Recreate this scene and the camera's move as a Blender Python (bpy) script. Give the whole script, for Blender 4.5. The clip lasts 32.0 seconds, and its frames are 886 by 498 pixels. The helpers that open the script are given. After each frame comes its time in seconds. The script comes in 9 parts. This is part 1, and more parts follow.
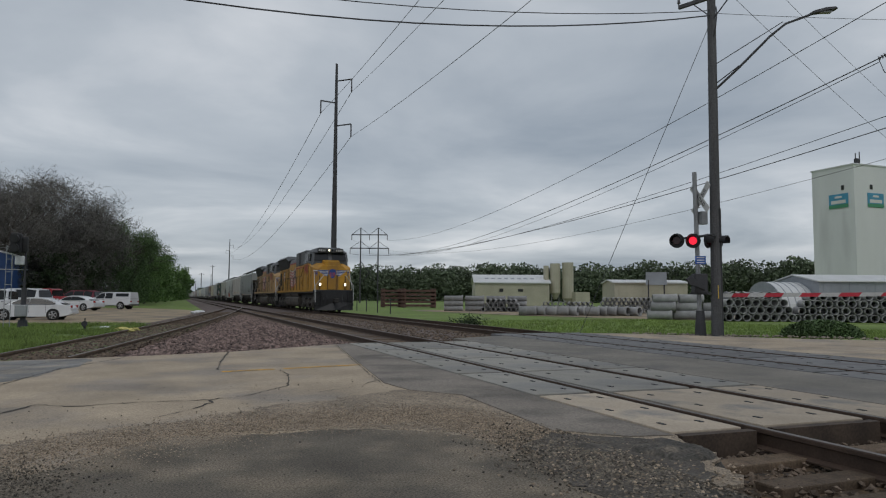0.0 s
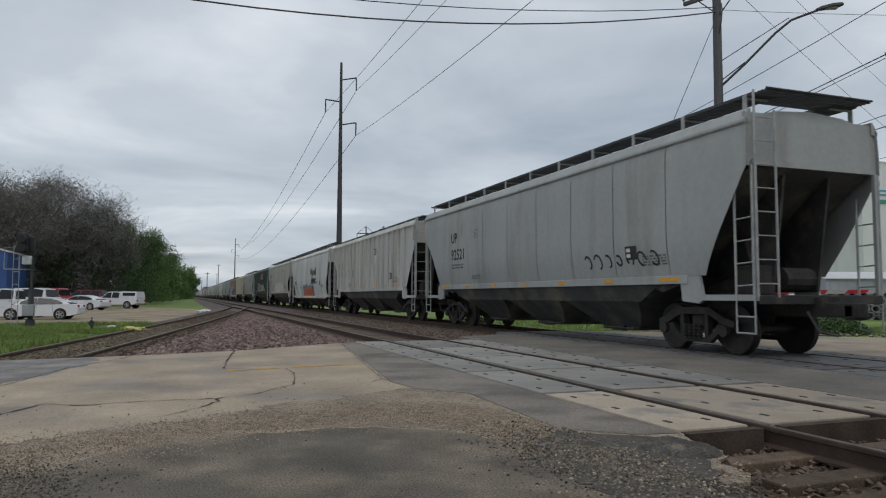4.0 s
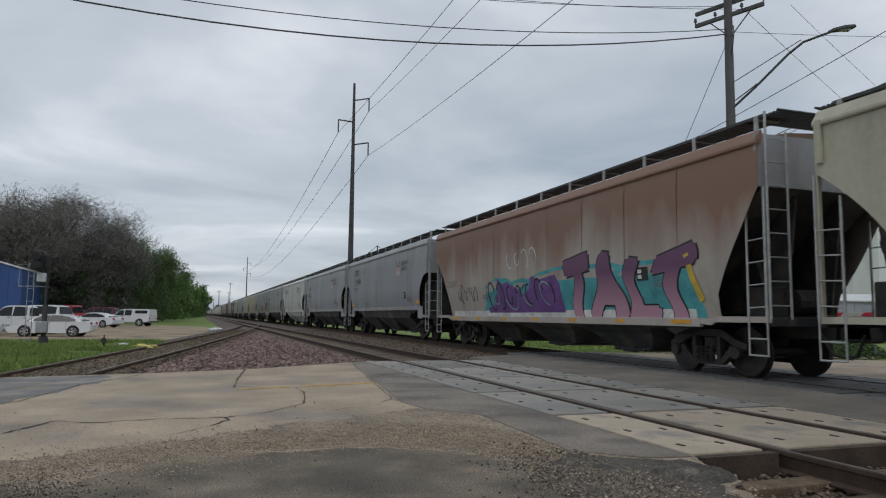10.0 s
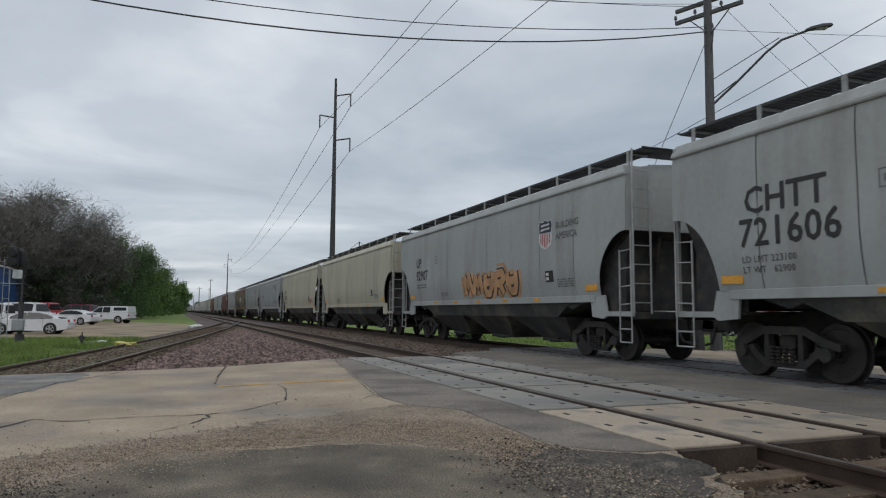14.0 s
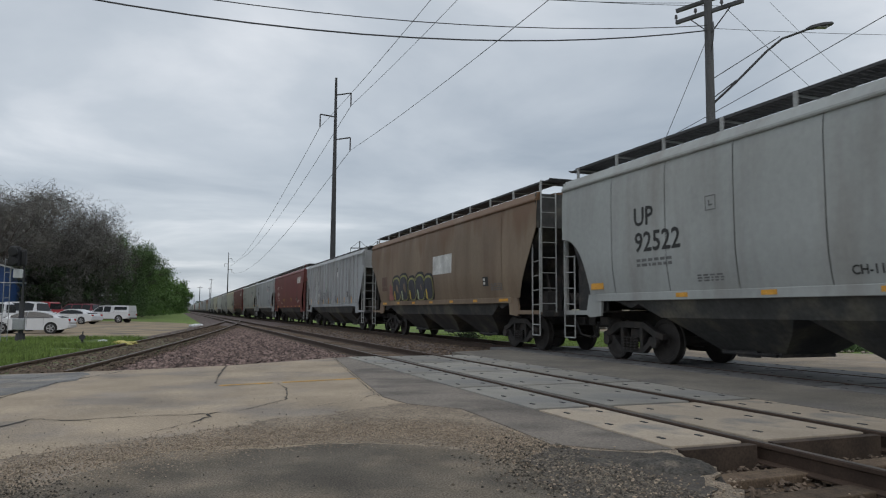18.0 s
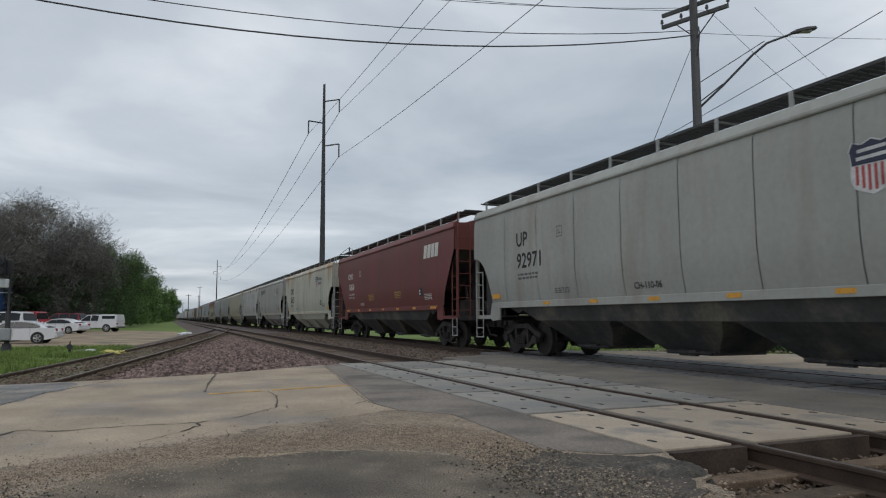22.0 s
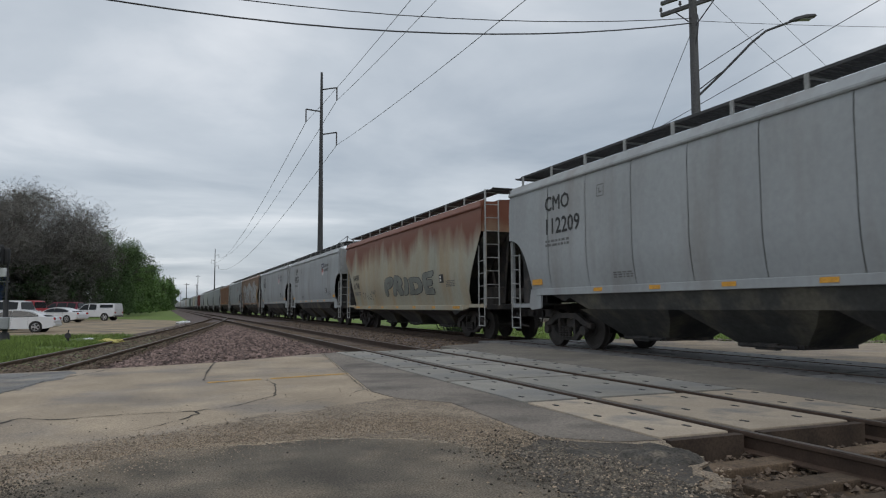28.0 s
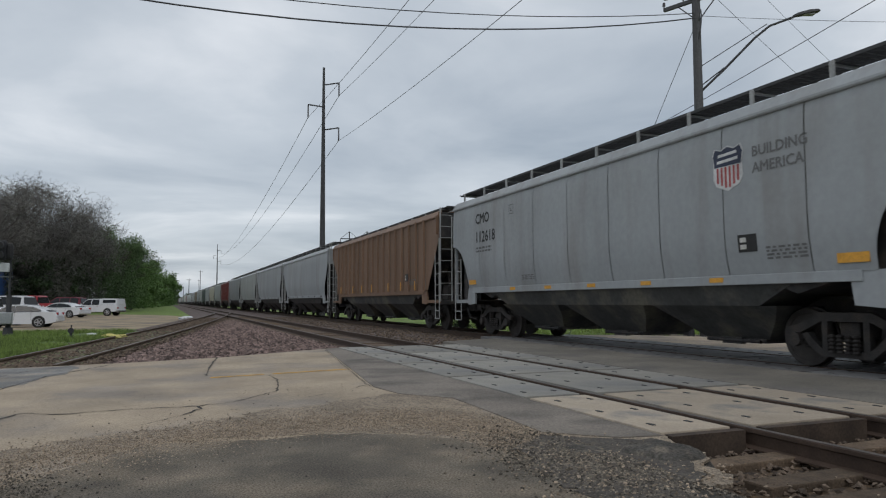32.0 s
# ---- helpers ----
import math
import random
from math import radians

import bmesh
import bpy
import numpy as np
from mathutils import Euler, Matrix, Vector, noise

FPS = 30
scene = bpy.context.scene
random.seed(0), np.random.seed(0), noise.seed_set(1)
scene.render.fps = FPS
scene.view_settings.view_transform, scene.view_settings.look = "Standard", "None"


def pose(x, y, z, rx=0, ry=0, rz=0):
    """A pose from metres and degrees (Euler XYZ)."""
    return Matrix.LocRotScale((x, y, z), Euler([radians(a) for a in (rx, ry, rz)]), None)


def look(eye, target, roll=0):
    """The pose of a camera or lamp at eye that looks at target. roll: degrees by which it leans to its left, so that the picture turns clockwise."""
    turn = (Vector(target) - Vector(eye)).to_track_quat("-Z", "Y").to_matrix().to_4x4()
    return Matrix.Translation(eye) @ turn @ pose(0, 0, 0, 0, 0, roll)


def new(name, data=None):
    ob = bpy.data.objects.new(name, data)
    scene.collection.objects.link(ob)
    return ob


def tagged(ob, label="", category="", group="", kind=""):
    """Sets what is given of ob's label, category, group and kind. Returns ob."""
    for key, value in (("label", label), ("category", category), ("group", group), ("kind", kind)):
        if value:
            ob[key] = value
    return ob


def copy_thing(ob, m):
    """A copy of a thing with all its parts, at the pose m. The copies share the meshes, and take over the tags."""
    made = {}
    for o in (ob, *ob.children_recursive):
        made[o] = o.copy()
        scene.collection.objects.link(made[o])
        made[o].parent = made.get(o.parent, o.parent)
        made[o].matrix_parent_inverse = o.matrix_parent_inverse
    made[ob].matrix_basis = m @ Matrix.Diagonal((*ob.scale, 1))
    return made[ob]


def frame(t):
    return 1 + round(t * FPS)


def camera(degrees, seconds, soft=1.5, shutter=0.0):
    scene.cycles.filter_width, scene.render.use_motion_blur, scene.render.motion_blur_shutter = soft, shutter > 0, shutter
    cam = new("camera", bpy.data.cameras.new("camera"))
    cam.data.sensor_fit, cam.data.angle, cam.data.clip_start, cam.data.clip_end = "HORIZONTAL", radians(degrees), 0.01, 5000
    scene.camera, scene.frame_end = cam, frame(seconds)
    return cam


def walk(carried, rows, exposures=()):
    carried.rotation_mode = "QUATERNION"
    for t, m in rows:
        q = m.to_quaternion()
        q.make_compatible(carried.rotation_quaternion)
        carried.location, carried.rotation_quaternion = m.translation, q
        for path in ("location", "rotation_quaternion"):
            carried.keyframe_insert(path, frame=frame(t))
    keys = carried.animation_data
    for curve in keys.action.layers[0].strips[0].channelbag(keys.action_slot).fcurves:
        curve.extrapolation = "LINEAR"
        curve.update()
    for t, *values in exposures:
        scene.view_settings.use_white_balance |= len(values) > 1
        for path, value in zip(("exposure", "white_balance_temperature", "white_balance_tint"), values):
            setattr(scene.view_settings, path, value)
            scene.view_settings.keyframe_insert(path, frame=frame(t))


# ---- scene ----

# ---- camera ----
cam = camera(64.5, 32.0, 1.15, 0.04)
EYE = (0.0, 0.0, 1.1)
TURNS = [  # seconds, yaw, pitch, roll
    (0, -20.52, 4.00, -0.35), (0.5, -20.56, 3.99, -0.23), (1, -20.58, 4.08, 0.12), (1.5, -20.46, 3.95, 0.10), (2, -20.31, 3.87, 0.04),
    (2.5, -20.48, 3.78, -0.12), (4.5, -19.59, 3.98, -0.22), (5, -18.95, 4.37, -0.16), (5.5, -18.40, 4.46, 0.19),
    (6, -17.56, 4.93, 0.57), (6.5, -17.87, 4.85, 0.10), (7, -18.73, 4.65, -0.35), (7.5, -19.12, 4.79, -0.33), (8, -19.48, 4.99, -0.32),
    (8.5, -19.34, 5.07, -0.30), (9, -19.22, 5.24, -0.44), (9.5, -19.14, 5.38, -0.67), (10, -19.20, 5.47, -0.58),
    (10.5, -19.34, 5.40, -0.48), (11, -19.68, 5.37, -0.45), (11.5, -19.91, 5.30, -0.54), (12, -19.99, 5.17, -0.58),
    (12.5, -20.05, 5.00, -0.58), (13, -20.37, 4.91, -0.48), (13.5, -20.68, 4.96, -0.44), (14, -20.65, 5.16, -0.39),
    (14.5, -20.61, 5.19, -0.29), (16.5, -20.74, 4.97, -0.19), (17, -20.52, 4.89, -0.25), (17.5, -20.53, 5.10, -0.39),
    (18, -20.61, 5.09, -0.36), (18.5, -20.67, 5.22, -0.28), (19, -20.72, 5.22, -0.27), (19.5, -20.79, 5.11, -0.06),
    (20, -20.74, 5.10, -0.11), (20.5, -21.22, 5.23, 0.12), (21, -21.48, 5.58, 0.20), (21.5, -21.50, 5.48, 0.00),
    (22, -21.40, 5.54, 0.24), (22.5, -21.59, 5.38, 0.07), (23, -21.74, 5.07, 0.08), (23.5, -21.85, 5.08, 0.09),
    (24, -22.05, 4.96, 0.25), (24.5, -21.85, 4.75, 0.35), (25, -21.49, 4.54, 0.35), (25.5, -21.34, 4.38, 0.43),
    (27.5, -21.50, 4.67, 0.16), (28, -21.56, 4.62, 0.28), (28.5, -21.54, 4.56, 0.26), (29, -21.50, 4.51, 0.40),
    (29.5, -21.57, 4.55, 0.42), (30, -21.36, 4.54, 0.34), (30.5, -21.36, 4.59, 0.22), (31, -21.42, 4.57, 0.22),
    (31.5, -21.42, 4.43, 0.24), (32, -21.39, 4.26, 0.22),
]
walk(cam, [(t, pose(*EYE, 90 + p, r, y)) for t, y, p, r in TURNS],
     [(0.0, -0.30), (1.5, -0.28), (2.5, -0.12), (4.5, 0.0), (32.0, 0.0)])

# ---- world and light ----
world = bpy.data.worlds.new("overcast_sky")
scene.world = world
world.use_nodes = True
wn, wl = world.node_tree.nodes, world.node_tree.links
for n in list(wn):
    wn.remove(n)
w_out = wn.new("ShaderNodeOutputWorld")
w_bg = wn.new("ShaderNodeBackground")
w_sky = wn.new("ShaderNodeTexSky")
w_sky.sky_type = "NISHITA"
w_sky.sun_disc = False
w_sky.sun_elevation, w_sky.sun_rotation = radians(55), radians(200)
w_sky.air_density, w_sky.dust_density = 1.0, 2.0
w_co = wn.new("ShaderNodeTexCoord")


def wmath(op, a, b=None):
    n = wn.new("ShaderNodeMath")
    n.operation = op
    for i, v in enumerate((a, b)):
        if v is None:
            continue
        if isinstance(v, (int, float)):
            n.inputs[i].default_value = v
        else:
            wl.new(v, n.inputs[i])
    return n.outputs[0]


# cloud sheet: the view direction projected on a high flat layer
w_sep = wn.new("ShaderNodeSeparateXYZ")
wl.new(w_co.outputs["Generated"], w_sep.inputs[0])
w_h = wmath("ADD", wmath("MAXIMUM", w_sep.outputs[2], 0.0), 0.10)
w_cmb = wn.new("ShaderNodeCombineXYZ")
wl.new(wmath("DIVIDE", w_sep.outputs[0], w_h), w_cmb.inputs[0])
wl.new(wmath("DIVIDE", w_sep.outputs[1], w_h), w_cmb.inputs[1])
w_n1 = wn.new("ShaderNodeTexNoise")
w_n1.inputs["Scale"].default_value, w_n1.inputs["Detail"].default_value = 0.62, 7.0
w_n1.inputs["Roughness"].default_value, w_n1.inputs["Distortion"].default_value = 0.52, 0.35
wl.new(w_cmb.outputs[0], w_n1.inputs["Vector"])
w_ramp = wn.new("ShaderNodeValToRGB")
cr = w_ramp.color_ramp
cr.elements[0].position, cr.elements[0].color = 0.30, (0.31, 0.36, 0.42, 1)
cr.elements[1].position, cr.elements[1].color = 0.72, (0.83, 0.85, 0.88, 1)
e = cr.elements.new(0.52)
e.color = (0.51, 0.555, 0.605, 1)
wl.new(w_n1.outputs["Fac"], w_ramp.inputs[0])
w_mul = wn.new("ShaderNodeMixRGB")
w_mul.blend_type = "MIX"
w_mul.inputs[0].default_value = 0.90
wl.new(w_sky.outputs[0], w_mul.inputs[1])
w_sc = wn.new("ShaderNodeMixRGB")
w_sc.blend_type = "MULTIPLY"
w_sc.inputs[0].default_value = 1.0
w_sc.inputs[2].default_value = (8.0, 8.0, 8.0, 1)
wl.new(w_ramp.outputs[0], w_sc.inputs[1])
wl.new(w_sc.outputs[0], w_mul.inputs[2])
wl.new(w_mul.outputs[0], w_bg.inputs[0])
w_bg.inputs[1].default_value = 0.14
wl.new(w_bg.outputs[0], w_out.inputs[0])

sun = new("sun", bpy.data.lights.new("sun", "SUN"))
sun.data.energy, sun.data.angle, sun.data.color = 0.6, radians(25), (1.0, 0.97, 0.93)
sun.matrix_world = look((0, 0, 60), (14, 38, 0))

# ---- shared helpers ----
def link_obj(name, mesh, parent=None):
    ob = new(name, mesh)
    if parent is not None:
        ob.parent = parent
    return ob


def mesh_of(name, bm, smooth=False):
    me = bpy.data.meshes.new(name)
    bm.normal_update()
    bm.to_mesh(me)
    bm.free()
    if smooth:
        for p in me.polygons:
            p.use_smooth = True
    return me


def part(name, bm, material, parent=None, label="", smooth=False):
    """One mesh object, its material on the object so that copies may be repainted."""
    me = bm if isinstance(bm, bpy.types.Mesh) else mesh_of(name, bm, smooth)
    ob = link_obj(name, me, parent)
    if not me.materials:
        me.materials.append(None)
    ob.material_slots[0].link = "OBJECT"
    ob.material_slots[0].material = material
    if label:
        ob["label"] = label
    return ob


def thing(name, label, category, group="", kind="", at=None):
    ob = new(name)
    ob.empty_display_size = 0.2
    if at is not None:
        ob.matrix_basis = at
    return tagged(ob, label, category, group, kind)


def box(bm, c, s, turn=None, bevel=0.0):
    """Box with centre c and full sizes s; turn: an optional 3x3 or 4x4 matrix about the centre."""
    x, y, z = (v / 2 for v in s)
    pts = [Vector((i * x, j * y, k * z)) for i in (-1, 1) for j in (-1, 1) for k in (-1, 1)]
    if turn is not None:
        pts = [turn @ p for p in pts]
    vs = [bm.verts.new(p + Vector(c)) for p in pts]
    fs = [bm.faces.new([vs[i] for i in q]) for q in ((0, 1, 3, 2), (4, 6, 7, 5), (0, 4, 5, 1), (2, 3, 7, 6), (0, 2, 6, 4), (1, 5, 7, 3))]
    if bevel:
        es = list({e for f in fs for e in f.edges})
        bmesh.ops.bevel(bm, geom=es, offset=bevel, segments=2, affect="EDGES", profile=0.6)
    return vs


def rod(bm, a, b, r, r2=None, n=8, cap=True):
    """Round bar from a to b."""
    a, b = Vector(a), Vector(b)
    r2 = r if r2 is None else r2
    q = (b - a).to_track_quat("Z", "Y")
    ra, rb = [], []
    for i in range(n):
        d = q @ Vector((math.cos(2 * math.pi * i / n), math.sin(2 * math.pi * i / n), 0))
        ra.append(bm.verts.new(a + d * r))
        rb.append(bm.verts.new(b + d * r2))
    for i in range(n):
        j = (i + 1) % n
        bm.faces.new((ra[i], ra[j], rb[j], rb[i]))
    if cap:
        bm.faces.new(ra[::-1])
        bm.faces.new(rb)


def chain(bm, pts, r, n=6):
    """One bent round bar through the points."""
    pts = [Vector(p) for p in pts]
    rings = []
    for i, p in enumerate(pts):
        d = (pts[min(i + 1, len(pts) - 1)] - pts[max(i - 1, 0)]).normalized()
        q = d.to_track_quat("Z", "Y")
        rings.append([bm.verts.new(p + q @ Vector((r * math.cos(2 * math.pi * k / n), r * math.sin(2 * math.pi * k / n), 0))) for k in range(n)])
    for a, b in zip(rings, rings[1:]):
        best = min(range(n), key=lambda s: sum((a[k].co - b[(k + s) % n].co).length for k in range(n)))
        for k in range(n):
            j = (k + 1) % n
            bm.faces.new((a[k], a[j], b[(j + best) % n], b[(k + best) % n]))
    bm.faces.new(rings[0][::-1])
    bm.faces.new(rings[-1])


def prism(bm, outline, axis, a, b):
    """Outline of (u, v) pairs swept from a to b along axis: 'x' takes u, v as y, z; 'y' as x, z; 'z' as x, y."""
    def put(u, v, w):
        return {"x": (w, u, v), "y": (u, w, v), "z": (u, v, w)}[axis]
    lo = [bm.verts.new(put(u, v, a)) for u, v in outline]
    hi = [bm.verts.new(put(u, v, b)) for u, v in outline]
    n = len(outline)
    fs = [bm.faces.new(lo[::-1]), bm.faces.new(hi)]
    for i in range(n):
        fs.append(bm.faces.new((lo[i], lo[(i + 1) % n], hi[(i + 1) % n], hi[i])))
    bmesh.ops.recalc_face_normals(bm, faces=fs)


def loft(bm, rings, close=True, caps=True):
    """Skin over rings of equal length."""
    vs = [[bm.verts.new(p) for p in r] for r in rings]
    n = len(rings[0])
    for r, s in zip(vs, vs[1:]):
        for i in range(n if close else n - 1):
            j = (i + 1) % n
            bm.faces.new((r[i], r[j], s[j], s[i]))
    if caps:
        bm.faces.new(vs[0][::-1])
        bm.faces.new(vs[-1])
    bmesh.ops.recalc_face_normals(bm, faces=bm.faces[:])


def B():
    return bmesh.new()


# ---- materials ----
def mat(name, base, rough=0.7, metal=0.0, scale=3.0, vary=0.25, fine=40.0, fine_vary=0.15, bump=0.0, bump_scale=60.0,
        second=None, second_at=0.55, second_soft=0.08, second_scale=1.2, streak=1.0, spec=0.5, island=0.0, random_ob=0.0):
    """Painted, stony or metal surface: base colour varied at two scales, an optional second colour in patches (rust, dirt), fine bump."""
    m = bpy.data.materials.new(name)
    m.use_nodes = True
    nt = m.node_tree
    nodes, links = nt.nodes, nt.links
    bsdf = nodes["Principled BSDF"]
    bsdf.inputs["Roughness"].default_value, bsdf.inputs["Metallic"].default_value = rough, metal
    bsdf.inputs["Specular IOR Level"].default_value = spec
    co = nodes.new("ShaderNodeTexCoord")
    mp = nodes.new("ShaderNodeMapping")
    mp.inputs["Scale"].default_value = (1, 1, 1.0 / streak)
    links.new(co.outputs["Object"], mp.inputs[0])

    def noise_at(sc, detail, vec):
        n = nodes.new("ShaderNodeTexNoise")
        n.inputs["Scale"].default_value, n.inputs["Detail"].default_value = sc, detail
        links.new(vec, n.inputs["Vector"])
        return n.outputs["Fac"]

    def scaled(fac, amount):
        n = nodes.new("ShaderNodeMapRange")
        n.inputs["From Min"].default_value, n.inputs["From Max"].default_value = 0.3, 0.7
        n.inputs["To Min"].default_value, n.inputs["To Max"].default_value = 1 - amount, 1 + amount
        n.clamp = False
        links.new(fac, n.inputs["Value"])
        return n.outputs[0]

    def times(a, b):
        n = nodes.new("ShaderNodeMath")
        n.operation = "MULTIPLY"
        links.new(a, n.inputs[0])
        links.new(b, n.inputs[1])
        return n.outputs[0]

    f = times(scaled(noise_at(scale, 5, mp.outputs[0]), vary), scaled(noise_at(fine, 3, co.outputs["Object"]), fine_vary))
    if random_ob:
        oi = nodes.new("ShaderNodeObjectInfo")
        mr = nodes.new("ShaderNodeMapRange")
        mr.inputs["To Min"].default_value, mr.inputs["To Max"].default_value = 1 - random_ob, 1 + random_ob
        links.new(oi.outputs["Random"], mr.inputs["Value"])
        f = times(f, mr.outputs[0])
    if island:
        ge = nodes.new("ShaderNodeNewGeometry")
        mr = nodes.new("ShaderNodeMapRange")
        mr.inputs["To Min"].default_value, mr.inputs["To Max"].default_value = 1 - island, 1 + island
        links.new(ge.outputs["Random Per Island"], mr.inputs["Value"])
        f = times(f, mr.outputs[0])
    mul = nodes.new("ShaderNodeVectorMath")
    mul.operation = "SCALE"
    col = nodes.new("ShaderNodeRGB")
    col.outputs[0].default_value = (*base, 1)
    src = col.outputs[0]
    if second is not None:
        c2 = nodes.new("ShaderNodeRGB")
        c2.outputs[0].default_value = (*second, 1)
        mr = nodes.new("ShaderNodeMapRange")
        mr.inputs["From Min"].default_value, mr.inputs["From Max"].default_value = second_at - second_soft, second_at + second_soft
        links.new(noise_at(second_scale, 8, mp.outputs[0]), mr.inputs["Value"])
        mx = nodes.new("ShaderNodeMixRGB")
        links.new(mr.outputs[0], mx.inputs[0])
        links.new(src, mx.inputs[1])
        links.new(c2.outputs[0], mx.inputs[2])
        src = mx.outputs[0]
    links.new(src, mul.inputs[0])
    links.new(f, mul.inputs["Scale"])
    links.new(mul.outputs[0], bsdf.inputs["Base Color"])
    if bump:
        bp = nodes.new("ShaderNodeBump")
        bp.inputs["Strength"].default_value, bp.inputs["Distance"].default_value = bump, 0.02
        links.new(noise_at(bump_scale, 6, co.outputs["Object"]), bp.inputs["Height"])
        links.new(bp.outputs[0], bsdf.inputs["Normal"])
    return m


def glow(name, color, strength):
    m = bpy.data.materials.new(name)
    m.use_nodes = True
    b = m.node_tree.nodes["Principled BSDF"]
    b.inputs["Base Color"].default_value = (*color, 1)
    b.inputs["Emission Color"].default_value = (*color, 1)
    b.inputs["Emission Strength"].default_value = strength
    return m


M_ASPHALT = mat("old_asphalt", (0.138, 0.118, 0.092), 0.92, scale=1.6, vary=0.32, fine=75, fine_vary=0.6, bump=1.0, bump_scale=100, second=(0.25, 0.205, 0.15), second_at=0.575, second_soft=0.12, second_scale=1.3)
M_DARKTAR = mat("patched_asphalt", (0.205, 0.178, 0.150), 0.85, scale=0.8, vary=0.2, fine=50, fine_vary=0.3, bump=0.4, bump_scale=80, second=(0.115, 0.10, 0.086), second_at=0.55, second_scale=1.0)
M_CONCRETE = mat("worn_concrete", (0.36, 0.29, 0.21), 0.9, scale=0.9, vary=0.20, fine=80, fine_vary=0.34, bump=0.35, bump_scale=70, second=(0.265, 0.226, 0.186), second_at=0.55, second_scale=0.7)
M_PANEL = mat("precast_panel", (0.365, 0.305, 0.235), 0.85, scale=1.3, vary=0.15, fine=40, fine_vary=0.12, bump=0.15, bump_scale=60, second=(0.18, 0.17, 0.155), second_at=0.58, second_scale=1.5, random_ob=0.18)
M_STEELPANEL = mat("grey_panel", (0.262, 0.250, 0.222), 0.85, second=(0.178, 0.175, 0.166), second_at=0.55, second_scale=0.8, scale=1.3, vary=0.2, fine=40, fine_vary=0.12, random_ob=0.15)
M_GRAVEL = mat("loose_gravel", (0.285, 0.23, 0.17), 0.95, scale=2.0, vary=0.25, fine=90, fine_vary=0.6, bump=1.0, bump_scale=55, second=(0.16, 0.13, 0.10), second_at=0.58, second_scale=25)
M_BALLAST = mat("ballast", (0.135, 0.102, 0.090), 0.95, scale=1.5, vary=0.25, fine=30, fine_vary=0.5, bump=1.0, bump_scale=25, second=(0.09, 0.07, 0.065), second_at=0.5, second_scale=14)
M_STONE = mat("ballast_stone", (0.165, 0.118, 0.104), 0.95, scale=8, vary=0.25, fine=60, fine_vary=0.2, island=0.75)
M_GREYSTONE = mat("grey_stone", (0.20, 0.172, 0.138), 0.95, scale=8, vary=0.2, fine=60, fine_vary=0.2, island=0.5)
M_RAIL = mat("rusty_rail", (0.065, 0.042, 0.030), 0.75, 0.3, scale=5, vary=0.25, fine=60, fine_vary=0.2)
M_RAILTOP = mat("worn_rail_head", (0.15, 0.13, 0.115), 0.5, 0.5, scale=4, vary=0.2)
M_TIE = mat("creosoted_tie", (0.108, 0.076, 0.05), 0.95, scale=6, vary=0.35, fine=50, fine_vary=0.3, bump=0.5, random_ob=0.3)
M_GRASS = mat("mown_grass", (0.135, 0.205, 0.038), 0.95, scale=0.25, vary=0.25, fine=14, fine_vary=0.35, bump=0.6, bump_scale=40, second=(0.14, 0.165, 0.06), second_at=0.58, second_scale=0.35)
M_DIRT = mat("packed_dirt", (0.30, 0.235, 0.152), 0.95, scale=0.5, vary=0.2, fine=25, fine_vary=0.2, second=(0.17, 0.14, 0.11), second_at=0.56, second_scale=0.4)
M_YELLOWLINE = mat("faded_yellow_paint", (0.52, 0.29, 0.04), 0.85, scale=4, vary=0.3, fine=40, fine_vary=0.3, second=(0.215, 0.19, 0.16), second_at=0.60, second_scale=6)
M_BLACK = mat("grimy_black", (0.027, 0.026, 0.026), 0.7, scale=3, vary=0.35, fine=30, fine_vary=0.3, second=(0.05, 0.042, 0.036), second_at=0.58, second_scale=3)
M_TRUCK = mat("grimy_truck_iron", (0.034, 0.031, 0.029), 0.8, 0.1, scale=4, vary=0.4, fine=40, fine_vary=0.3, second=(0.036, 0.029, 0.025), second_at=0.58, second_scale=4)
M_WHEEL = mat("wheel_steel", (0.042, 0.037, 0.034), 0.65, 0.4, scale=4, vary=0.3)
M_WOOD = mat("weathered_pole_wood", (0.088, 0.088, 0.092), 0.95, scale=3, vary=0.25, fine=30, fine_vary=0.3, streak=12, bump=0.4)
M_STEEL = mat("galvanised_steel", (0.30, 0.31, 0.32), 0.55, 0.5, scale=2, vary=0.2)
M_DKSTEEL = mat("dark_weathered_steel", (0.055, 0.055, 0.06), 0.7, 0.3, scale=2, vary=0.25)
M_WIRE = mat("wire", (0.055, 0.055, 0.06), 0.6, 0.2)
M_GLASS = mat("dark_window_glass", (0.012, 0.014, 0.016), 0.22, scale=1, vary=0.1, spec=0.3)
M_CONCPIPE = mat("grey_concrete_pipe", (0.30, 0.30, 0.30), 0.85, scale=3, vary=0.15, random_ob=0.2)
M_PIPEIN = mat("pipe_inside", (0.05, 0.05, 0.052), 0.95)

# ---- ground, road and tracks ----
NEAR_X, TRAIN_X, GAUGE = 5.48, 10.80, 1.5


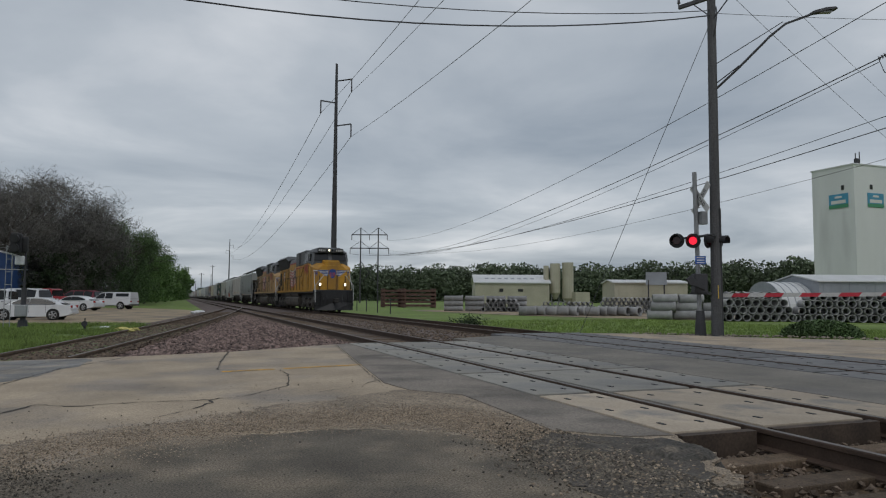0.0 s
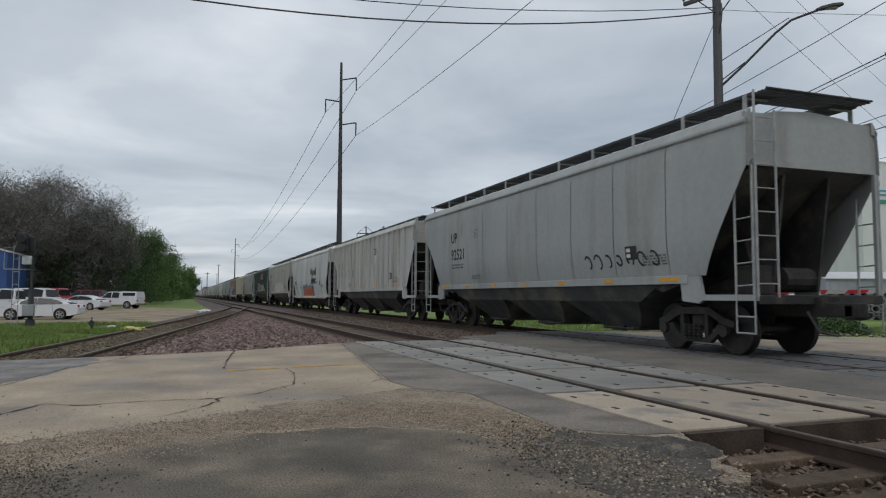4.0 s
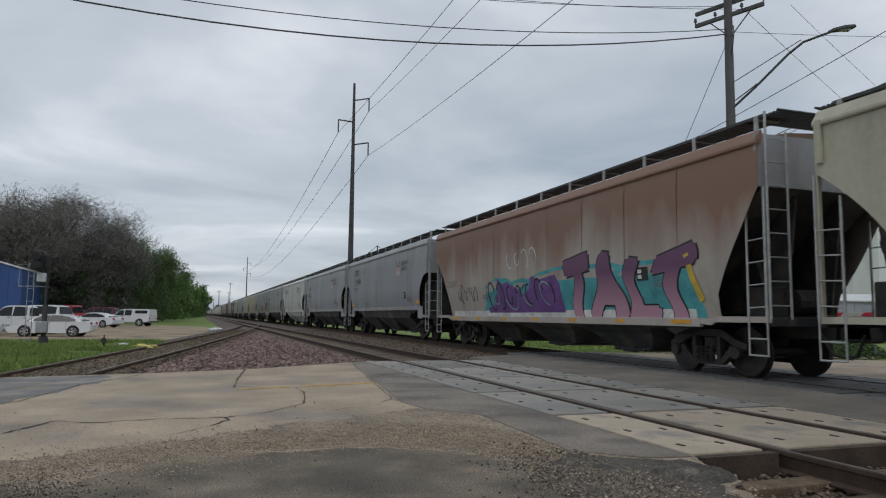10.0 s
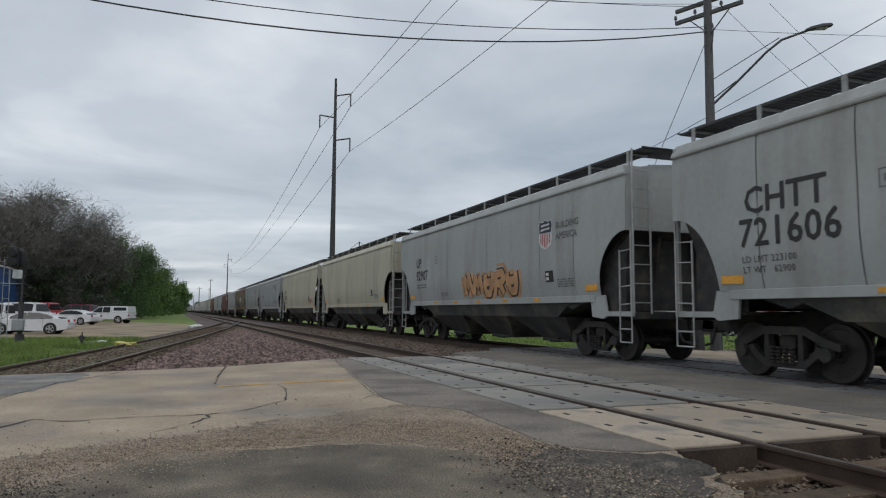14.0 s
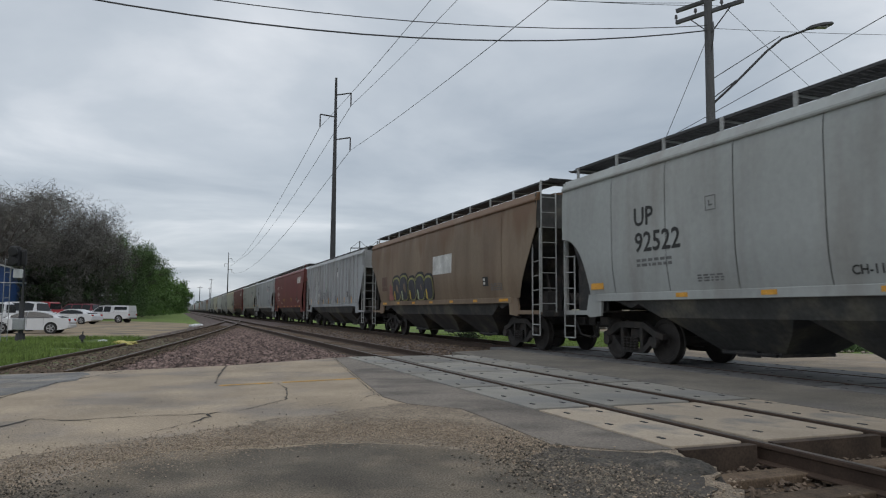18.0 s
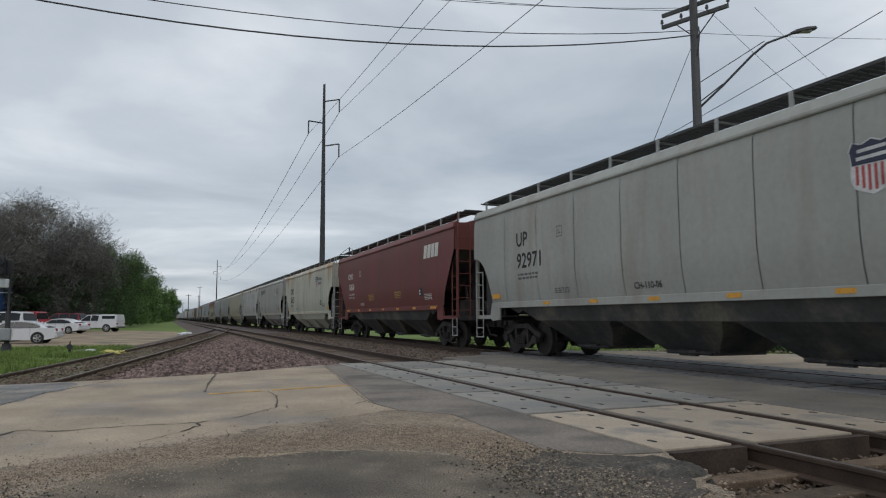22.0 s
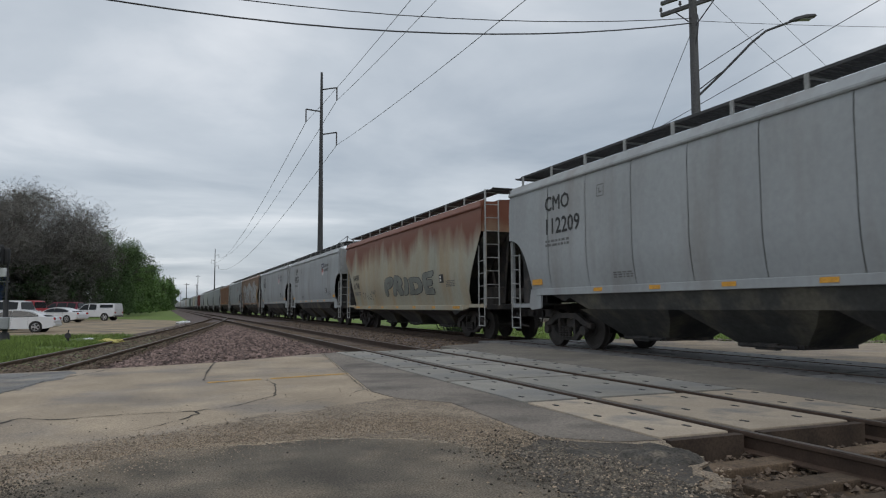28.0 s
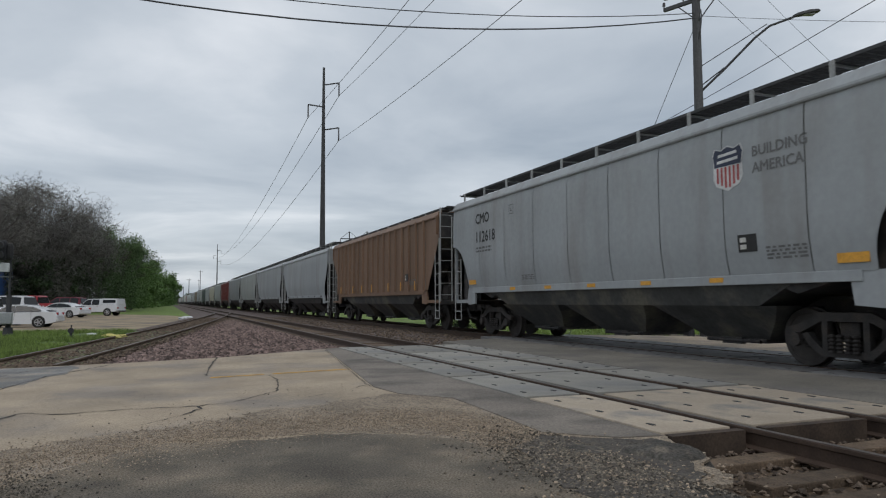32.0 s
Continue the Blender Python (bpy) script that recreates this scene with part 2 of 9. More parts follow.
def ragged(outline, amount, seed):
    """The outline with its edges broken up."""
    rnd = random.Random(seed)
    out = []
    for a, b in zip(outline, outline[1:] + outline[:1]):
        a, b = Vector(a), Vector(b)
        k = max(1, min(60, int((b - a).length / 0.09)))
        if (b - a).length > 12:
            k = 1
        for i in range(k):
            p = a.lerp(b, i / k)
            w = noise.noise((p.x * 2.1 + seed, p.y * 2.1, 0)) * 1.6 + rnd.uniform(-0.5, 0.5)
            out.append((p.x + amount * w, p.y + amount * (noise.noise((p.x * 2.1, p.y * 2.1 + seed, 5)) * 1.6 + rnd.uniform(-0.5, 0.5))))
    return out


def sheet(name, outline, z, material, thick=0.0, label="", category="", parent=None):
    bm = B()
    if thick:
        prism(bm, outline, "z", z - thick, z)
    else:
        bm.faces.new([bm.verts.new((x, y, z)) for x, y in outline])
    ob = part(name, bm, material, parent)
    return tagged(ob, label, category, kind="structure") if label else ob


def siding_x(y):
    """Right rail of the siding that joins the near track."""
    return -1.8 + 0.165 * (y - 14.57) - 0.0006 * (y - 14.57) ** 2


sheet("ground", [(-1500, -400), (2500, -400), (2500, 4000), (-1500, 4000)], -0.34, M_GRASS, 0, "flat ground of mown green grass", "ground")
sheet("dirt_lot", [(-60, 37), (-9.3, 35.8), (-2.6, 40.0), (-0.6, 44), (2.6, 66), (0.5, 82), (-5.3, 94), (-60, 94)], -0.332, M_DIRT, 0.1, "packed tan dirt of the parking lot", "ground")
M_VERGE = mat("verge_soil_and_grass", (0.085, 0.135, 0.028), 0.95, scale=0.9, vary=0.3, fine=20, fine_vary=0.4, bump=0.6, bump_scale=40, second=(0.125, 0.125, 0.055), second_at=0.58, second_scale=1.3)
vy = list(range(14, 34, 2))
sheet("grass_verge_ground", [(siding_x(y) - 1.85, y) for y in vy] + [(siding_x(y) - 5.0 - 0.25 * (40 - y), y) for y in reversed(vy)], -0.07, M_VERGE, 0.35, "grass and bare soil in which the siding lies", "ground")
M_SIDEDIRT = mat("siding_dirt", (0.135, 0.105, 0.075), 0.95, scale=1.2, vary=0.3, fine=22, fine_vary=0.4, bump=0.8, bump_scale=35, second=(0.10, 0.125, 0.04), second_at=0.52, second_scale=1.6)
sheet("siding_dirt", [(siding_x(y) + 0.12, y) for y in vy] + [(siding_x(y) - 1.84, y) for y in reversed(vy)], -0.085, M_SIDEDIRT, 0.3, "brown dirt and weeds between the rails of the siding", "ground")
# ballast bed under both main tracks, one raised shape on the grass
bm = B()
prism(bm, [(1.9, -0.42), (3.1, -0.17), (13.2, -0.17), (14.6, -0.42)], "y", 4.9, 900)
tagged(part("ballast_bed", bm, M_BALLAST), "brown crushed-stone ballast under the main tracks", "ballast", kind="structure")
bm = B()
prism(bm, [(1.9, -0.45), (2.2, -0.27), (13.2, -0.27), (14.6, -0.45)], "y", -60, 4.9)
tagged(part("ballast_bed", bm, M_BALLAST), "sunken brown ballast under the open ties", "ballast", kind="structure")
bm = B()
ys = list(range(8, 84, 4))
lo = [(siding_x(y) - 2.9, y) for y in ys] + [(3.2, y) for y in reversed(ys)]
prism(bm, lo, "z", -0.42, -0.175)
tagged(part("siding_ballast", bm, M_BALLAST), "reddish brown ballast stones beside the siding", "ballast", kind="structure")

M_WETSOIL = mat("damp_soil", (0.10, 0.066, 0.038), 0.95, scale=2, vary=0.3, fine=30, fine_vary=0.5, bump=1.0, bump_scale=25, second=(0.045, 0.034, 0.026), second_at=0.5, second_scale=9)
M_BROWNSTONE = mat("muddy_stone", (0.115, 0.085, 0.062), 0.95, scale=8, vary=0.25, fine=60, fine_vary=0.2, island=0.55)

# oily asphalt whose base colour also holds the passing train's shade
M_SHADETAR = mat("oily_shaded_asphalt", (0.16, 0.145, 0.122), 0.75, scale=0.8, vary=0.25, fine=50, fine_vary=0.3, bump=0.4, bump_scale=80, second=(0.12, 0.11, 0.10), second_at=0.58, second_scale=1.0)
M_DARKGRAVEL = mat("dark_gravel", (0.085, 0.074, 0.062), 0.95, scale=3.0, vary=0.3, fine=60, fine_vary=0.5, bump=1.0, bump_scale=55, second=(0.07, 0.062, 0.054), second_at=0.54, second_scale=14)
M_DARKSTONE = mat("dark_pebble", (0.125, 0.108, 0.086), 0.95, scale=8, vary=0.25, fine=60, fine_vary=0.2, island=0.85)

# road: worn concrete and asphalt in strips that leave the tracks free
RZ = -0.02
sheet("road", [(-40, -30), (2.5, -30), (2.6, 3.0), (2.95, 3.75), (3.35, 4.25), (3.7, 4.6), (3.86, 4.85), (3.86, 17.0), (0.95, 15.0), (-0.8, 14.4), (-3.4, 13.9), (-40, 8)], RZ, M_CONCRETE, 0.5, "worn tan concrete road with cracks", "road")
sheet("asphalt_apron", ragged([(-9, -12), (2.4, -12), (2.3, 3.2), (2.39, 3.7), (2.36, 4.2), (2.34, 4.9), (2.1, 5.62), (1.5, 5.85), (0.84, 5.98), (0.0, 6.0), (-0.5, 5.6), (-0.95, 4.9), (-1.6, 4.3), (-9, 3.0)], 0.07, 3), RZ + 0.006, M_ASPHALT, 0.4, "dark worn asphalt apron", "road")
sheet("asphalt_strip", [(3.84, 4.83), (3.84, 16.9), (3.5, 16.5), (2.55, 9.0), (2.65, 8.2), (3.1, 7.6), (3.05, 6.3), (3.0, 5.35), (3.45, 4.9)], RZ + 0.010, M_DARKTAR, 0.3, "grey asphalt strip beside the crossing panels", "road")
M_GREYPATCH = mat("grey_asphalt_patch", (0.19, 0.185, 0.178), 0.9, scale=1.2, vary=0.3, fine=60, fine_vary=0.4, bump=0.6, bump_scale=70, second=(0.28, 0.25, 0.21), second_at=0.56, second_scale=1.6)
sheet("asphalt_patch", ragged([(-12, 9.2), (-2.3, 9.9), (-1.85, 11.3), (-1.45, 13.0), (-1.42, 14.05), (-3.4, 13.86), (-12, 12.3)], 0.10, 21), RZ + 0.0035, M_GREYPATCH, 0.3, "rough grey asphalt patch beside the siding", "road")
sheet("road_between_tracks", [(7.12, 4.9), (9.15, 4.4), (9.15, 19.2), (7.12, 18.2)], RZ + 0.012, M_SHADETAR, 0.3, "dark asphalt between the two tracks", "road")
sheet("road_beyond_tracks", [(12.46, 1.0), (60, -22), (60, -9), (19.9, 13.4), (17.4, 15.1), (15.3, 17.3), (13.8, 19.3), (12.46, 20.0)], RZ + 0.008, M_CONCRETE, 0.4, "pale concrete road beyond the tracks", "road")
sheet("gravel_shoulder", ragged([(-1.1, 5.3), (-0.8, 5.9), (-0.04, 6.1), (0.84, 6.05), (2.1, 5.7), (2.38, 4.95), (2.4, 4.1), (2.4, 3.4), (3.2, 3.5), (3.5, 4.0), (3.84, 4.4), (3.84, 4.85), (3.4, 4.95), (3.0, 5.35), (3.08, 6.3), (3.14, 7.7), (2.4, 8.3), (0.8, 7.3), (-0.7, 6.6), (-1.8, 5.6), (-3.2, 4.2), (-2.2, 4.4)], 0.13, 5), RZ + 0.003, M_GRAVEL, 0.02, "loose tan gravel over the road edge", "gravel")
M_TARLUMP = mat("crumbling_tar", (0.065, 0.06, 0.052), 0.95, scale=3, vary=0.35, fine=45, fine_vary=0.5, bump=1.0, bump_scale=45, second=(0.13, 0.11, 0.088), second_at=0.55, second_scale=7)


def tar_lump(cx, cy, rx, ry, high, seed):
    """Low crumbling mound with an uneven outline."""
    bm = B()
    rings = []
    for i in range(15):
        f = i / 14
        row = []
        for k in range(44):
            a = 2 * math.pi * k / 44
            r = f * (1 + 0.22 * noise.noise((math.cos(a) * 1.3 + seed, math.sin(a) * 1.3, 0)))
            x, y = cx + rx * r * math.cos(a), cy + ry * r * math.sin(a)
            z = RZ - 0.05 + (high + 0.05) * (1 - f * f) + 0.022 * noise.noise((x * 6, y * 6, seed)) + 0.010 * noise.noise((x * 19, y * 19, seed)) - (0.16 * max(0.0, f - 0.6) / 0.4)
            row.append((x, y, z))
        rings.append(row)
    loft(bm, rings, caps=False)
    return tagged(part("tar_lump", bm, M_TARLUMP, smooth=True), "crumbling lump of dark tar and gravel at the crossing edge", "tar lump", kind="structure")


sheet("dark_gravel", ragged([(2.3, -8.0), (2.3, 3.6), (2.36, 4.6), (2.7, 5.0), (2.95, 5.25), (3.3, 4.9), (3.72, 4.78), (3.6, 4.3), (3.2, 3.75), (2.85, 3.2), (2.8, -8.0)], 0.10, 9), RZ + 0.011, M_DARKGRAVEL, 0.02, "dark gravel and crumbled asphalt at the crossing corner", "gravel")
tar_lump(3.05, 4.62, 0.55, 0.36, 0.025, 2)
tar_lump(3.42, 4.30, 0.42, 0.50, 0.07, 7)
tar_lump(2.95, 3.45, 0.36, 0.62, 0.0, 5)
tar_lump(2.75, 2.50, 0.34, 0.70, 0.0, 9)
sheet("track_soil", [(2.4, -40), (9.0, -40), (9.0, 4.78), (2.4, 4.78)], -0.215, M_WETSOIL, 0.05, "dark brown damp soil among the open ties", "ground")

M_CRACK = mat("crack_dirt", (0.045, 0.04, 0.034), 0.95)
# crossing panels, each with lifting slots
PANEL_L = 2.42
# stained panels, base darkened to include the shade beneath the train
M_SHADEPANEL = mat("stained_shaded_panel", (0.140, 0.139, 0.140), 0.7, scale=1.3, vary=0.3, fine=40, fine_vary=0.15, second=(0.075, 0.072, 0.072), second_at=0.56, second_scale=1.2, random_ob=0.15)


def panel(x0, x1, y0, material, slots):
    bm = B()
    w = x1 - x0
    box(bm, (0, 0, -0.105), (w - 0.03, PANEL_L - 0.12, 0.20), bevel=0.012)
    ob = part("crossing_panel", bm, material, crossing)
    ob.location = ((x0 + x1) / 2, y0 + PANEL_L / 2, 0)
    for i in range(slots):
        for j in (-1, 1):
            bm = B()
            box(bm, (j * w * 0.27, -PANEL_L / 2 + PANEL_L * (i + 0.5) / slots, -0.004), (0.035, 0.095, 0.012))
            part("lifting_slot", bm, M_PIPEIN, ob)
    return ob


M_ENDTIMBER = mat("wet_end_timber", (0.055, 0.038, 0.027), 0.9, scale=4, vary=0.35, fine=40, fine_vary=0.3)
crossing = thing("level_crossing", "precast concrete crossing panels between and beside the rails", "level crossing", kind="structure")
for cx, ys, n in ((NEAR_X, 4.85, 5), (TRAIN_X, 3.4, 7)):
    for i in range(n):
        y = ys + i * PANEL_L
        m = (M_PANEL if i < 1 else M_STEELPANEL) if cx == NEAR_X else M_SHADEPANEL
        panel(cx - 0.62, cx + 0.62, y, m, 3)
        panel(cx - GAUGE / 2 - 0.86, cx - GAUGE / 2 - 0.09, y, m, 3)
        panel(cx + GAUGE / 2 + 0.09, cx + GAUGE / 2 + 0.86, y, m, 3)
    for i in range(1, n):
        bm = B()
        box(bm, (cx, ys + i * PANEL_L, -0.10), (3.2, 0.11, 0.12))
        part("joint_filler", bm, M_CRACK, crossing)
    bm = B()
    box(bm, (cx, ys - 0.05, -0.16), (1.24, 0.1, 0.3))
    for s in (-1, 1):
        box(bm, (cx + s * (GAUGE / 2 + 0.475), ys - 0.05, -0.16), (0.77, 0.1, 0.3))
    part("panel_end_timber", bm, M_ENDTIMBER, crossing, "dark end timbers")




def crack(pts, w, material=None, seed=1):
    """Ragged crack along (x, y) points."""
    rnd = random.Random(seed)
    bm = B()
    fine = []
    for a, b in zip(pts, pts[1:]):
        k = max(2, int((Vector(b) - Vector(a)).length / 0.08))
        for i in range(k):
            q = Vector(a).lerp(Vector(b), i / k)
            fine.append(q + Vector((rnd.uniform(-0.018, 0.018), rnd.uniform(-0.03, 0.03))))
    prev = None
    for i, q in enumerate(fine):
        ww = w * rnd.uniform(0.1, 0.75) * (0.5 + abs(noise.noise((q.x * 1.7, q.y * 1.7, seed))) * 1.6)
        d = (fine[min(i + 1, len(fine) - 1)] - fine[max(i - 1, 0)]).normalized()
        nrm = Vector((-d.y, d.x)) * ww / 2
        cur = (bm.verts.new((*(q + nrm), RZ + 0.0045)), bm.verts.new((*(q - nrm), RZ + 0.0045)))
        if prev:
            bm.faces.new((prev[0], prev[1], cur[1], cur[0]))
        prev = cur
    bmesh.ops.recalc_face_normals(bm, faces=bm.faces[:])
    return tagged(part("road_crack", bm, material or M_CRACK), "dark ragged crack in the concrete road", "crack", "cracks in the road", "structure")


crack([(0.98, 15.1), (0.72, 13.0), (0.57, 11.35)], 0.06, seed=1)
crack([(1.48, 11.1), (1.5, 10.4), (1.45, 9.92), (1.3, 9.06), (0.7, 8.29), (0.34, 8.13), (-0.4, 8.15), (-0.97, 8.06), (-1.34, 8.3), (-1.7, 7.5), (-3.5, 6.6)], 0.055, seed=2)
crack([(0.34, 8.1), (0.36, 7.9), (0.1, 7.45), (-0.29, 6.97)], 0.04, seed=3)
crack([(-0.9, 14.2), (-1.07, 13.7), (-1.67, 12.35), (-2.07, 10.25), (-3.2, 8.2)], 0.07, seed=4)
crack([(2.55, 9.3), (2.0, 8.7), (1.5, 8.3)], 0.025, seed=5)
crack([(3.45, 16.4), (2.95, 12.5), (2.5, 9.0)], 0.03, seed=6)
crack([(-2.0, 13.6), (-2.6, 11.6), (-3.6, 10.4)], 0.05, seed=8)
bm = B()
for a, b in (((0.62, 11.08), (1.42, 11.24)), ((1.56, 11.27), (3.1, 11.62))):
    for off in (0.0,):
        vs = [bm.verts.new((p[0], p[1] + d, RZ + 0.004)) for p, d in ((a, -0.06), (b, -0.06), (b, 0.06), (a, 0.06))]
        bm.faces.new(vs)
tagged(part("road_marking", bm, M_YELLOWLINE), "faded yellow painted line on the concrete", "road marking", kind="structure")


M_SIDERAIL = mat("brown_rusted_rail", (0.125, 0.085, 0.058), 0.85, 0.1, scale=5, vary=0.3, fine=60, fine_vary=0.2)


def rail(name, path, group, steel=None):
    """Steel rail along a path of (x, y): foot, web and head."""
    prof = [(-0.07, -0.172), (0.07, -0.172), (0.07, -0.16), (0.012, -0.14), (0.012, -0.045), (0.036, -0.035), (0.036, -0.006),
            (0.03, 0.0), (-0.03, 0.0), (-0.036, -0.006), (-0.036, -0.035), (-0.012, -0.045), (-0.012, -0.14), (-0.07, -0.16)]
    bm = B()
    loft(bm, [[(x + u, y, v) for u, v in prof] for x, y in path])
    root = part(name, bm, steel or M_RAIL)
    tagged(root, "rusty steel running rail on wooden ties", "rail", group, "structure")
    bm = B()
    for (x0, y0), (x1, y1) in zip(path, path[1:]):
        bm.faces.new([bm.verts.new(p) for p in ((x0 - 0.027, y0, 0.003), (x0 + 0.027, y0, 0.003), (x1 + 0.027, y1, 0.003), (x1 - 0.027, y1, 0.003))])
    part("rail_head", bm, M_RAILTOP, root, "polished running surface")
    return root


for cx in (NEAR_X, TRAIN_X):
    for sx in (-1, 1):
        rail("rail", [(cx + sx * GAUGE / 2, y) for y in (-60, 0, 20, 80, 300, 900)], "rails of the main tracks")
for off in (0, -GAUGE):
    rail("rail", [(siding_x(y) + off, y) for y in [14.3] + list(range(17, 78, 3))], "rails of the siding", M_SIDERAIL)

# ties under the open stretches
tie_bm = B()
box(tie_bm, (0, 0, 0), (2.6, 0.23, 0.17), bevel=0.012)
tie_mesh = mesh_of("tie", tie_bm)
tie_mesh.materials.append(M_TIE)
tie_rng = random.Random(5)
ties = thing("track_ties", "dark creosoted wooden ties half buried in ballast", "railway ties", kind="structure")


def tie(x, y, turn=0.0):
    ob = link_obj("tie", tie_mesh, ties)
    ob.matrix_basis = pose(x + tie_rng.uniform(-0.06, 0.06), y + tie_rng.uniform(-0.03, 0.03), -0.245 + tie_rng.uniform(-0.01, 0.012), 0, 0, turn + tie_rng.uniform(-1.5, 1.5))


long_bm = B()
box(long_bm, (0, 0, 0), (3.5, 0.24, 0.18), bevel=0.015)
long_mesh = mesh_of("tie", long_bm)
long_mesh.materials.append(M_TIE)
for i in range(22):
    tie(NEAR_X, 4.40 - i * 0.55)
    ties.children[-1].data = long_mesh
    ties.children[-1].location.z = -0.245 + tie_rng.uniform(-0.01, 0.012)
for i in range(85):
    tie(NEAR_X, 17.4 + i * 0.55)
for i in range(70):
    tie(TRAIN_X, 20.8 + i * 0.55)
for i in range(75):
    y = 15.0 + i * 0.6
    tie(siding_x(y) - 0.75, y, -math.degrees(math.atan(0.165 - 0.0012 * (y - 14.57))))


def stones(name, label, spots, size, material, z, seed, flat=0.7):
    """Loose stones as one object: spots is a function that gives random (x, y)."""
    rng = np.random.default_rng(seed)
    tpl = np.array([(1, 0, 0), (-1, 0, 0), (0, 1, 0), (0, -1, 0), (0, 0, 1), (0, 0, -1)], float)
    tri = np.array([(0, 2, 4), (2, 1, 4), (1, 3, 4), (3, 0, 4), (2, 0, 5), (1, 2, 5), (3, 1, 5), (0, 3, 5)])
    P = spots(rng)
    n = len(P)
    s = rng.uniform(size[0], size[1], (n, 1, 1)) * rng.uniform(0.6, 1.25, (n, 6, 1))
    V = tpl[None] * s
    V[:, :, 2] *= flat
    a = rng.uniform(0, 6.28, n)
    t = rng.uniform(-0.6, 0.6, n)
    c, q = np.cos(t)[:, None], np.sin(t)[:, None]
    y, zz = V[:, :, 1] * c - V[:, :, 2] * q, V[:, :, 1] * q + V[:, :, 2] * c
    V[:, :, 1], V[:, :, 2] = y, zz
    c, q = np.cos(a)[:, None], np.sin(a)[:, None]
    x, y = V[:, :, 0] * c - V[:, :, 1] * q, V[:, :, 0] * q + V[:, :, 1] * c
    V[:, :, 0], V[:, :, 1] = x + P[:, 0:1], y + P[:, 1:2]
    V[:, :, 2] += z + P[:, 2:3] if P.shape[1] > 2 else z
    F = (tri[None] + 6 * np.arange(n)[:, None, None]).reshape(-1, 3)
    me = bpy.data.meshes.new(name)
    me.from_pydata(V.reshape(-1, 3).tolist(), [], F.tolist())
    ob = part(name, me, material)
    return tagged(ob, label, "stones", kind="stuff")


def heap(rng):
    y = 14.9 + 34 * rng.random(15000) ** 1.7
    lo = np.minimum(-1.6 + 0.165 * (y - 14.57) - 0.0006 * (y - 14.57) ** 2, 4.2)
    x = lo + (4.4 - lo) * rng.random(15000)
    edge = 14.5 + np.maximum(0, x) * 0.55
    keep = y > edge
    hump = 0.10 * np.clip(np.minimum(x - lo, 4.4 - x) / 1.2, 0, 1) * np.clip((y - edge) / 1.5, 0, 1)
    return np.stack([x, y, hump], 1)[keep]


stones("ballast_stones", "reddish brown crushed ballast stones in a low heap", heap, (0.035, 0.085), M_STONE, -0.16, 1)
stones("ballast_stones", "brown ballast stones around the open track", lambda r: np.stack([r.uniform(2.7, 9.4, 9000), 4.7 - 6.5 * r.random(9000) ** 1.4, 0.04 * r.random(9000) ** 2], 1), (0.010, 0.036), M_BROWNSTONE, -0.205, 2)
stones("ballast_stones", "grey ballast stones between the far rails", lambda r: np.stack([r.uniform(6.4, 13.0, 7000), 18.6 + 40 * r.random(7000) ** 1.6], 1), (0.03, 0.07), M_BROWNSTONE, -0.165, 3)


def shoulder(rng):
    n = 26000
    t = rng.random(n)
    px = np.interp(t, [0, 0.15, 0.4, 0.62, 0.78, 0.9, 1], [-2.4, -0.95, 0.8, 2.3, 2.75, 2.75, 2.7])
    py = np.interp(t, [0, 0.15, 0.4, 0.62, 0.78, 0.9, 1], [4.6, 5.65, 6.5, 6.5, 5.4, 4.7, 4.2])
    return np.stack([px + rng.normal(0, 0.26, n), py + rng.normal(0, 0.36, n)], 1)


M_TANSTONE = mat("tan_pebble", (0.285, 0.225, 0.165), 0.95, scale=8, vary=0.2, fine=60, fine_vary=0.2, island=0.6)
stones("loose_gravel", "fine tan pebbles scattered along the road edge", shoulder, (0.003, 0.009), M_TANSTONE, RZ + 0.006, 4)
stones("loose_gravel", "coarse dark pebbles at the left of the apron", lambda r: np.stack([r.normal(-1.35, 0.34, 9000), r.normal(4.75, 0.30, 9000)], 1), (0.004, 0.013), M_DARKSTONE, RZ + 0.008, 8)
stones("loose_gravel", "coarse gravel pebbles at the crossing corner", lambda r: np.stack([np.minimum(r.normal(2.72, 0.26, 7000), 3.05), r.normal(4.15, 0.55, 7000)], 1), (0.004, 0.015), M_DARKSTONE, RZ + 0.010, 6)
stones("loose_gravel", "pale grit strewn in the dark gravel of the corner", lambda r: np.stack([r.normal(2.8, 0.35, 700), r.normal(4.0, 0.55, 700)], 1), (0.005, 0.016), M_TANSTONE, RZ + 0.012, 16)
stones("loose_gravel", "small stones strewn over the asphalt", lambda r: np.stack([r.uniform(-3.5, 3.0, 420), r.uniform(2.5, 9.5, 420)], 1), (0.004, 0.011), M_DARKSTONE, RZ + 0.010, 7)
stones("ballast_stones", "brown stones and dirt between the siding rails", lambda r: (lambda y: np.stack([-1.8 + 0.165 * (y - 14.57) - 0.0006 * (y - 14.57) ** 2 + 0.5 - 2.6 * r.random(5200), y], 1))(14.9 + 40 * r.random(5200) ** 1.5), (0.02, 0.055), M_BROWNSTONE, -0.08, 17)


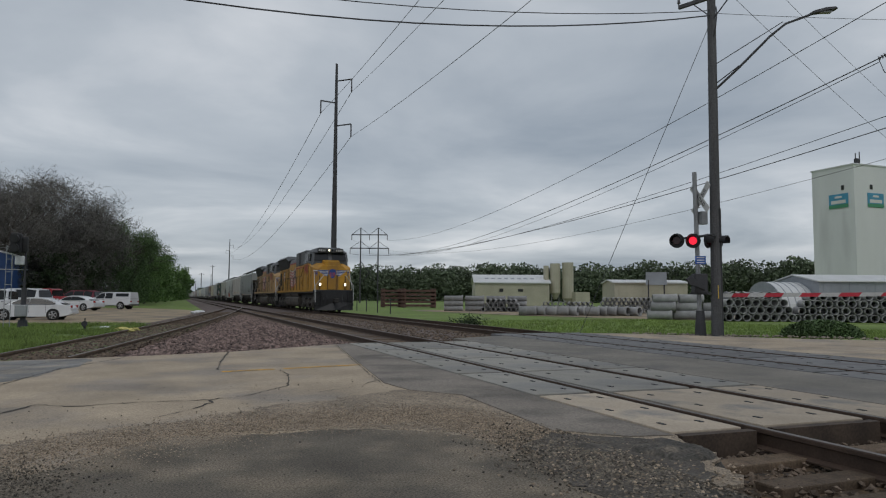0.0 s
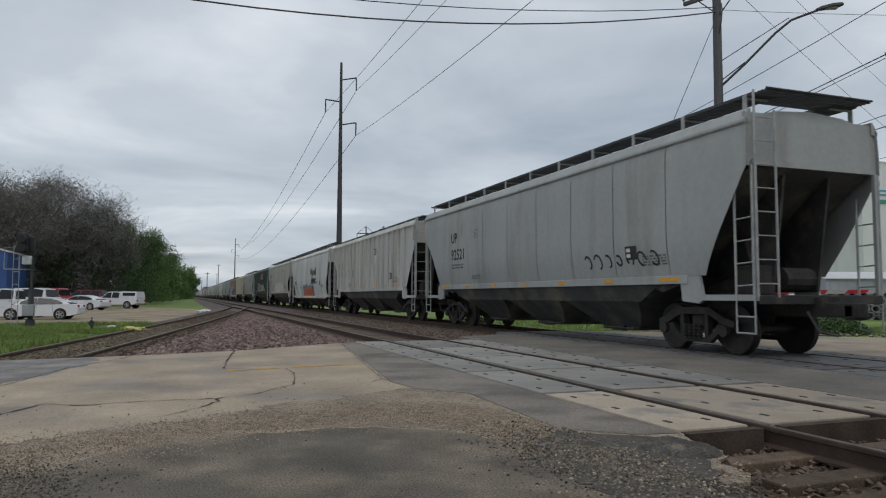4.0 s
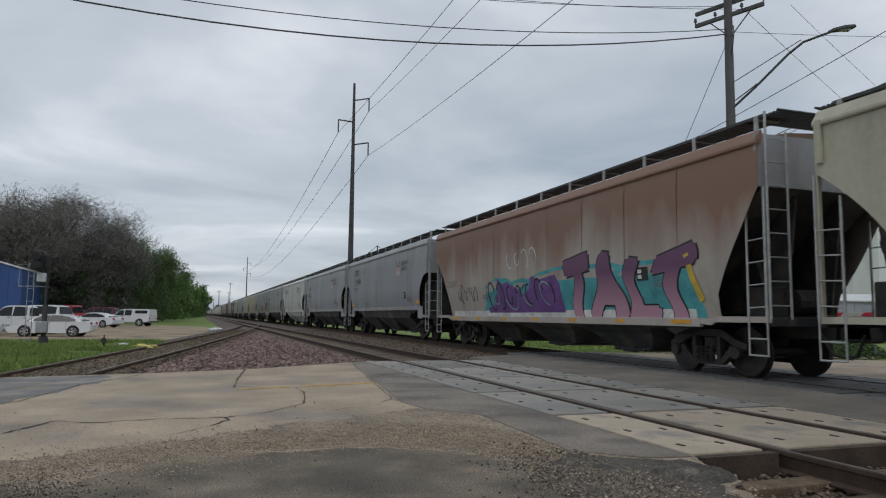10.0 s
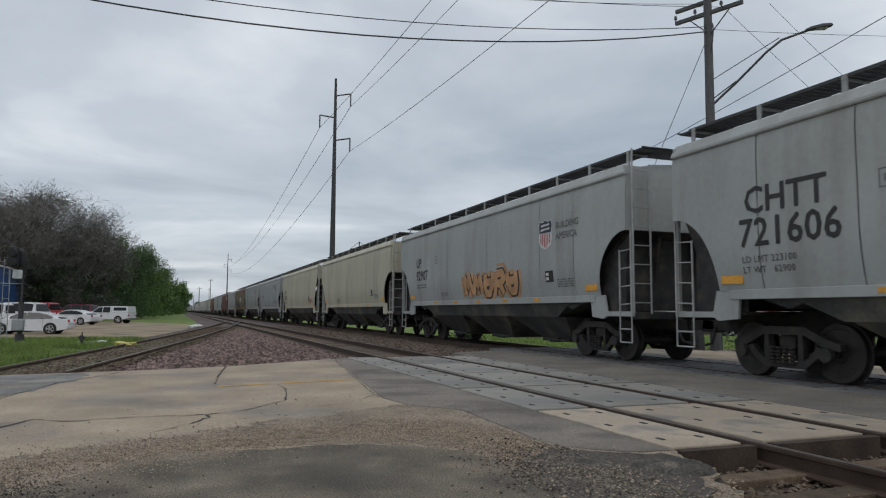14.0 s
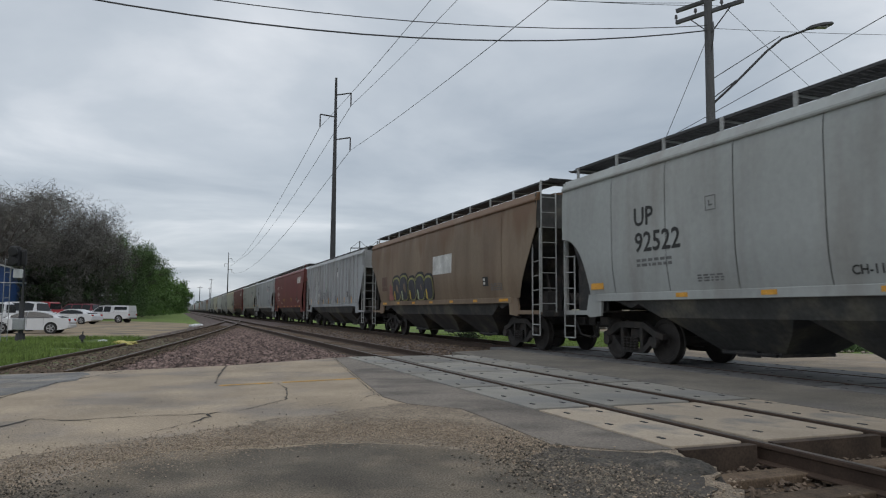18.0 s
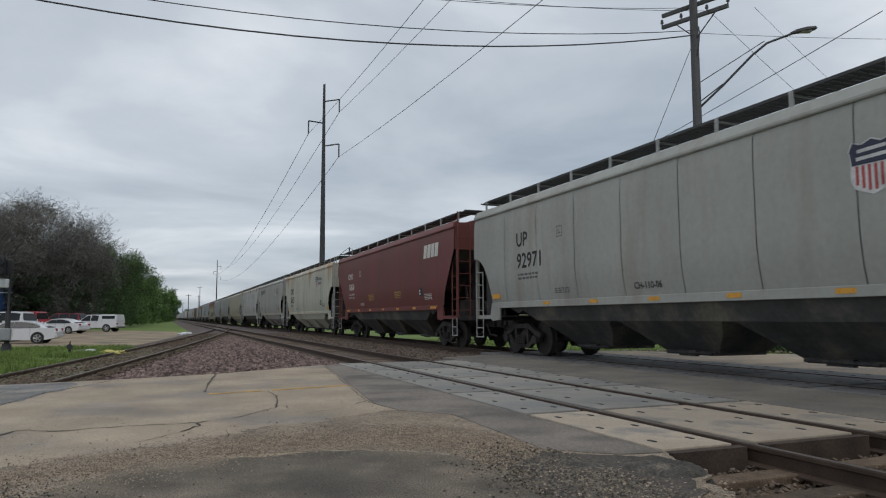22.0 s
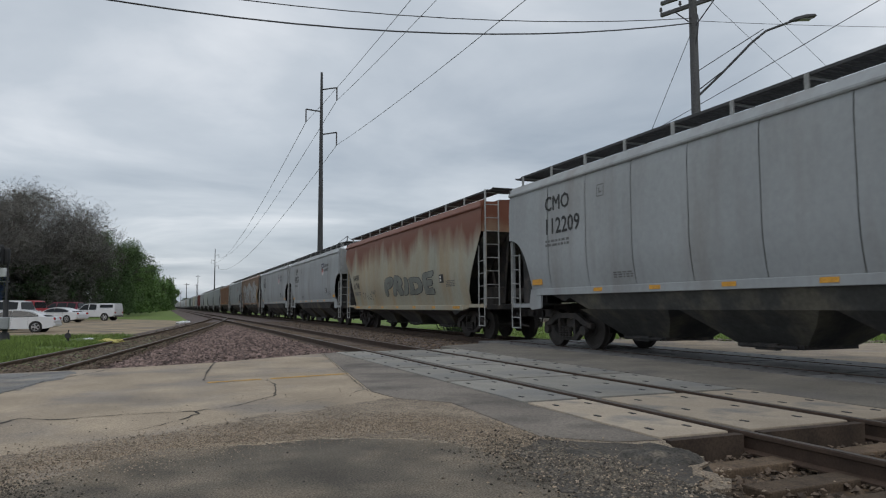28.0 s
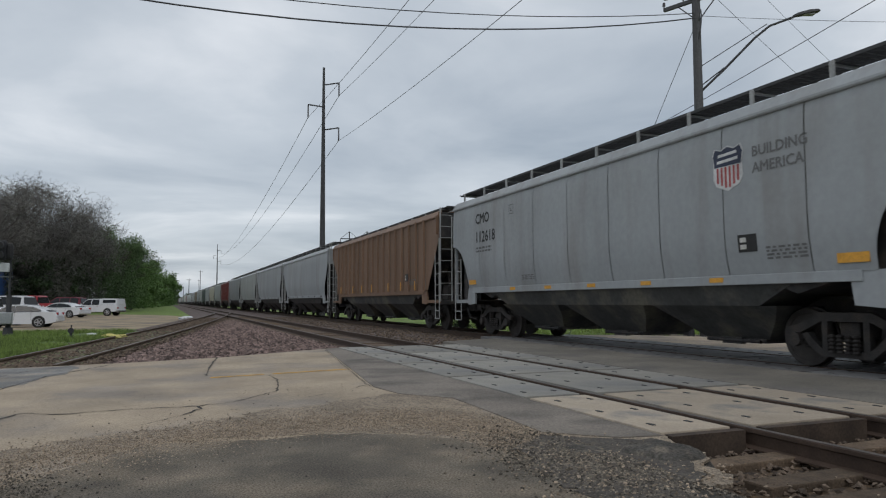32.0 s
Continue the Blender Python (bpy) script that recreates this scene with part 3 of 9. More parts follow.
def blades(name, label, spots, height, material, z, seed, per=5):
    rng = np.random.default_rng(seed)
    P = np.repeat(spots(rng), per, axis=0)
    n = len(P)
    P = P + rng.normal(0, 0.05, P.shape)
    a = rng.uniform(0, 6.28, n)
    h = rng.uniform(height * 0.5, height * 1.3, n)
    w = h * 0.07 + 0.004
    lean = rng.normal(0, 0.35, (n, 2)) * h[:, None]
    V = np.zeros((n, 3, 3))
    V[:, 0, 0], V[:, 0, 1] = P[:, 0] - np.cos(a) * w, P[:, 1] - np.sin(a) * w
    V[:, 1, 0], V[:, 1, 1] = P[:, 0] + np.cos(a) * w, P[:, 1] + np.sin(a) * w
    V[:, 2, 0], V[:, 2, 1], V[:, 2, 2] = P[:, 0] + lean[:, 0], P[:, 1] + lean[:, 1], h
    V[:, :, 2] += z
    me = bpy.data.meshes.new(name)
    me.from_pydata(V.reshape(-1, 3).tolist(), [], np.arange(3 * n).reshape(-1, 3).tolist())
    return tagged(part(name, me, material), label, "grass", kind="stuff")


M_BLADE = mat("grass_blade", (0.155, 0.225, 0.05), 0.8, scale=0.6, vary=0.3, island=0.4)


def verge(rng):
    y = 15.0 + 17 * rng.random(11000) ** 0.9
    x = -1.8 + 0.165 * (y - 14.57) - 0.0006 * (y - 14.57) ** 2 - 1.7 - 9 * rng.random(11000) ** 1.3
    m = np.array([noise.noise((a * 0.5, b * 0.35, 3)) for a, b in zip(x, y)]) + np.clip((-2.0 - x) * 0.12, -0.3, 0.4)
    return np.stack([x, y], 1)[m > -0.12]


blades("grass_verge", "tufts of green grass beside the siding", verge, 0.13, M_BLADE, -0.07, 11)
blades("grass_verge", "green grass between the road and the pipe yard", lambda r: np.stack([13.6 + 18 * r.random(9000), 19.5 + 22 * r.random(9000) ** 1.5], 1), 0.12, M_BLADE, -0.34, 12, 4)

# ---- covered hopper cars ----
MOVERS = []
SPEED = 22.55         # metres a second, all along
WHEEL_R = 0.483
HALF = 8.87           # half the length of the car body
SILL, EAVE = 1.40, 4.28


def car_paint(name, base, dirt=(0.16, 0.14, 0.12), dirt_at=0.68, rust=None, rust_low=2.2, rust_high=4.2, rough=0.55, mottled=0.10, soft=0.11):
    """Weathered car paint: vertical streaks of dirt, and for rusty cars rust spreading down from the roof edge."""
    m = mat(name, base, rough, 0.0, scale=0.55, vary=mottled, fine=9, fine_vary=0.05, second=dirt, second_at=dirt_at, second_soft=0.2, second_scale=1.1, streak=7, spec=0.35)
    if rust is None:
        return m
    nt = m.node_tree
    nodes, links = nt.nodes, nt.links
    bsdf = nodes["Principled BSDF"]
    old = bsdf.inputs["Base Color"].links[0].from_socket
    co = next(n for n in nodes if n.type == "TEX_COORD")
    sep = nodes.new("ShaderNodeSeparateXYZ")
    links.new(co.outputs["Object"], sep.inputs[0])
    nz = nodes.new("ShaderNodeTexNoise")
    nz.inputs["Scale"].default_value, nz.inputs["Detail"].default_value = 0.9, 8
    mp = nodes.new("ShaderNodeMapping")
    mp.inputs["Scale"].default_value = (1, 1.2, 0.35)
    links.new(co.outputs["Object"], mp.inputs[0])
    links.new(mp.outputs[0], nz.inputs["Vector"])
    hi = nodes.new("ShaderNodeMapRange")
    hi.inputs["From Min"].default_value, hi.inputs["From Max"].default_value = rust_low, rust_high
    hi.inputs["To Min"].default_value, hi.inputs["To Max"].default_value = -0.35, 0.35
    links.new(sep.outputs[2], hi.inputs["Value"])
    add = nodes.new("ShaderNodeMath")
    links.new(hi.outputs[0], add.inputs[0])
    links.new(nz.outputs["Fac"], add.inputs[1])
    mr = nodes.new("ShaderNodeMapRange")
    mr.inputs["From Min"].default_value, mr.inputs["From Max"].default_value = 0.51 - soft, 0.51 + soft
    links.new(add.outputs[0], mr.inputs["Value"])
    mx = nodes.new("ShaderNodeMixRGB")
    mx.inputs[2].default_value = (*rust, 1)
    links.new(mr.outputs[0], mx.inputs[0])
    links.new(old, mx.inputs[1])
    links.new(mx.outputs[0], bsdf.inputs["Base Color"])
    return m


P_GREY = car_paint("hopper_grey", (0.325, 0.344, 0.356))
P_GREYB = car_paint("hopper_mid_grey", (0.288, 0.301, 0.314))
P_LIGHT = car_paint("hopper_light_grey", (0.345, 0.362, 0.355))
P_WHITE = car_paint("hopper_off_white", (0.545, 0.565, 0.535), dirt_at=0.66)
P_CREAM = car_paint("hopper_cream", (0.455, 0.435, 0.340))
P_PALEGREEN = car_paint("hopper_pale_cream", (0.465, 0.470, 0.390), rust=(0.36, 0.21, 0.10), rust_low=2.5, rust_high=6.5)
P_SAND = car_paint("hopper_olive_grey", (0.405, 0.412, 0.365), dirt=(0.24, 0.22, 0.16), dirt_at=0.6)
P_BEIGE = car_paint("hopper_beige", (0.345, 0.352, 0.325), dirt=(0.2, 0.16, 0.12))
P_TOPRUST = car_paint("hopper_grey_rusted_top", (0.461, 0.467, 0.448), rust=(0.24, 0.13, 0.07), rust_low=3.5, rust_high=5.3)
P_RED = car_paint("hopper_oxide_red", (0.172, 0.043, 0.040), dirt=(0.10, 0.045, 0.035), dirt_at=0.58)
P_GREEN = car_paint("hopper_dark_green", (0.027, 0.056, 0.052), dirt=(0.06, 0.065, 0.055), dirt_at=0.6)
P_RUST = car_paint("hopper_faded_rust", (0.39, 0.355, 0.315), dirt=(0.22, 0.15, 0.11), rust=(0.215, 0.125, 0.088), rust_low=1.8, rust_high=3.9, soft=0.22)
P_ORANGE = car_paint("hopper_orange_rust", (0.36, 0.355, 0.29), dirt=(0.33, 0.23, 0.12), dirt_at=0.56, rust=(0.17, 0.062, 0.036), rust_low=2.5, rust_high=4.3, soft=0.17)
P_TAN = car_paint("hopper_brown_tan", (0.25, 0.19, 0.13), mottled=0.22, dirt=(0.12, 0.075, 0.05), dirt_at=0.54, rust=(0.155, 0.09, 0.05), rust_low=2.6, rust_high=5.2)
P_BROWN = car_paint("hopper_rust_brown", (0.225, 0.138, 0.090), dirt=(0.13, 0.078, 0.05), dirt_at=0.56)
P_SILVER = car_paint("hopper_silver_grey", (0.375, 0.392, 0.405), dirt=(0.2, 0.19, 0.18), dirt_at=0.6)
P_CHALK = car_paint("hopper_chalk_white", (0.50, 0.505, 0.48), dirt=(0.22, 0.19, 0.14), dirt_at=0.62)
P_PALE = car_paint("hopper_pale_grey", (0.41, 0.42, 0.405), dirt=(0.24, 0.2, 0.15), dirt_at=0.64)
# seam tone: shading at the bowed panel joints, put into the colour
M_SEAM = mat("weld_seam_shade", (0.15, 0.15, 0.148), 0.8)
M_RIBSHADE = mat("rib_grime", (0.17, 0.16, 0.14), 0.8, scale=3, vary=0.3)
M_REFLECT = mat("amber_reflector_strip", (0.62, 0.30, 0.03), 0.4, scale=6, vary=0.15)
M_GALV = mat("car_galvanised", (0.33, 0.335, 0.33), 0.55, 0.3, scale=4, vary=0.2)
# dusty underside, its base darkened to include shade below the car body
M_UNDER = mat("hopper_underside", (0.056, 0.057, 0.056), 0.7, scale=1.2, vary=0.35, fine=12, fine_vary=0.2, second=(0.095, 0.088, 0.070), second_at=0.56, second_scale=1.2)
M_BLACKTXT = mat("black_stencil", (0.02, 0.02, 0.02), 0.6, scale=8, vary=0.2)
M_WHITETXT = mat("white_stencil", (0.62, 0.61, 0.57), 0.6, scale=8, vary=0.15)
M_GREYTXT = mat("grey_stencil", (0.13, 0.13, 0.13), 0.6, scale=8, vary=0.2)
M_YELLOWTXT = mat("yellow_stencil", (0.40, 0.27, 0.05), 0.6, scale=8, vary=0.2)
M_GRATE = mat("steel_grating", (0.06, 0.06, 0.062), 0.7, 0.3, scale=6, vary=0.2)


def side_x(z, ribbed=False):
    """Distance of the side sheet from the centre line at height z."""
    if ribbed:
        return 1.52
    f = min(max((z - 1.1) / 1.35, 0.0), 1.0)
    g = min(max((z - 3.7) / 0.6, 0.0), 1.0)
    return 1.42 + 0.195 * math.sin(f * math.pi / 2) - 0.05 * g * g


def end_cut(z, style, front=False):
    """How far the end of the side sheet is cut back at height z: a deep round notch ("A") or a long slant ("B")."""
    if style == "A":
        if z > 2.94:
            return 0.05
        f = min(max((z - 1.55) / 1.40, 0.0), 1.0)
        return 0.05 + 1.15 * math.sqrt(1 - f * f)
    if z > 3.44:
        return 0.03
    f = min((3.44 - z) / 1.9, 1.0)
    if front:
        return 0.03 + 1.2 * f
    return 0.03 + 1.58 * (1.75 * f - 0.75 * f * f)


def side_piece(y0, y1, ribbed, s, half, style, end0=False, end1=False, sill=SILL):
    """A piece of side sheet between y0 and y1 on side s (-1 near, 1 far), 12 mm thick."""
    bm = B()
    zs = sorted({round(v, 3) for v in (sill + 0.12, sill + 0.35, sill + 0.6, 1.95, 2.1, 2.25, 2.4, 2.55, 2.7, 2.82, 2.9, 2.93, 2.945, 3.1, 3.25, 3.4, 3.435, 3.445, 3.7, 3.9, 4.1, EAVE) if v >= sill + 0.12})
    rows = []
    for z in zs:
        a = -half + end_cut(z, style, True) if end0 else y0
        b = half - end_cut(z, style) if end1 else y1
        if end0:
            a = min(a, y1 - 0.02)
        if end1:
            b = max(b, y0 + 0.02)
        rows.append(((a, z), (b, z)))
    for off in (0.0, -0.012):
        grid = [[bm.verts.new((s * (side_x(z, ribbed) + off), y, z)) for y, z in row] for row in rows]
        for r, q in zip(grid, grid[1:]):
            bm.faces.new((r[0], r[1], q[1], q[0]) if (s < 0) == (off != 0.0) else (r[0], q[0], q[1], r[1]))
    return bm


def spun(ob, radius, step_back=1):
    """Key a wheelset turning about its axle at the train's pace, row by row."""
    a = math.degrees(SPEED / radius / FPS)
    x, y, z = ob.location
    walk(ob, [(i / FPS, pose(x, y, z, (i * a) % 360.0)) for i in range(frame(32.0))])


def build_truck(parent_name="truck"):
    """Four-wheel freight truck about its own centre; wheels, side frames, springs and bearings are parts of it."""
    bm = B()
    box(bm, (0, 0, 0.62), (1.9, 0.34, 0.26), bevel=0.03)
    root = part(parent_name, bm, M_TRUCK)
    for s in (-1, 1):
        bm = B()
        x = s * 0.99
        top = [(-1.12, 0.52), (-1.12, 0.64), (-0.86, 0.70), (-0.45, 0.90), (0.45, 0.90), (0.86, 0.70), (1.12, 0.64), (1.12, 0.52), (0.84, 0.56), (0.42, 0.76), (-0.42, 0.76), (-0.84, 0.56)]
        low = [(-0.80, 0.54), (-0.70, 0.40), (-0.44, 0.20), (0.44, 0.20), (0.70, 0.40), (0.80, 0.54), (0.68, 0.58), (0.56, 0.44), (0.38, 0.30), (-0.38, 0.30), (-0.56, 0.44), (-0.68, 0.58)]
        for out in (top, low):
            prism(bm, out, "x", x - 0.06, x + 0.06)
        for y in (-0.36, 0.36):
            box(bm, (x, y, 0.53), (0.12, 0.10, 0.50))
        part("side_frame", bm, M_TRUCK, root)
        for j in range(4):
            bm = B()
            y = -0.21 + 0.14 * j
            loft(bm, [[(x + s * 0.08 + r * math.cos(a * math.pi / 4), y + r * math.sin(a * math.pi / 4), 0.28 + 0.031 * k) for a in range(8)] for k, r in enumerate((0.066, 0.04) * 5)])
            part("coil_spring", bm, M_WHEEL, root)
        for a in (-0.89, 0.89):
            bm = B()
            rod(bm, (x - 0.05, a, 0.457), (x + s * 0.14, a, 0.457), 0.12, n=10)
            part("bearing", bm, M_TRUCK, root)
    for a in (-0.89, 0.89):
        bm = B()
        rings = []
        for x, r in ((-0.90, 0.085), (-0.84, 0.085), (-0.84, 0.16), (-0.815, 0.17), (-0.80, 0.39), (-0.81, 0.40), (-0.81, 0.47), (-0.80, WHEEL_R), (-0.70, WHEEL_R), (-0.69, 0.51), (-0.66, 0.51), (-0.66, 0.10),
                     (0.66, 0.10), (0.66, 0.51), (0.69, 0.51), (0.70, WHEEL_R), (0.80, WHEEL_R), (0.81, 0.47), (0.81, 0.40), (0.80, 0.39), (0.815, 0.17), (0.84, 0.16), (0.84, 0.085), (0.90, 0.085)):
            rings.append([(x, r * math.cos(2 * math.pi * i / 30), r * math.sin(2 * math.pi * i / 30)) for i in range(30)])
        loft(bm, rings)
        wheels = part("wheelset", bm, M_WHEEL, root)
        wheels.location = (0, a, WHEEL_R)
    return root


def ladder(bm_rails, bm_rungs, base, across, z0, z1, w=0.42, r=0.02):
    base, across = Vector(base), Vector(across)
    for k in (0, 1):
        p = base + across * (w * k)
        rod(bm_rails, p + Vector((0, 0, z0)), p + Vector((0, 0, z1)), r, n=6)
    n = int((z1 - z0) / 0.42)
    for i in range(n + 1):
        z = z0 + 0.05 + i * (z1 - z0 - 0.1) / n
        rod(bm_rungs, base + Vector((0, 0, z)), base + across * w + Vector((0, 0, z)), 0.013, n=5)


TRUCK = build_truck()
for w in [o for o in TRUCK.children if o.name.split(".")[0] == "wheelset"]:
    spun(w, WHEEL_R)


def build_hopper(ribbed, paint, half, style, sill=SILL, name="hopper_car"):
    """Covered hopper car about the middle of its body; half: half the body length; style: how the side sheets end."""
    root = thing(name, "covered hopper car", "hopper car")
    # near side in panels, far side as one sheet
    n = 9
    edges = [-half + 0.1 + 2.15] + [-half + 2.25 + (2 * half - 4.5) * i / (n - 2) for i in range(1, n - 1)]
    edges = [-half] + edges + [half]
    for i, (a, b) in enumerate(zip(edges, edges[1:])):
        part("side_panel", side_piece(a + 0.013, b - 0.013, ribbed, -1, half, style, i == 0, i == len(edges) - 2, sill), paint, root, smooth=not ribbed)
    far = side_piece(-half, half, ribbed, 1, half, style, True, True, sill)
    part("far_side_sheet", far, paint, root, smooth=not ribbed)
    for y in edges[1:-1]:
        bm = B()
        for z0, z1 in ((sill + 0.12, 1.7), (1.7, 2.0), (2.0, 2.5), (2.5, 3.7), (3.7, 4.26)):
            a, b = side_x(z0, ribbed) - 0.014, side_x(z1, ribbed) - 0.014
            bm.faces.new([bm.verts.new(p) for p in ((-a, y - 0.05, z0), (-a, y + 0.05, z0), (-b, y + 0.05, z1), (-b, y - 0.05, z1))])
        part("weld_seam", bm, M_SEAM, root)
    if ribbed:
        for i in range(17):
            y = -half + 1.55 + i * (2 * half - 3.1) / 16
            bm = B()
            prism(bm, [(-1.515, y - 0.06), (-1.615, y - 0.04), (-1.615, y + 0.04), (-1.515, y + 0.06)], "z", sill + 0.12, EAVE - 0.02)
            part("side_rib", bm, paint, root)
        # dark strip behind each rib, painting the shade that sets it off
        bm = B()
        for i in range(17):
            y = -half + 1.55 + i * (2 * half - 3.1) / 16
            bm.faces.new([bm.verts.new(p) for p in ((-1.524, y - 0.10, sill + 0.13), (-1.524, y + 0.10, sill + 0.13), (-1.524, y + 0.085, EAVE - 0.05), (-1.524, y - 0.085, EAVE - 0.05))])
        part("rib_grime", bm, M_RIBSHADE, root, "grime along the ribs")
        for y in (-half + 0.16, half - 0.16):
            bm = B()
            box(bm, (-1.56, y, 3.93), (0.06, 0.10, 0.7))
            part("side_rib", bm, paint, root)
    # sills, eave rails, roof
    for s in (-1, 1):
        bm = B()
        box(bm, (s * 1.475, 0, sill + 0.05), (0.10, 2 * half - (2.9 if style == "A" else 3.5), 0.17), bevel=0.012)
        part("side_sill", bm, paint, root)
        bm = B()
        x = s * side_x(EAVE, ribbed)
        prism(bm, [(x - s * 0.09, EAVE - 0.06), (x - s * 0.11, EAVE + 0.17), (x - s * 0.07, EAVE + 0.18), (x + s * 0.055, EAVE - 0.02), (x + s * 0.06, EAVE - 0.06), (x + s * 0.045, EAVE - 0.09)], "y", -half + 0.05, half - 0.05)
        part("roof_rail", bm, paint, root)
    bm = B()
    prism(bm, [(-1.5, EAVE + 0.05), (-0.8, EAVE + 0.2), (0, EAVE + 0.26), (0.8, EAVE + 0.2), (1.5, EAVE + 0.05), (0, EAVE - 0.02)], "y", -half + 0.12, half - 0.12)
    part("roof", bm, paint, root)
    bm = B()
    for i in range(5):
        a = -half + 1.3 + i * 3.1
        box(bm, (0, a + 1.4, EAVE + 0.33), (0.66, 2.8, 0.16), bevel=0.04)
    part("hatch_covers", bm, M_GALV, root)
    # running boards of grating on brackets along both sides of the hatches
    ztop = EAVE + (0.30 if ribbed else 0.50)
    for s in (-1, 1):
        bm = B()
        x0, x1 = s * 0.72, s * 1.28
        for x in (x0, (x0 + x1) / 2, x1):
            box(bm, (x, 0, ztop), (0.02, 2 * half - 0.4, 0.055))
        k = 118
        for i in range(k):
            y = -half + 0.25 + i * (2 * half - 0.5) / (k - 1)
            box(bm, ((x0 + x1) / 2, y, ztop - 0.005), (0.56, 0.10, 0.05))
        part("running_board", bm, M_GRATE, root, "dark steel grating walkway")
        for i in range(11):
            y = -half + 0.35 + i * (2 * half - 0.7) / 10
            bm = B()
            box(bm, (s * 1.30, y, (EAVE + 0.10 + ztop) / 2), (0.03, 0.09, ztop - EAVE - 0.08))
            box(bm, (s * 1.05, y, ztop - 0.05), (0.55, 0.06, 0.03))
            part("board_bracket", bm, M_GALV, root)
    zc = 2.95 if style == "A" else 3.44          # lower edge of the upper end sheet
    for e in (-1, 1):
        bm = B()
        for i in range(9):
            box(bm, (0, e * (half + 0.10 - 0.09 * i), ztop), (2.5, 0.05, 0.04))
        rod(bm, (-1.28, e * (half + 0.14), ztop + 0.02), (1.28, e * (half + 0.14), ztop + 0.02), 0.02, n=6)
        part("end_walkway", bm, M_GRATE, root)
        # ends: upper end sheet, slope sheet dark with shade, posts, ladders, platform, coupler
        bm = B()
        box(bm, (0, e * (half - 0.10), (zc + EAVE + 0.12) / 2), (2 * side_x(3.5, ribbed) - 0.04, 0.04, EAVE + 0.12 - zc))
        part("end_sheet", bm, paint, root)
        bm = B()
        box(bm, (0, e * (half - 0.07), zc + 0.05), (2.9, 0.06, 0.10))
        part("end_stiffener", bm, paint, root)
        bm = B()
        a, b = half - 0.14, half - 3.1
        prism(bm, [(e * a, zc), (e * (a - 0.06), zc), (e * (b - 0.06), 1.25), (e * b, 1.25)], "x", -1.42, 1.42)
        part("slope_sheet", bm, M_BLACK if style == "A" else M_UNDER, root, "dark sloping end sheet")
        for s in (-1, 1):
            bm = B()
            box(bm, (s * 1.47, e * (half - 0.03), (1.14 + zc) / 2), (0.07, 0.07, zc - 1.14))
            part("corner_post", bm, paint, root)
            bm = B()
            prism(bm, [(e * (half - 0.55), 1.2), (e * (half - 0.22), zc - 0.1), (e * (half - 0.5), zc - 0.1), (e * (half - 1.9), 1.9), (e * (half - 2.3), 1.2)], "x", s * 0.55 - 0.03, s * 0.55 + 0.03)
            part("end_gusset", bm, M_BLACK, root)
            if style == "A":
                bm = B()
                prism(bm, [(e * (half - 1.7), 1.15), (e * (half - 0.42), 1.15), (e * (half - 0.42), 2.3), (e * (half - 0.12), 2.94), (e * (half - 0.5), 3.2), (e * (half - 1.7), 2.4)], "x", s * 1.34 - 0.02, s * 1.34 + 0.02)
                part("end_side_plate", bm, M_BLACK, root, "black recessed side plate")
            bm = B()
            far = Vector((s * 1.50, e * (half - 0.46), 0))
            near = Vector((s * 1.52, e * (half + 0.0), 0))
            up = Vector((0, 0, 1))
            rod(bm, near + up * 1.06, near + up * (zc - 0.02), 0.024, n=6)
            rod(bm, far + up * 1.06, far + up * (zc - 0.42), 0.024, n=6)
            for k in range(4):
                rod(bm, near + up * (1.32 + 0.40 * k), far + up * (1.30 + 0.40 * k), 0.014, n=5)
            part("side_ladder", bm, M_GALV, root)
            bm = B()
            for q in (near, far):
                rod(bm, q + up * 1.08, q + up * 0.46, 0.018, n=6)
            for z in (0.47, 0.76):
                rod(bm, near + up * z, far + up * z, 0.018, n=6)
            part("stirrup_step", bm, M_GALV, root)
        # plate added to black out the recess, which is only in shade
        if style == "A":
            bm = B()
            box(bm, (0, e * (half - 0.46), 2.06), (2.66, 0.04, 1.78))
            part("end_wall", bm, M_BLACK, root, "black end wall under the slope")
        bm = B()
        s = -1 if e < 0 else 1
        for x in (1.50, 1.04):
            rod(bm, (s * x, e * (half + 0.06), 1.10), (s * x, e * (half + 0.06), ztop - (0.02 if x > 1.2 else 0.35)), 0.024, n=6)
        for k in range(8):
            rod(bm, (s * 1.50, e * (half + 0.06), 1.34 + 0.42 * k), (s * 1.04, e * (half + 0.06), 1.34 + 0.42 * k), 0.014, n=5)
        part("end_ladder", bm, M_GALV, root)
        bm = B()
        box(bm, (0, e * (half - 0.02), 1.06), (2.95, 0.16, 0.16), bevel=0.015)
        box(bm, (0, e * (half - 0.85), 1.12), (2.8, 1.6, 0.05))
        part("end_platform", bm, M_BLACK, root)
        for s in (-1, 1):
            bm = B()
            k = 1.22 if style == "A" else 1.55
            prism(bm, [(e * (half + 0.05), 1.04), (e * (half + 0.05), 1.15), (e * (half - k + 0.22), 1.15), (e * (half - k + 0.12), sill + 0.13), (e * (half - k - 0.45), sill + 0.13), (e * (half - k - 0.38), 1.02), (e * (half - k + 0.1), 0.98), (e * (half - k + 0.2), 1.04)], "x", s * 1.47 - 0.03, s * 1.47 + 0.03)
            part("end_sill", bm, paint, root)
        bm = B()
        box(bm, (0, e * (half - 1.4), 0.93), (0.42, 3.2, 0.36))
        box(bm, (0, e * (half + 0.40), 0.88), (0.22, 0.82, 0.26), bevel=0.03)
        box(bm, (0.06, e * (half + 0.64), 0.86), (0.34, 0.24, 0.30), bevel=0.05)
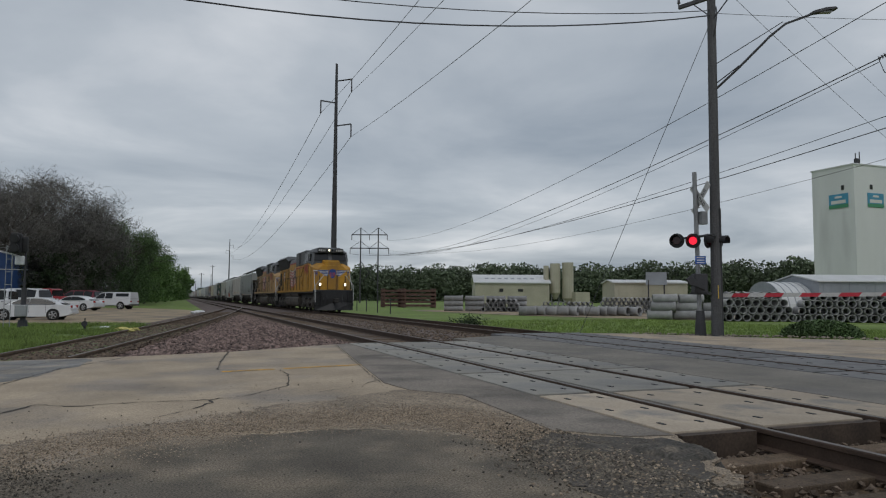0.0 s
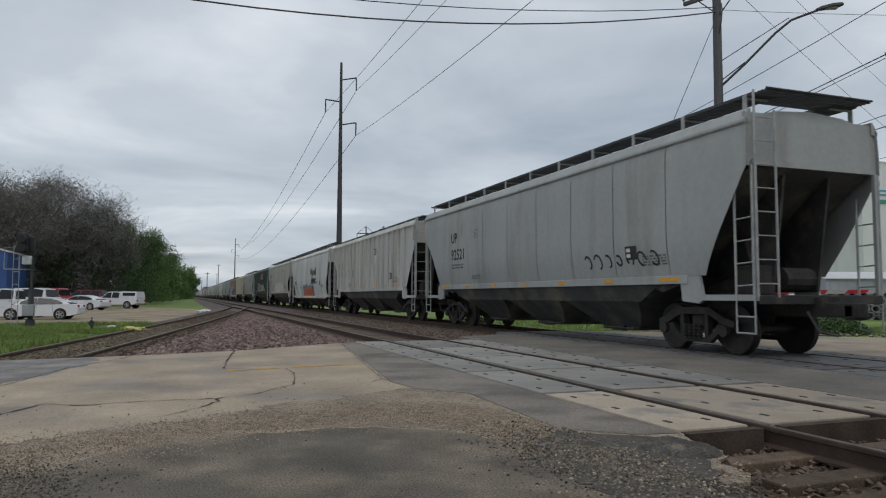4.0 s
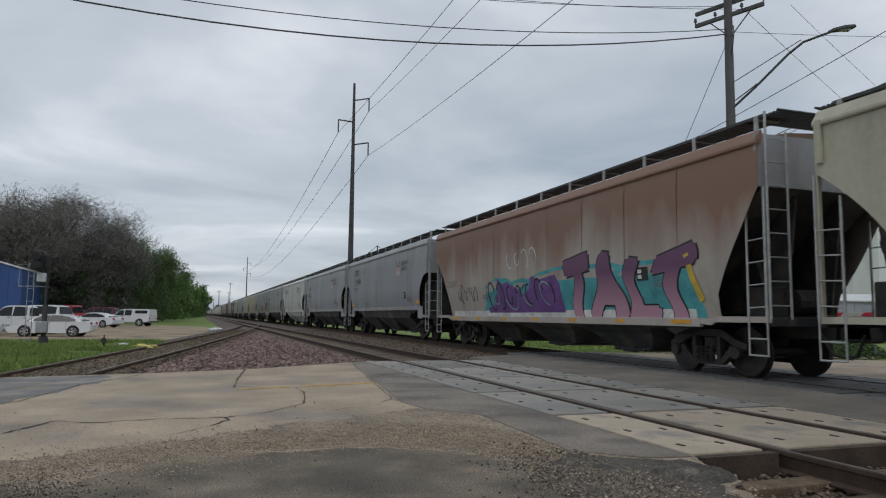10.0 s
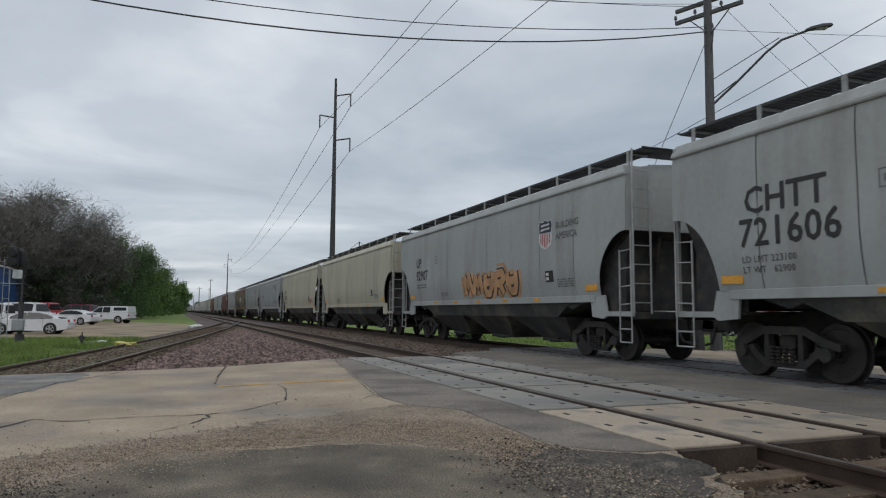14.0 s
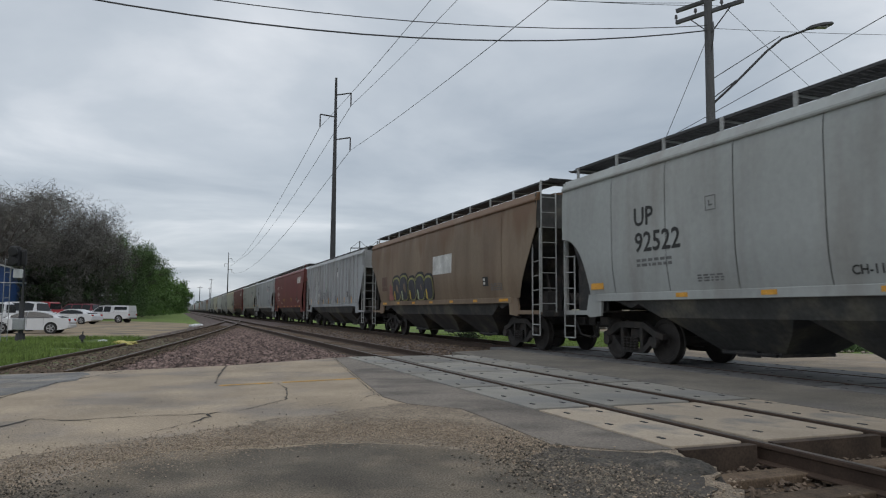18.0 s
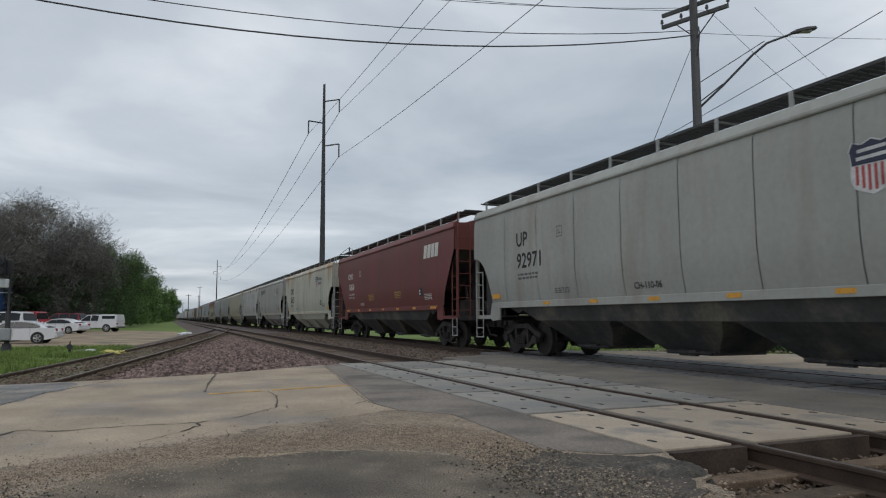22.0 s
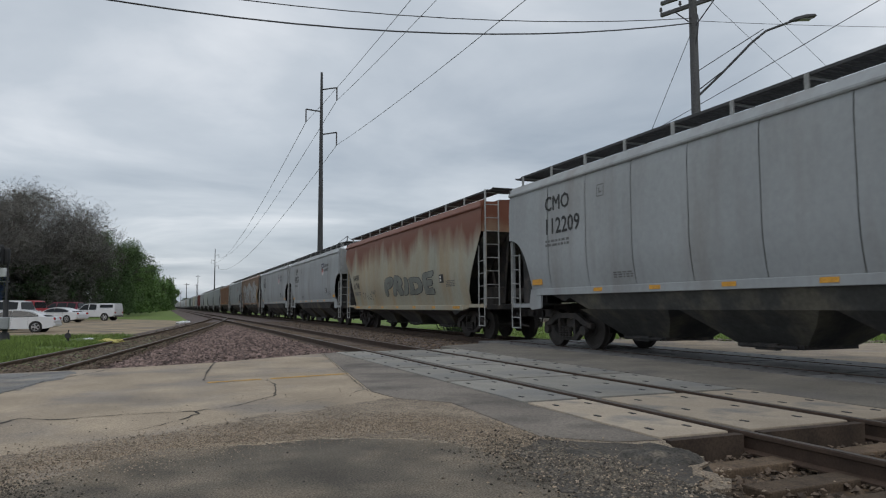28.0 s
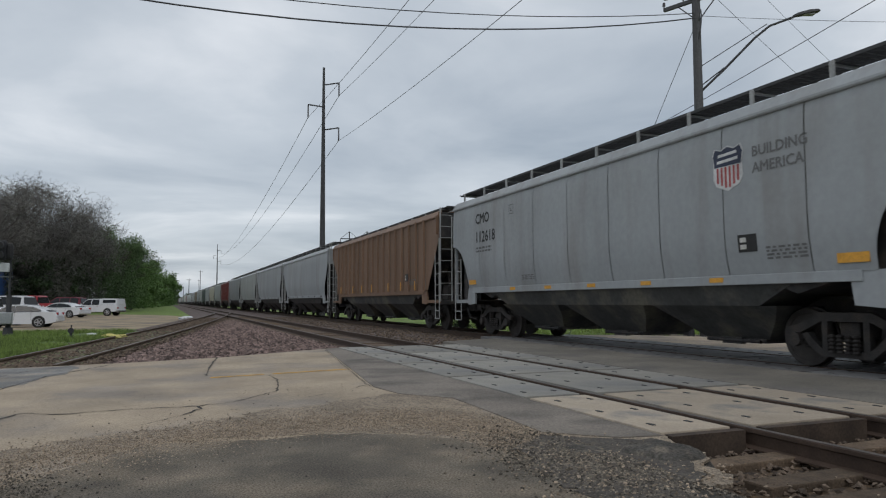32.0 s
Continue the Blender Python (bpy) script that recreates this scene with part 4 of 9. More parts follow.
        part("coupler", bm, M_TRUCK, root)
        bm = B()
        chain(bm, [(-0.45, e * (half + 0.1), 0.85), (-0.4, e * (half + 0.3), 0.5), (-0.3, e * (half + 0.6), 0.45)], 0.03)
        part("air_hose", bm, M_BLACK, root)
        # brake gear and reservoir on the end platform
        bm = B()
        rod(bm, (-0.2, e * (half - 0.75), 1.45), (0.55, e * (half - 0.75), 1.45), 0.22, n=12)
        part("air_reservoir", bm, M_TRUCK, root)
        bm = B()
        box(bm, (-0.75, e * (half - 0.8), 1.42), (0.45, 0.55, 0.55), bevel=0.03)
        rod(bm, (-0.75, e * (half - 0.8), 1.65), (-0.75, e * (half - 1.0), 2.2), 0.05, n=6)
        part("brake_valve", bm, M_TRUCK, root)
    bm = B()
    for k in range(12):
        a0, a1 = 2 * math.pi * k / 12, 2 * math.pi * (k + 1) / 12
        rod(bm, (0.3 + 0.28 * math.cos(a0), half + 0.12, 2.4 + 0.28 * math.sin(a0)), (0.3 + 0.28 * math.cos(a1), half + 0.12, 2.4 + 0.28 * math.sin(a1)), 0.015, n=5)
    rod(bm, (0.02, half + 0.12, 2.4), (0.58, half + 0.12, 2.4), 0.012, n=5)
    rod(bm, (0.3, half + 0.12, 2.12), (0.3, half + 0.12, 2.68), 0.012, n=5)
    box(bm, (0.3, half - 0.02, 2.35), (0.3, 0.2, 0.5))
    part("hand_brake", bm, M_BLACK, root)
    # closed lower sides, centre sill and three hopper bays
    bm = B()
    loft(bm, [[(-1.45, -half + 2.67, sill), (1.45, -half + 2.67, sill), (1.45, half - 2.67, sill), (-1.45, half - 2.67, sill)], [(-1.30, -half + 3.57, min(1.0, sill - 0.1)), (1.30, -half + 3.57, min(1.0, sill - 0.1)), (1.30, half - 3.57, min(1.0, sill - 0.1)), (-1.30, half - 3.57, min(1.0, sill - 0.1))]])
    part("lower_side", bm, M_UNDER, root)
    bm = B()
    box(bm, (0, 0, 1.04), (0.36, 2 * half - 2, 0.24))
    part("centre_sill", bm, M_BLACK, root)
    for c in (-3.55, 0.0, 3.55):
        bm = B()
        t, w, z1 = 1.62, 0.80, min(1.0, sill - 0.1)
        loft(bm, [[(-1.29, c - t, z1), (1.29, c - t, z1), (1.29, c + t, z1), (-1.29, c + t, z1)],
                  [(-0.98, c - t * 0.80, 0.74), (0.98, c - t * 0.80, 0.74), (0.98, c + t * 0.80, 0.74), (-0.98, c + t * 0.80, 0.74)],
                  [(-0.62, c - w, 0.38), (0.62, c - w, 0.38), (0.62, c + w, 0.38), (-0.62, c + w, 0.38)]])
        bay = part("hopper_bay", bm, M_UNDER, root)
        bm = B()
        box(bm, (0, c, 0.35), (1.3, 1.5, 0.08))
        box(bm, (-0.68, c, 0.34), (0.10, 0.5, 0.12))
        rod(bm, (-0.72, c + 0.6, 0.34), (-0.72, c - 0.7, 0.34), 0.035, n=6)
        part("discharge_gate", bm, M_BLACK, bay)
    for e in (-1, 1):
        bm = B()
        loft(bm, [[(-1.42, e * (half - 2.92), sill), (1.42, e * (half - 2.92), sill), (1.42, e * (half - 1.57), sill + 0.1), (-1.42, e * (half - 1.57), sill + 0.1)],
                  [(-1.40, e * (half - 2.95), sill - 0.1), (1.40, e * (half - 2.95), sill - 0.1), (1.40, e * (half - 2.67), sill - 0.2), (-1.40, e * (half - 2.67), sill - 0.2)]])
        part("bolster_web", bm, M_BLACK, root)
    # amber reflectors along the sill
    for i in range(7):
        y = (i - 3) * (2 * half - 4.6) / 6
        bm = B()
        if ribbed:
            y = -half + 1.55 + (1 + 7 * i // 3) * (2 * half - 3.1) / 16
            box(bm, (-1.621, y, sill + 0.33), (0.012, 0.085, 0.36))
        elif style == "A" and i in (0, 6):
            box(bm, (-side_x(sill + 0.33) - 0.003, y + (i - 3) / 3 * 0.75, sill + 0.36), (0.012, 0.52, 0.24))
        else:
            box(bm, (-1.529, y, sill + 0.06), (0.008, 0.62 if i in (0, 6) else 0.34, 0.085))
        part("reflector", bm, M_REFLECT, root, "amber reflective strip")
    for e in (-1, 1):
        t = copy_thing(TRUCK, pose(0, e * (half - 2.15), 0))
        t.parent = root
    return root


# lettering: plain meshes that follow the side sheet
JOBS = []


def lettered(body, size, bold, spacing, place, name, material, parent):
    """A part that gets its letters, laid out by place(tx, ty), when all lettering is made at once."""
    me = bpy.data.meshes.new(name)
    JOBS.append((me, body, size, bold, spacing, place))
    return part(name, me, material, parent)


def make_lettering():
    made = []
    for me, body, size, bold, spacing, place in JOBS:
        cu = bpy.data.curves.new("lettering", "FONT")
        cu.body, cu.size, cu.space_character, cu.resolution_u = body, size, spacing, 2
        ob = bpy.data.objects.new("lettering", cu)
        scene.collection.objects.link(ob)
        made.append(ob)
    dg = bpy.context.evaluated_depsgraph_get()
    for ob, (me, body, size, bold, spacing, place) in zip(made, JOBS):
        src = ob.evaluated_get(dg).to_mesh()
        # cut tall letters across, so that they bend with the curved side
        cut = B()
        cut.from_mesh(src)
        for i in range(1, 9 if size > 0.7 else 3):
            bmesh.ops.bisect_plane(cut, geom=cut.verts[:] + cut.edges[:] + cut.faces[:], plane_co=(0, size * (0.09 if size > 0.7 else 0.25) * i, 0), plane_no=(0, 1, 0))
        ob.evaluated_get(dg).to_mesh_clear()
        src = mesh_of("cut_letters", cut)
        # thicker strokes: the letters laid side by side in a ring
        k = 8 if bold > 0.015 else 4 if bold else 1
        ring = [(bold * math.cos(2 * math.pi * i / k + 0.4), bold * math.sin(2 * math.pi * i / k + 0.4)) for i in range(k)]
        vs = [(x - 0.0003 * i, y, z) for i, (dx, dy) in enumerate(ring) for x, y, z in (place(v.co.x + dx, v.co.y + dy) for v in src.vertices)]
        nv = len(src.vertices)
        fs = [tuple(j + i * nv for j in q.vertices) for i in range(k) for q in src.polygons]
        bpy.data.meshes.remove(src)
        me.from_pydata(vs, [], fs)
    JOBS.clear()
    for ob in made:
        cu = ob.data
        bpy.data.objects.remove(ob)
        bpy.data.curves.remove(cu)


def side_text(body, parent, y, z, size, material, ribbed=False, bold=0.0, name="lettering", spacing=1.0, lift=0.006):
    def place(tx, ty):
        zz = z + ty
        return (-(side_x(zz, ribbed) + lift), y - tx, zz)
    return lettered(body, size, bold, spacing, place, name, material, parent)


def side_patch(bm, y0, y1, z0, z1, ribbed=False, lift=0.006, slant=0.0):
    """A flat patch on the near side."""
    k = max(1, int(abs(z1 - z0) / 0.25))
    prev = None
    for i in range(k + 1):
        z = z0 + (z1 - z0) * i / k
        x = -(side_x(z, ribbed) + lift + (0.10 if ribbed else 0))
        d = slant * (z - z0)
        cur = (bm.verts.new((x, y0 - d, z)), bm.verts.new((x, y1 - d, z)))
        if prev:
            bm.faces.new((prev[0], prev[1], cur[1], cur[0]))
        prev = cur


def bars(parent, y, z, w, h, rows, material, ribbed=False, seed=1):
    """Small stencilling too small to read, as plain bars."""
    rnd = random.Random(seed)
    bm = B()
    for r in range(rows):
        zz = z - r * h * 1.7
        yy = y
        while yy > y - w:
            l = rnd.uniform(0.06, 0.22) * max(w, 0.5)
            side_patch(bm, yy, max(yy - l, y - w), zz, zz + h, ribbed)
            yy -= l + 0.05
    tagged(part("small_stencil", bm, material, parent), kind="stuff")


M_SHIELD_B = mat("emblem_blue", (0.018, 0.024, 0.055), 0.5)
M_SHIELD_R = mat("emblem_red", (0.36, 0.06, 0.06), 0.5)
M_SHIELD_W = mat("emblem_white", (0.55, 0.55, 0.55), 0.5)


def emblem(parent, y, z, size, ribbed=False, flat_x=None, plain=False):
    """Plain shield: white ground, dark blue head, red bars."""
    pts = [(-0.40, 0.5), (-0.2, 0.44), (0.0, 0.52), (0.2, 0.44), (0.40, 0.5), (0.47, 0.34), (0.43, 0.12), (0.43, 0.05), (0.45, -0.2), (0.36, -0.38), (0.0, -0.52), (-0.36, -0.38), (-0.45, -0.2), (-0.43, 0.05), (-0.43, 0.12), (-0.47, 0.34)]

    def put(bm, u, v, lift):
        zz = z + v * size
        x = flat_x if flat_x is not None else side_x(zz, ribbed)
        return bm.verts.new((-(x + lift), y - u * size, zz))
    bm = B()
    bm.faces.new([put(bm, u * 1.06, v * 1.06, 0.006) for u, v in pts])
    root = part("emblem", bm, M_SHIELD_W, parent, "white shield with a black head" if plain else "shield emblem in red, white and blue")
    bm = B()
    bm.faces.new([put(bm, u, max(v, 0.06), 0.010) for u, v in pts if v > 0.0])
    part("emblem_head", bm, M_BLACKTXT if plain else M_SHIELD_B, root)
    for k, w in ((0, 0.30), (1, 0.33)):
        bm = B()
        v = 0.29 - 0.15 * k
        bm.faces.new([put(bm, u, q, 0.013) for u, q in ((-w, v), (w, v + 0.03), (w, v + 0.10), (-w, v + 0.07))])
        part("emblem_line", bm, M_SHIELD_W, root)
    if plain:
        return
    for i in range(6):
        u = -0.355 + 0.13 * i
        bot = -0.33 if i in (0, 5) else -0.40 if i in (1, 4) else -0.46
        bm = B()
        bm.faces.new([put(bm, q, v, 0.010) for q, v in ((u, bot), (u + 0.065, bot), (u + 0.065, 0.04), (u, 0.04))])
        part("emblem_bar", bm, M_SHIELD_R, root)


def ribbon(bm, pts, w, ribbed, lift):
    """A painted stroke of width w through (y, z) points on the near side."""
    out = []
    for i, p in enumerate(pts):
        a, b = Vector(pts[max(i - 1, 0)]), Vector(pts[min(i + 1, len(pts) - 1)])
        d = (b - a).normalized()
        nrm = Vector((-d.y, d.x)) * w / 2
        q = Vector(p)
        row = []
        for s in (1, -1):
            yy, zz = q + nrm * s
            row.append(bm.verts.new((-(side_x(zz, ribbed) + lift + (0.10 if ribbed else 0)), yy, zz)))
        out.append(row)
    for r, s in zip(out, out[1:]):
        bm.faces.new((r[0], r[1], s[1], s[0]))


def sprayed(parent, y0, y1, z0, z1, count, fill, edge, cloud=None, seed=1, ribbed=False, thick=0.22):
    """Spray-painted piece: fat interlocking strokes with an outline, over an optional cloud of colour; abstract, no words."""
    rnd = random.Random(seed)
    strokes = []
    step = (y0 - y1) / count
    for i in range(count):
        c = y0 - step * (i + 0.5)
        w, h = step * 0.42, (z1 - z0) / 2 * rnd.uniform(0.8, 1.0)
        m = (z0 + z1) / 2
        kind = rnd.randrange(4)
        lean = rnd.uniform(-0.2, 0.3) * step
        def P(u, v):
            return (c - u * w - v * lean, m + v * h)
        if kind == 0:
            strokes += [[P(-0.9, -0.9), P(-0.8, 0), P(-0.9, 0.9)], [P(-0.8, 0.8), P(0.3, 0.85), P(0.8, 0.4), P(0.2, 0.0), P(-0.5, -0.05)], [P(0.0, -0.1), P(0.5, -0.5), P(0.95, -0.95)]]
        elif kind == 1:
            strokes += [[P(0.8, 0.75), P(0.1, 0.95), P(-0.7, 0.5), P(-0.8, -0.3), P(-0.3, -0.9), P(0.5, -0.85), P(0.85, -0.4)]]
        elif kind == 2:
            strokes += [[P(-0.9, -0.95), P(-0.7, 0.2), P(-0.6, 0.95)], [P(-0.6, 0.9), P(0.0, -0.2), P(0.55, 0.9)], [P(0.55, 0.95), P(0.75, 0.0), P(0.9, -0.95)]]
        else:
            strokes += [[P(-0.8, 0.9), P(-0.8, -0.2), P(-0.3, -0.85), P(0.4, -0.8), P(0.8, -0.1), P(0.75, 0.95)], [P(-0.6, 0.1), P(0.5, 0.2)]]
    def fine(pts):
        out = []
        for a, b in zip(pts, pts[1:]):
            for k in range(3):
                out.append(tuple(Vector(a).lerp(Vector(b), k / 3)))
        return out + [pts[-1]]
    strokes = [fine(s) for s in strokes]
    if cloud is not None:
        bm = B()
        for s in strokes:
            ribbon(bm, s, thick * 2.6, ribbed, 0.004)
        part("sprayed_ground", bm, cloud, parent, "sprayed colour behind the letters")
    bm = B()
    for i, s in enumerate(strokes):
        ribbon(bm, s, thick * 1.45, ribbed, 0.007 + 0.0004 * i)
    part("sprayed_outline", bm, edge, parent, "sprayed outline")
    bm = B()
    for i, s in enumerate(strokes):
        ribbon(bm, s, thick, ribbed, 0.016 + 0.0004 * i)
    part("sprayed_letters", bm, fill, parent, "sprayed fat strokes")


def jagged(car, y0, y1, z0, z1, tips, lift, material, name, seed, low=0.55):
    """A sprayed silhouette with a spiky upper edge, flat along the bottom."""
    rnd = random.Random(seed)
    tops = []
    for k in range(tips):
        f = (k + rnd.uniform(0.2, 0.8)) / tips
        tops.append((f, 1.0 - 0.35 * abs(f - 0.55) - rnd.uniform(0, 0.15)))
        tops.append(((k + 0.98) / tips, low * rnd.uniform(0.9, 1.3)))
    pts = [(0.0, 0.15)] + tops + [(1.02, 0.1)]
    bm = B()
    prev = None
    for f, h in pts:
        y = y0 + (y1 - y0) * f
        zt = z0 + (z1 - z0) * h
        cur = [bm.verts.new((-(side_x(z0 + (zt - z0) * q / 3) + lift), y, z0 + (zt - z0) * q / 3)) for q in range(4)]
        if prev:
            for q in range(3):
                bm.faces.new((prev[q], cur[q], cur[q + 1], prev[q + 1]))
        prev = cur
    return part(name, bm, material, car)


def curls(car, y0, y1, z0, z1, count, w, lift, material, name, seed, ribbed=False):
    """Thin sprayed line work, looping strokes that read as no word."""
    rnd = random.Random(seed)
    bm = B()
    step = (y0 - y1) / count
    for k in range(count):
        c, m = y0 - step * (k + 0.5), (z0 + z1) / 2
        a0, turn, r = rnd.uniform(0, 6.28), rnd.choice((-1, 1)) * rnd.uniform(3.0, 5.2), rnd.uniform(0.55, 1.0)
        pts = [(c + step * 0.45 * r * math.cos(a0 + turn * q / 12), m + (z1 - z0) * 0.45 * r * math.sin(a0 + turn * q / 12 + 0.4)) for q in range(13)]
        ribbon(bm, pts, w, ribbed, lift + 0.0003 * k)
    return part(name, bm, material, car)


def spray(name, c):
    return mat(name, c, 0.6, scale=2.0, vary=0.25, fine=15, fine_vary=0.12)


S_ORANGE, S_WHITE, S_BLACK, S_BLUE = spray("spray_orange", (0.50, 0.12, 0.04)), spray("spray_white", (0.55, 0.55, 0.53)), spray("spray_black", (0.02, 0.02, 0.022)), spray("spray_blue", (0.05, 0.22, 0.42))
S_RED, S_YELLOW, S_TEAL = spray("spray_red", (0.45, 0.06, 0.05)), spray("spray_yellow", (0.52, 0.36, 0.05)), spray("spray_teal", (0.06, 0.30, 0.32))
S_UMBER = spray("spray_dark_umber", (0.115, 0.062, 0.045))
S_SILVER, S_OLIVE, S_PURPLE = spray("spray_silver", (0.34, 0.35, 0.36)), spray("spray_olive", (0.26, 0.26, 0.09)), spray("spray_purple", (0.14, 0.06, 0.22))
S_DARK, S_PALETEAL, S_PALEGREEN = spray("spray_charcoal", (0.045, 0.045, 0.055)), spray("spray_pale_teal", (0.20, 0.36, 0.34)), spray("spray_pale_green", (0.42, 0.48, 0.30))
S_GRIME = spray("spray_faded_grey", (0.17, 0.18, 0.16))
S_PEACH = spray("spray_peach", (0.48, 0.27, 0.13))
S_PINKHAZE = spray("spray_dusty_pink", (0.36, 0.17, 0.24))
S_FADEDRED = spray("spray_faded_red", (0.30, 0.12, 0.10))
S_FADE = spray("spray_purple_to_pink", (0.30, 0.15, 0.26))
S_SALMON = spray("spray_salmon", (0.52, 0.24, 0.20))

# the letters fade from pale pink at the foot to dark purple at the head
_nt = S_FADE.node_tree
_co = next(n for n in _nt.nodes if n.type == "TEX_COORD")
_sep, _ramp = _nt.nodes.new("ShaderNodeSeparateXYZ"), _nt.nodes.new("ShaderNodeMapRange")
_mix = _nt.nodes.new("ShaderNodeMixRGB")
_ramp.inputs["From Min"].default_value, _ramp.inputs["From Max"].default_value = 1.35, 2.2
_mix.inputs[1].default_value, _mix.inputs[2].default_value = (0.46, 0.25, 0.33, 1), (0.13, 0.055, 0.115, 1)
_nt.links.new(_co.outputs["Object"], _sep.inputs[0])
_nt.links.new(_sep.outputs[2], _ramp.inputs["Value"])
_nt.links.new(_ramp.outputs[0], _mix.inputs[0])
_nt.links.new(_mix.outputs[0], _nt.nodes["Principled BSDF"].inputs["Base Color"])

# ---- the train's hopper cars, from the locomotives to the far end ----
# rear corner of each car body along the track at the start, in metres
REARS = [117.55, 136.87, 156.07, 175.5, 195.07, 214.34, 234.07, 252.88, 270.79, 289.63, 307.73, 327.16, 345.4, 363.75, 383.14, 402.43, 421.7, 440.77,
         460.38, 479.33, 497.5, 516.8, 536.2, 555.45, 573.84, 592.93, 612.1, 631.12, 649.48, 669.09, 687.53, 705.74, 725.45, 744.1, 763.4]
SHORT = 8.38
# name: ribbed, half length, end style, height of the sill
TYPES = {"A": (False, HALF, "A", SILL), "a": (False, SHORT, "A", SILL), "B": (False, HALF, "B", SILL), "L": (False, HALF, "B", 0.98), "R": (True, HALF, "B", SILL)}
PROTO = {k: build_hopper(rib, P_GREY, half, style, sill) for k, (rib, half, style, sill) in TYPES.items()}
PAINTED = ("side_panel", "far_side_sheet", "side_sill", "roof_rail", "roof", "end_sheet", "end_stiffener", "corner_post", "end_sill", "side_rib")
GROUP = "hopper cars of the train"


def repaint(root, paint):
    for o in root.children:
        if o.name.split(".")[0] in PAINTED:
            o.material_slots[0].material = paint


def smooth_sides(root, paint):
    """Cars whose welds do not show: the strip behind the joints takes the car's own paint."""
    for o in root.children:
        if o.name.split(".")[0] == "weld_seam":
            o.material_slots[0].material = paint


def pale_bays(root, paint):
    for o in root.children:
        if o.name.split(".")[0] in ("hopper_bay", "lower_side"):
            o.material_slots[0].material = paint


def square_mark(car, y, z, size, ink):
    """Small stencilled square with a figure in it."""
    bm = B()
    w = size * 0.07
    for y0, y1, z0, z1 in ((y, y - size, z, z + w), (y, y - size, z + size - w, z + size), (y, y - w, z + w, z + size - w), (y - size + w, y - size, z + w, z + size - w), (y - 0.3 * size, y - 0.7 * size, z + 0.3 * size, z + 0.42 * size), (y - 0.3 * size, y - 0.42 * size, z + 0.42 * size, z + 0.7 * size)):
        side_patch(bm, y0, y1, z0, z1)
    tagged(part("square_mark", bm, ink, car), kind="stuff")


def bay_letters(car, half, body, first, z, size, ink):
    """One character in each bay between the ribs, counted from the rear end."""
    step = (2 * half - 3.1) / 16
    for k, ch in enumerate(body.split()):
        side_text(ch, car, half - 1.55 - (first + k + 0.5) * step + 0.22 * size * (1 + len(ch)) * 0.62, z, size, ink, True, 0.010)


def emblem_and_slogan(car, y, z=3.45, size=0.80, slogan=True, ink=None):
    emblem(car, y, z, size)
    if slogan:
        side_text("BUILDING", car, y - 0.55, z + 0.10, 0.25, ink or M_GREYTXT, False, 0.006)
        side_text("AMERICA", car, y - 0.55, z - 0.18, 0.25, ink or M_GREYTXT, False, 0.006)


def data_plate(car, y, z, ribbed=False):
    bm = B()
    side_patch(bm, y, y - 0.42, z, z + 0.30, ribbed, 0.006)
    p = part("data_plate", bm, M_BLACKTXT, car, "black panel with white lines")
    for k in range(2):
        bm = B()
        side_patch(bm, y - 0.05, y - 0.19, z + 0.05 + 0.12 * k, z + 0.13 + 0.12 * k, ribbed, 0.010)
        part("panel_line", bm, M_WHITETXT, p)


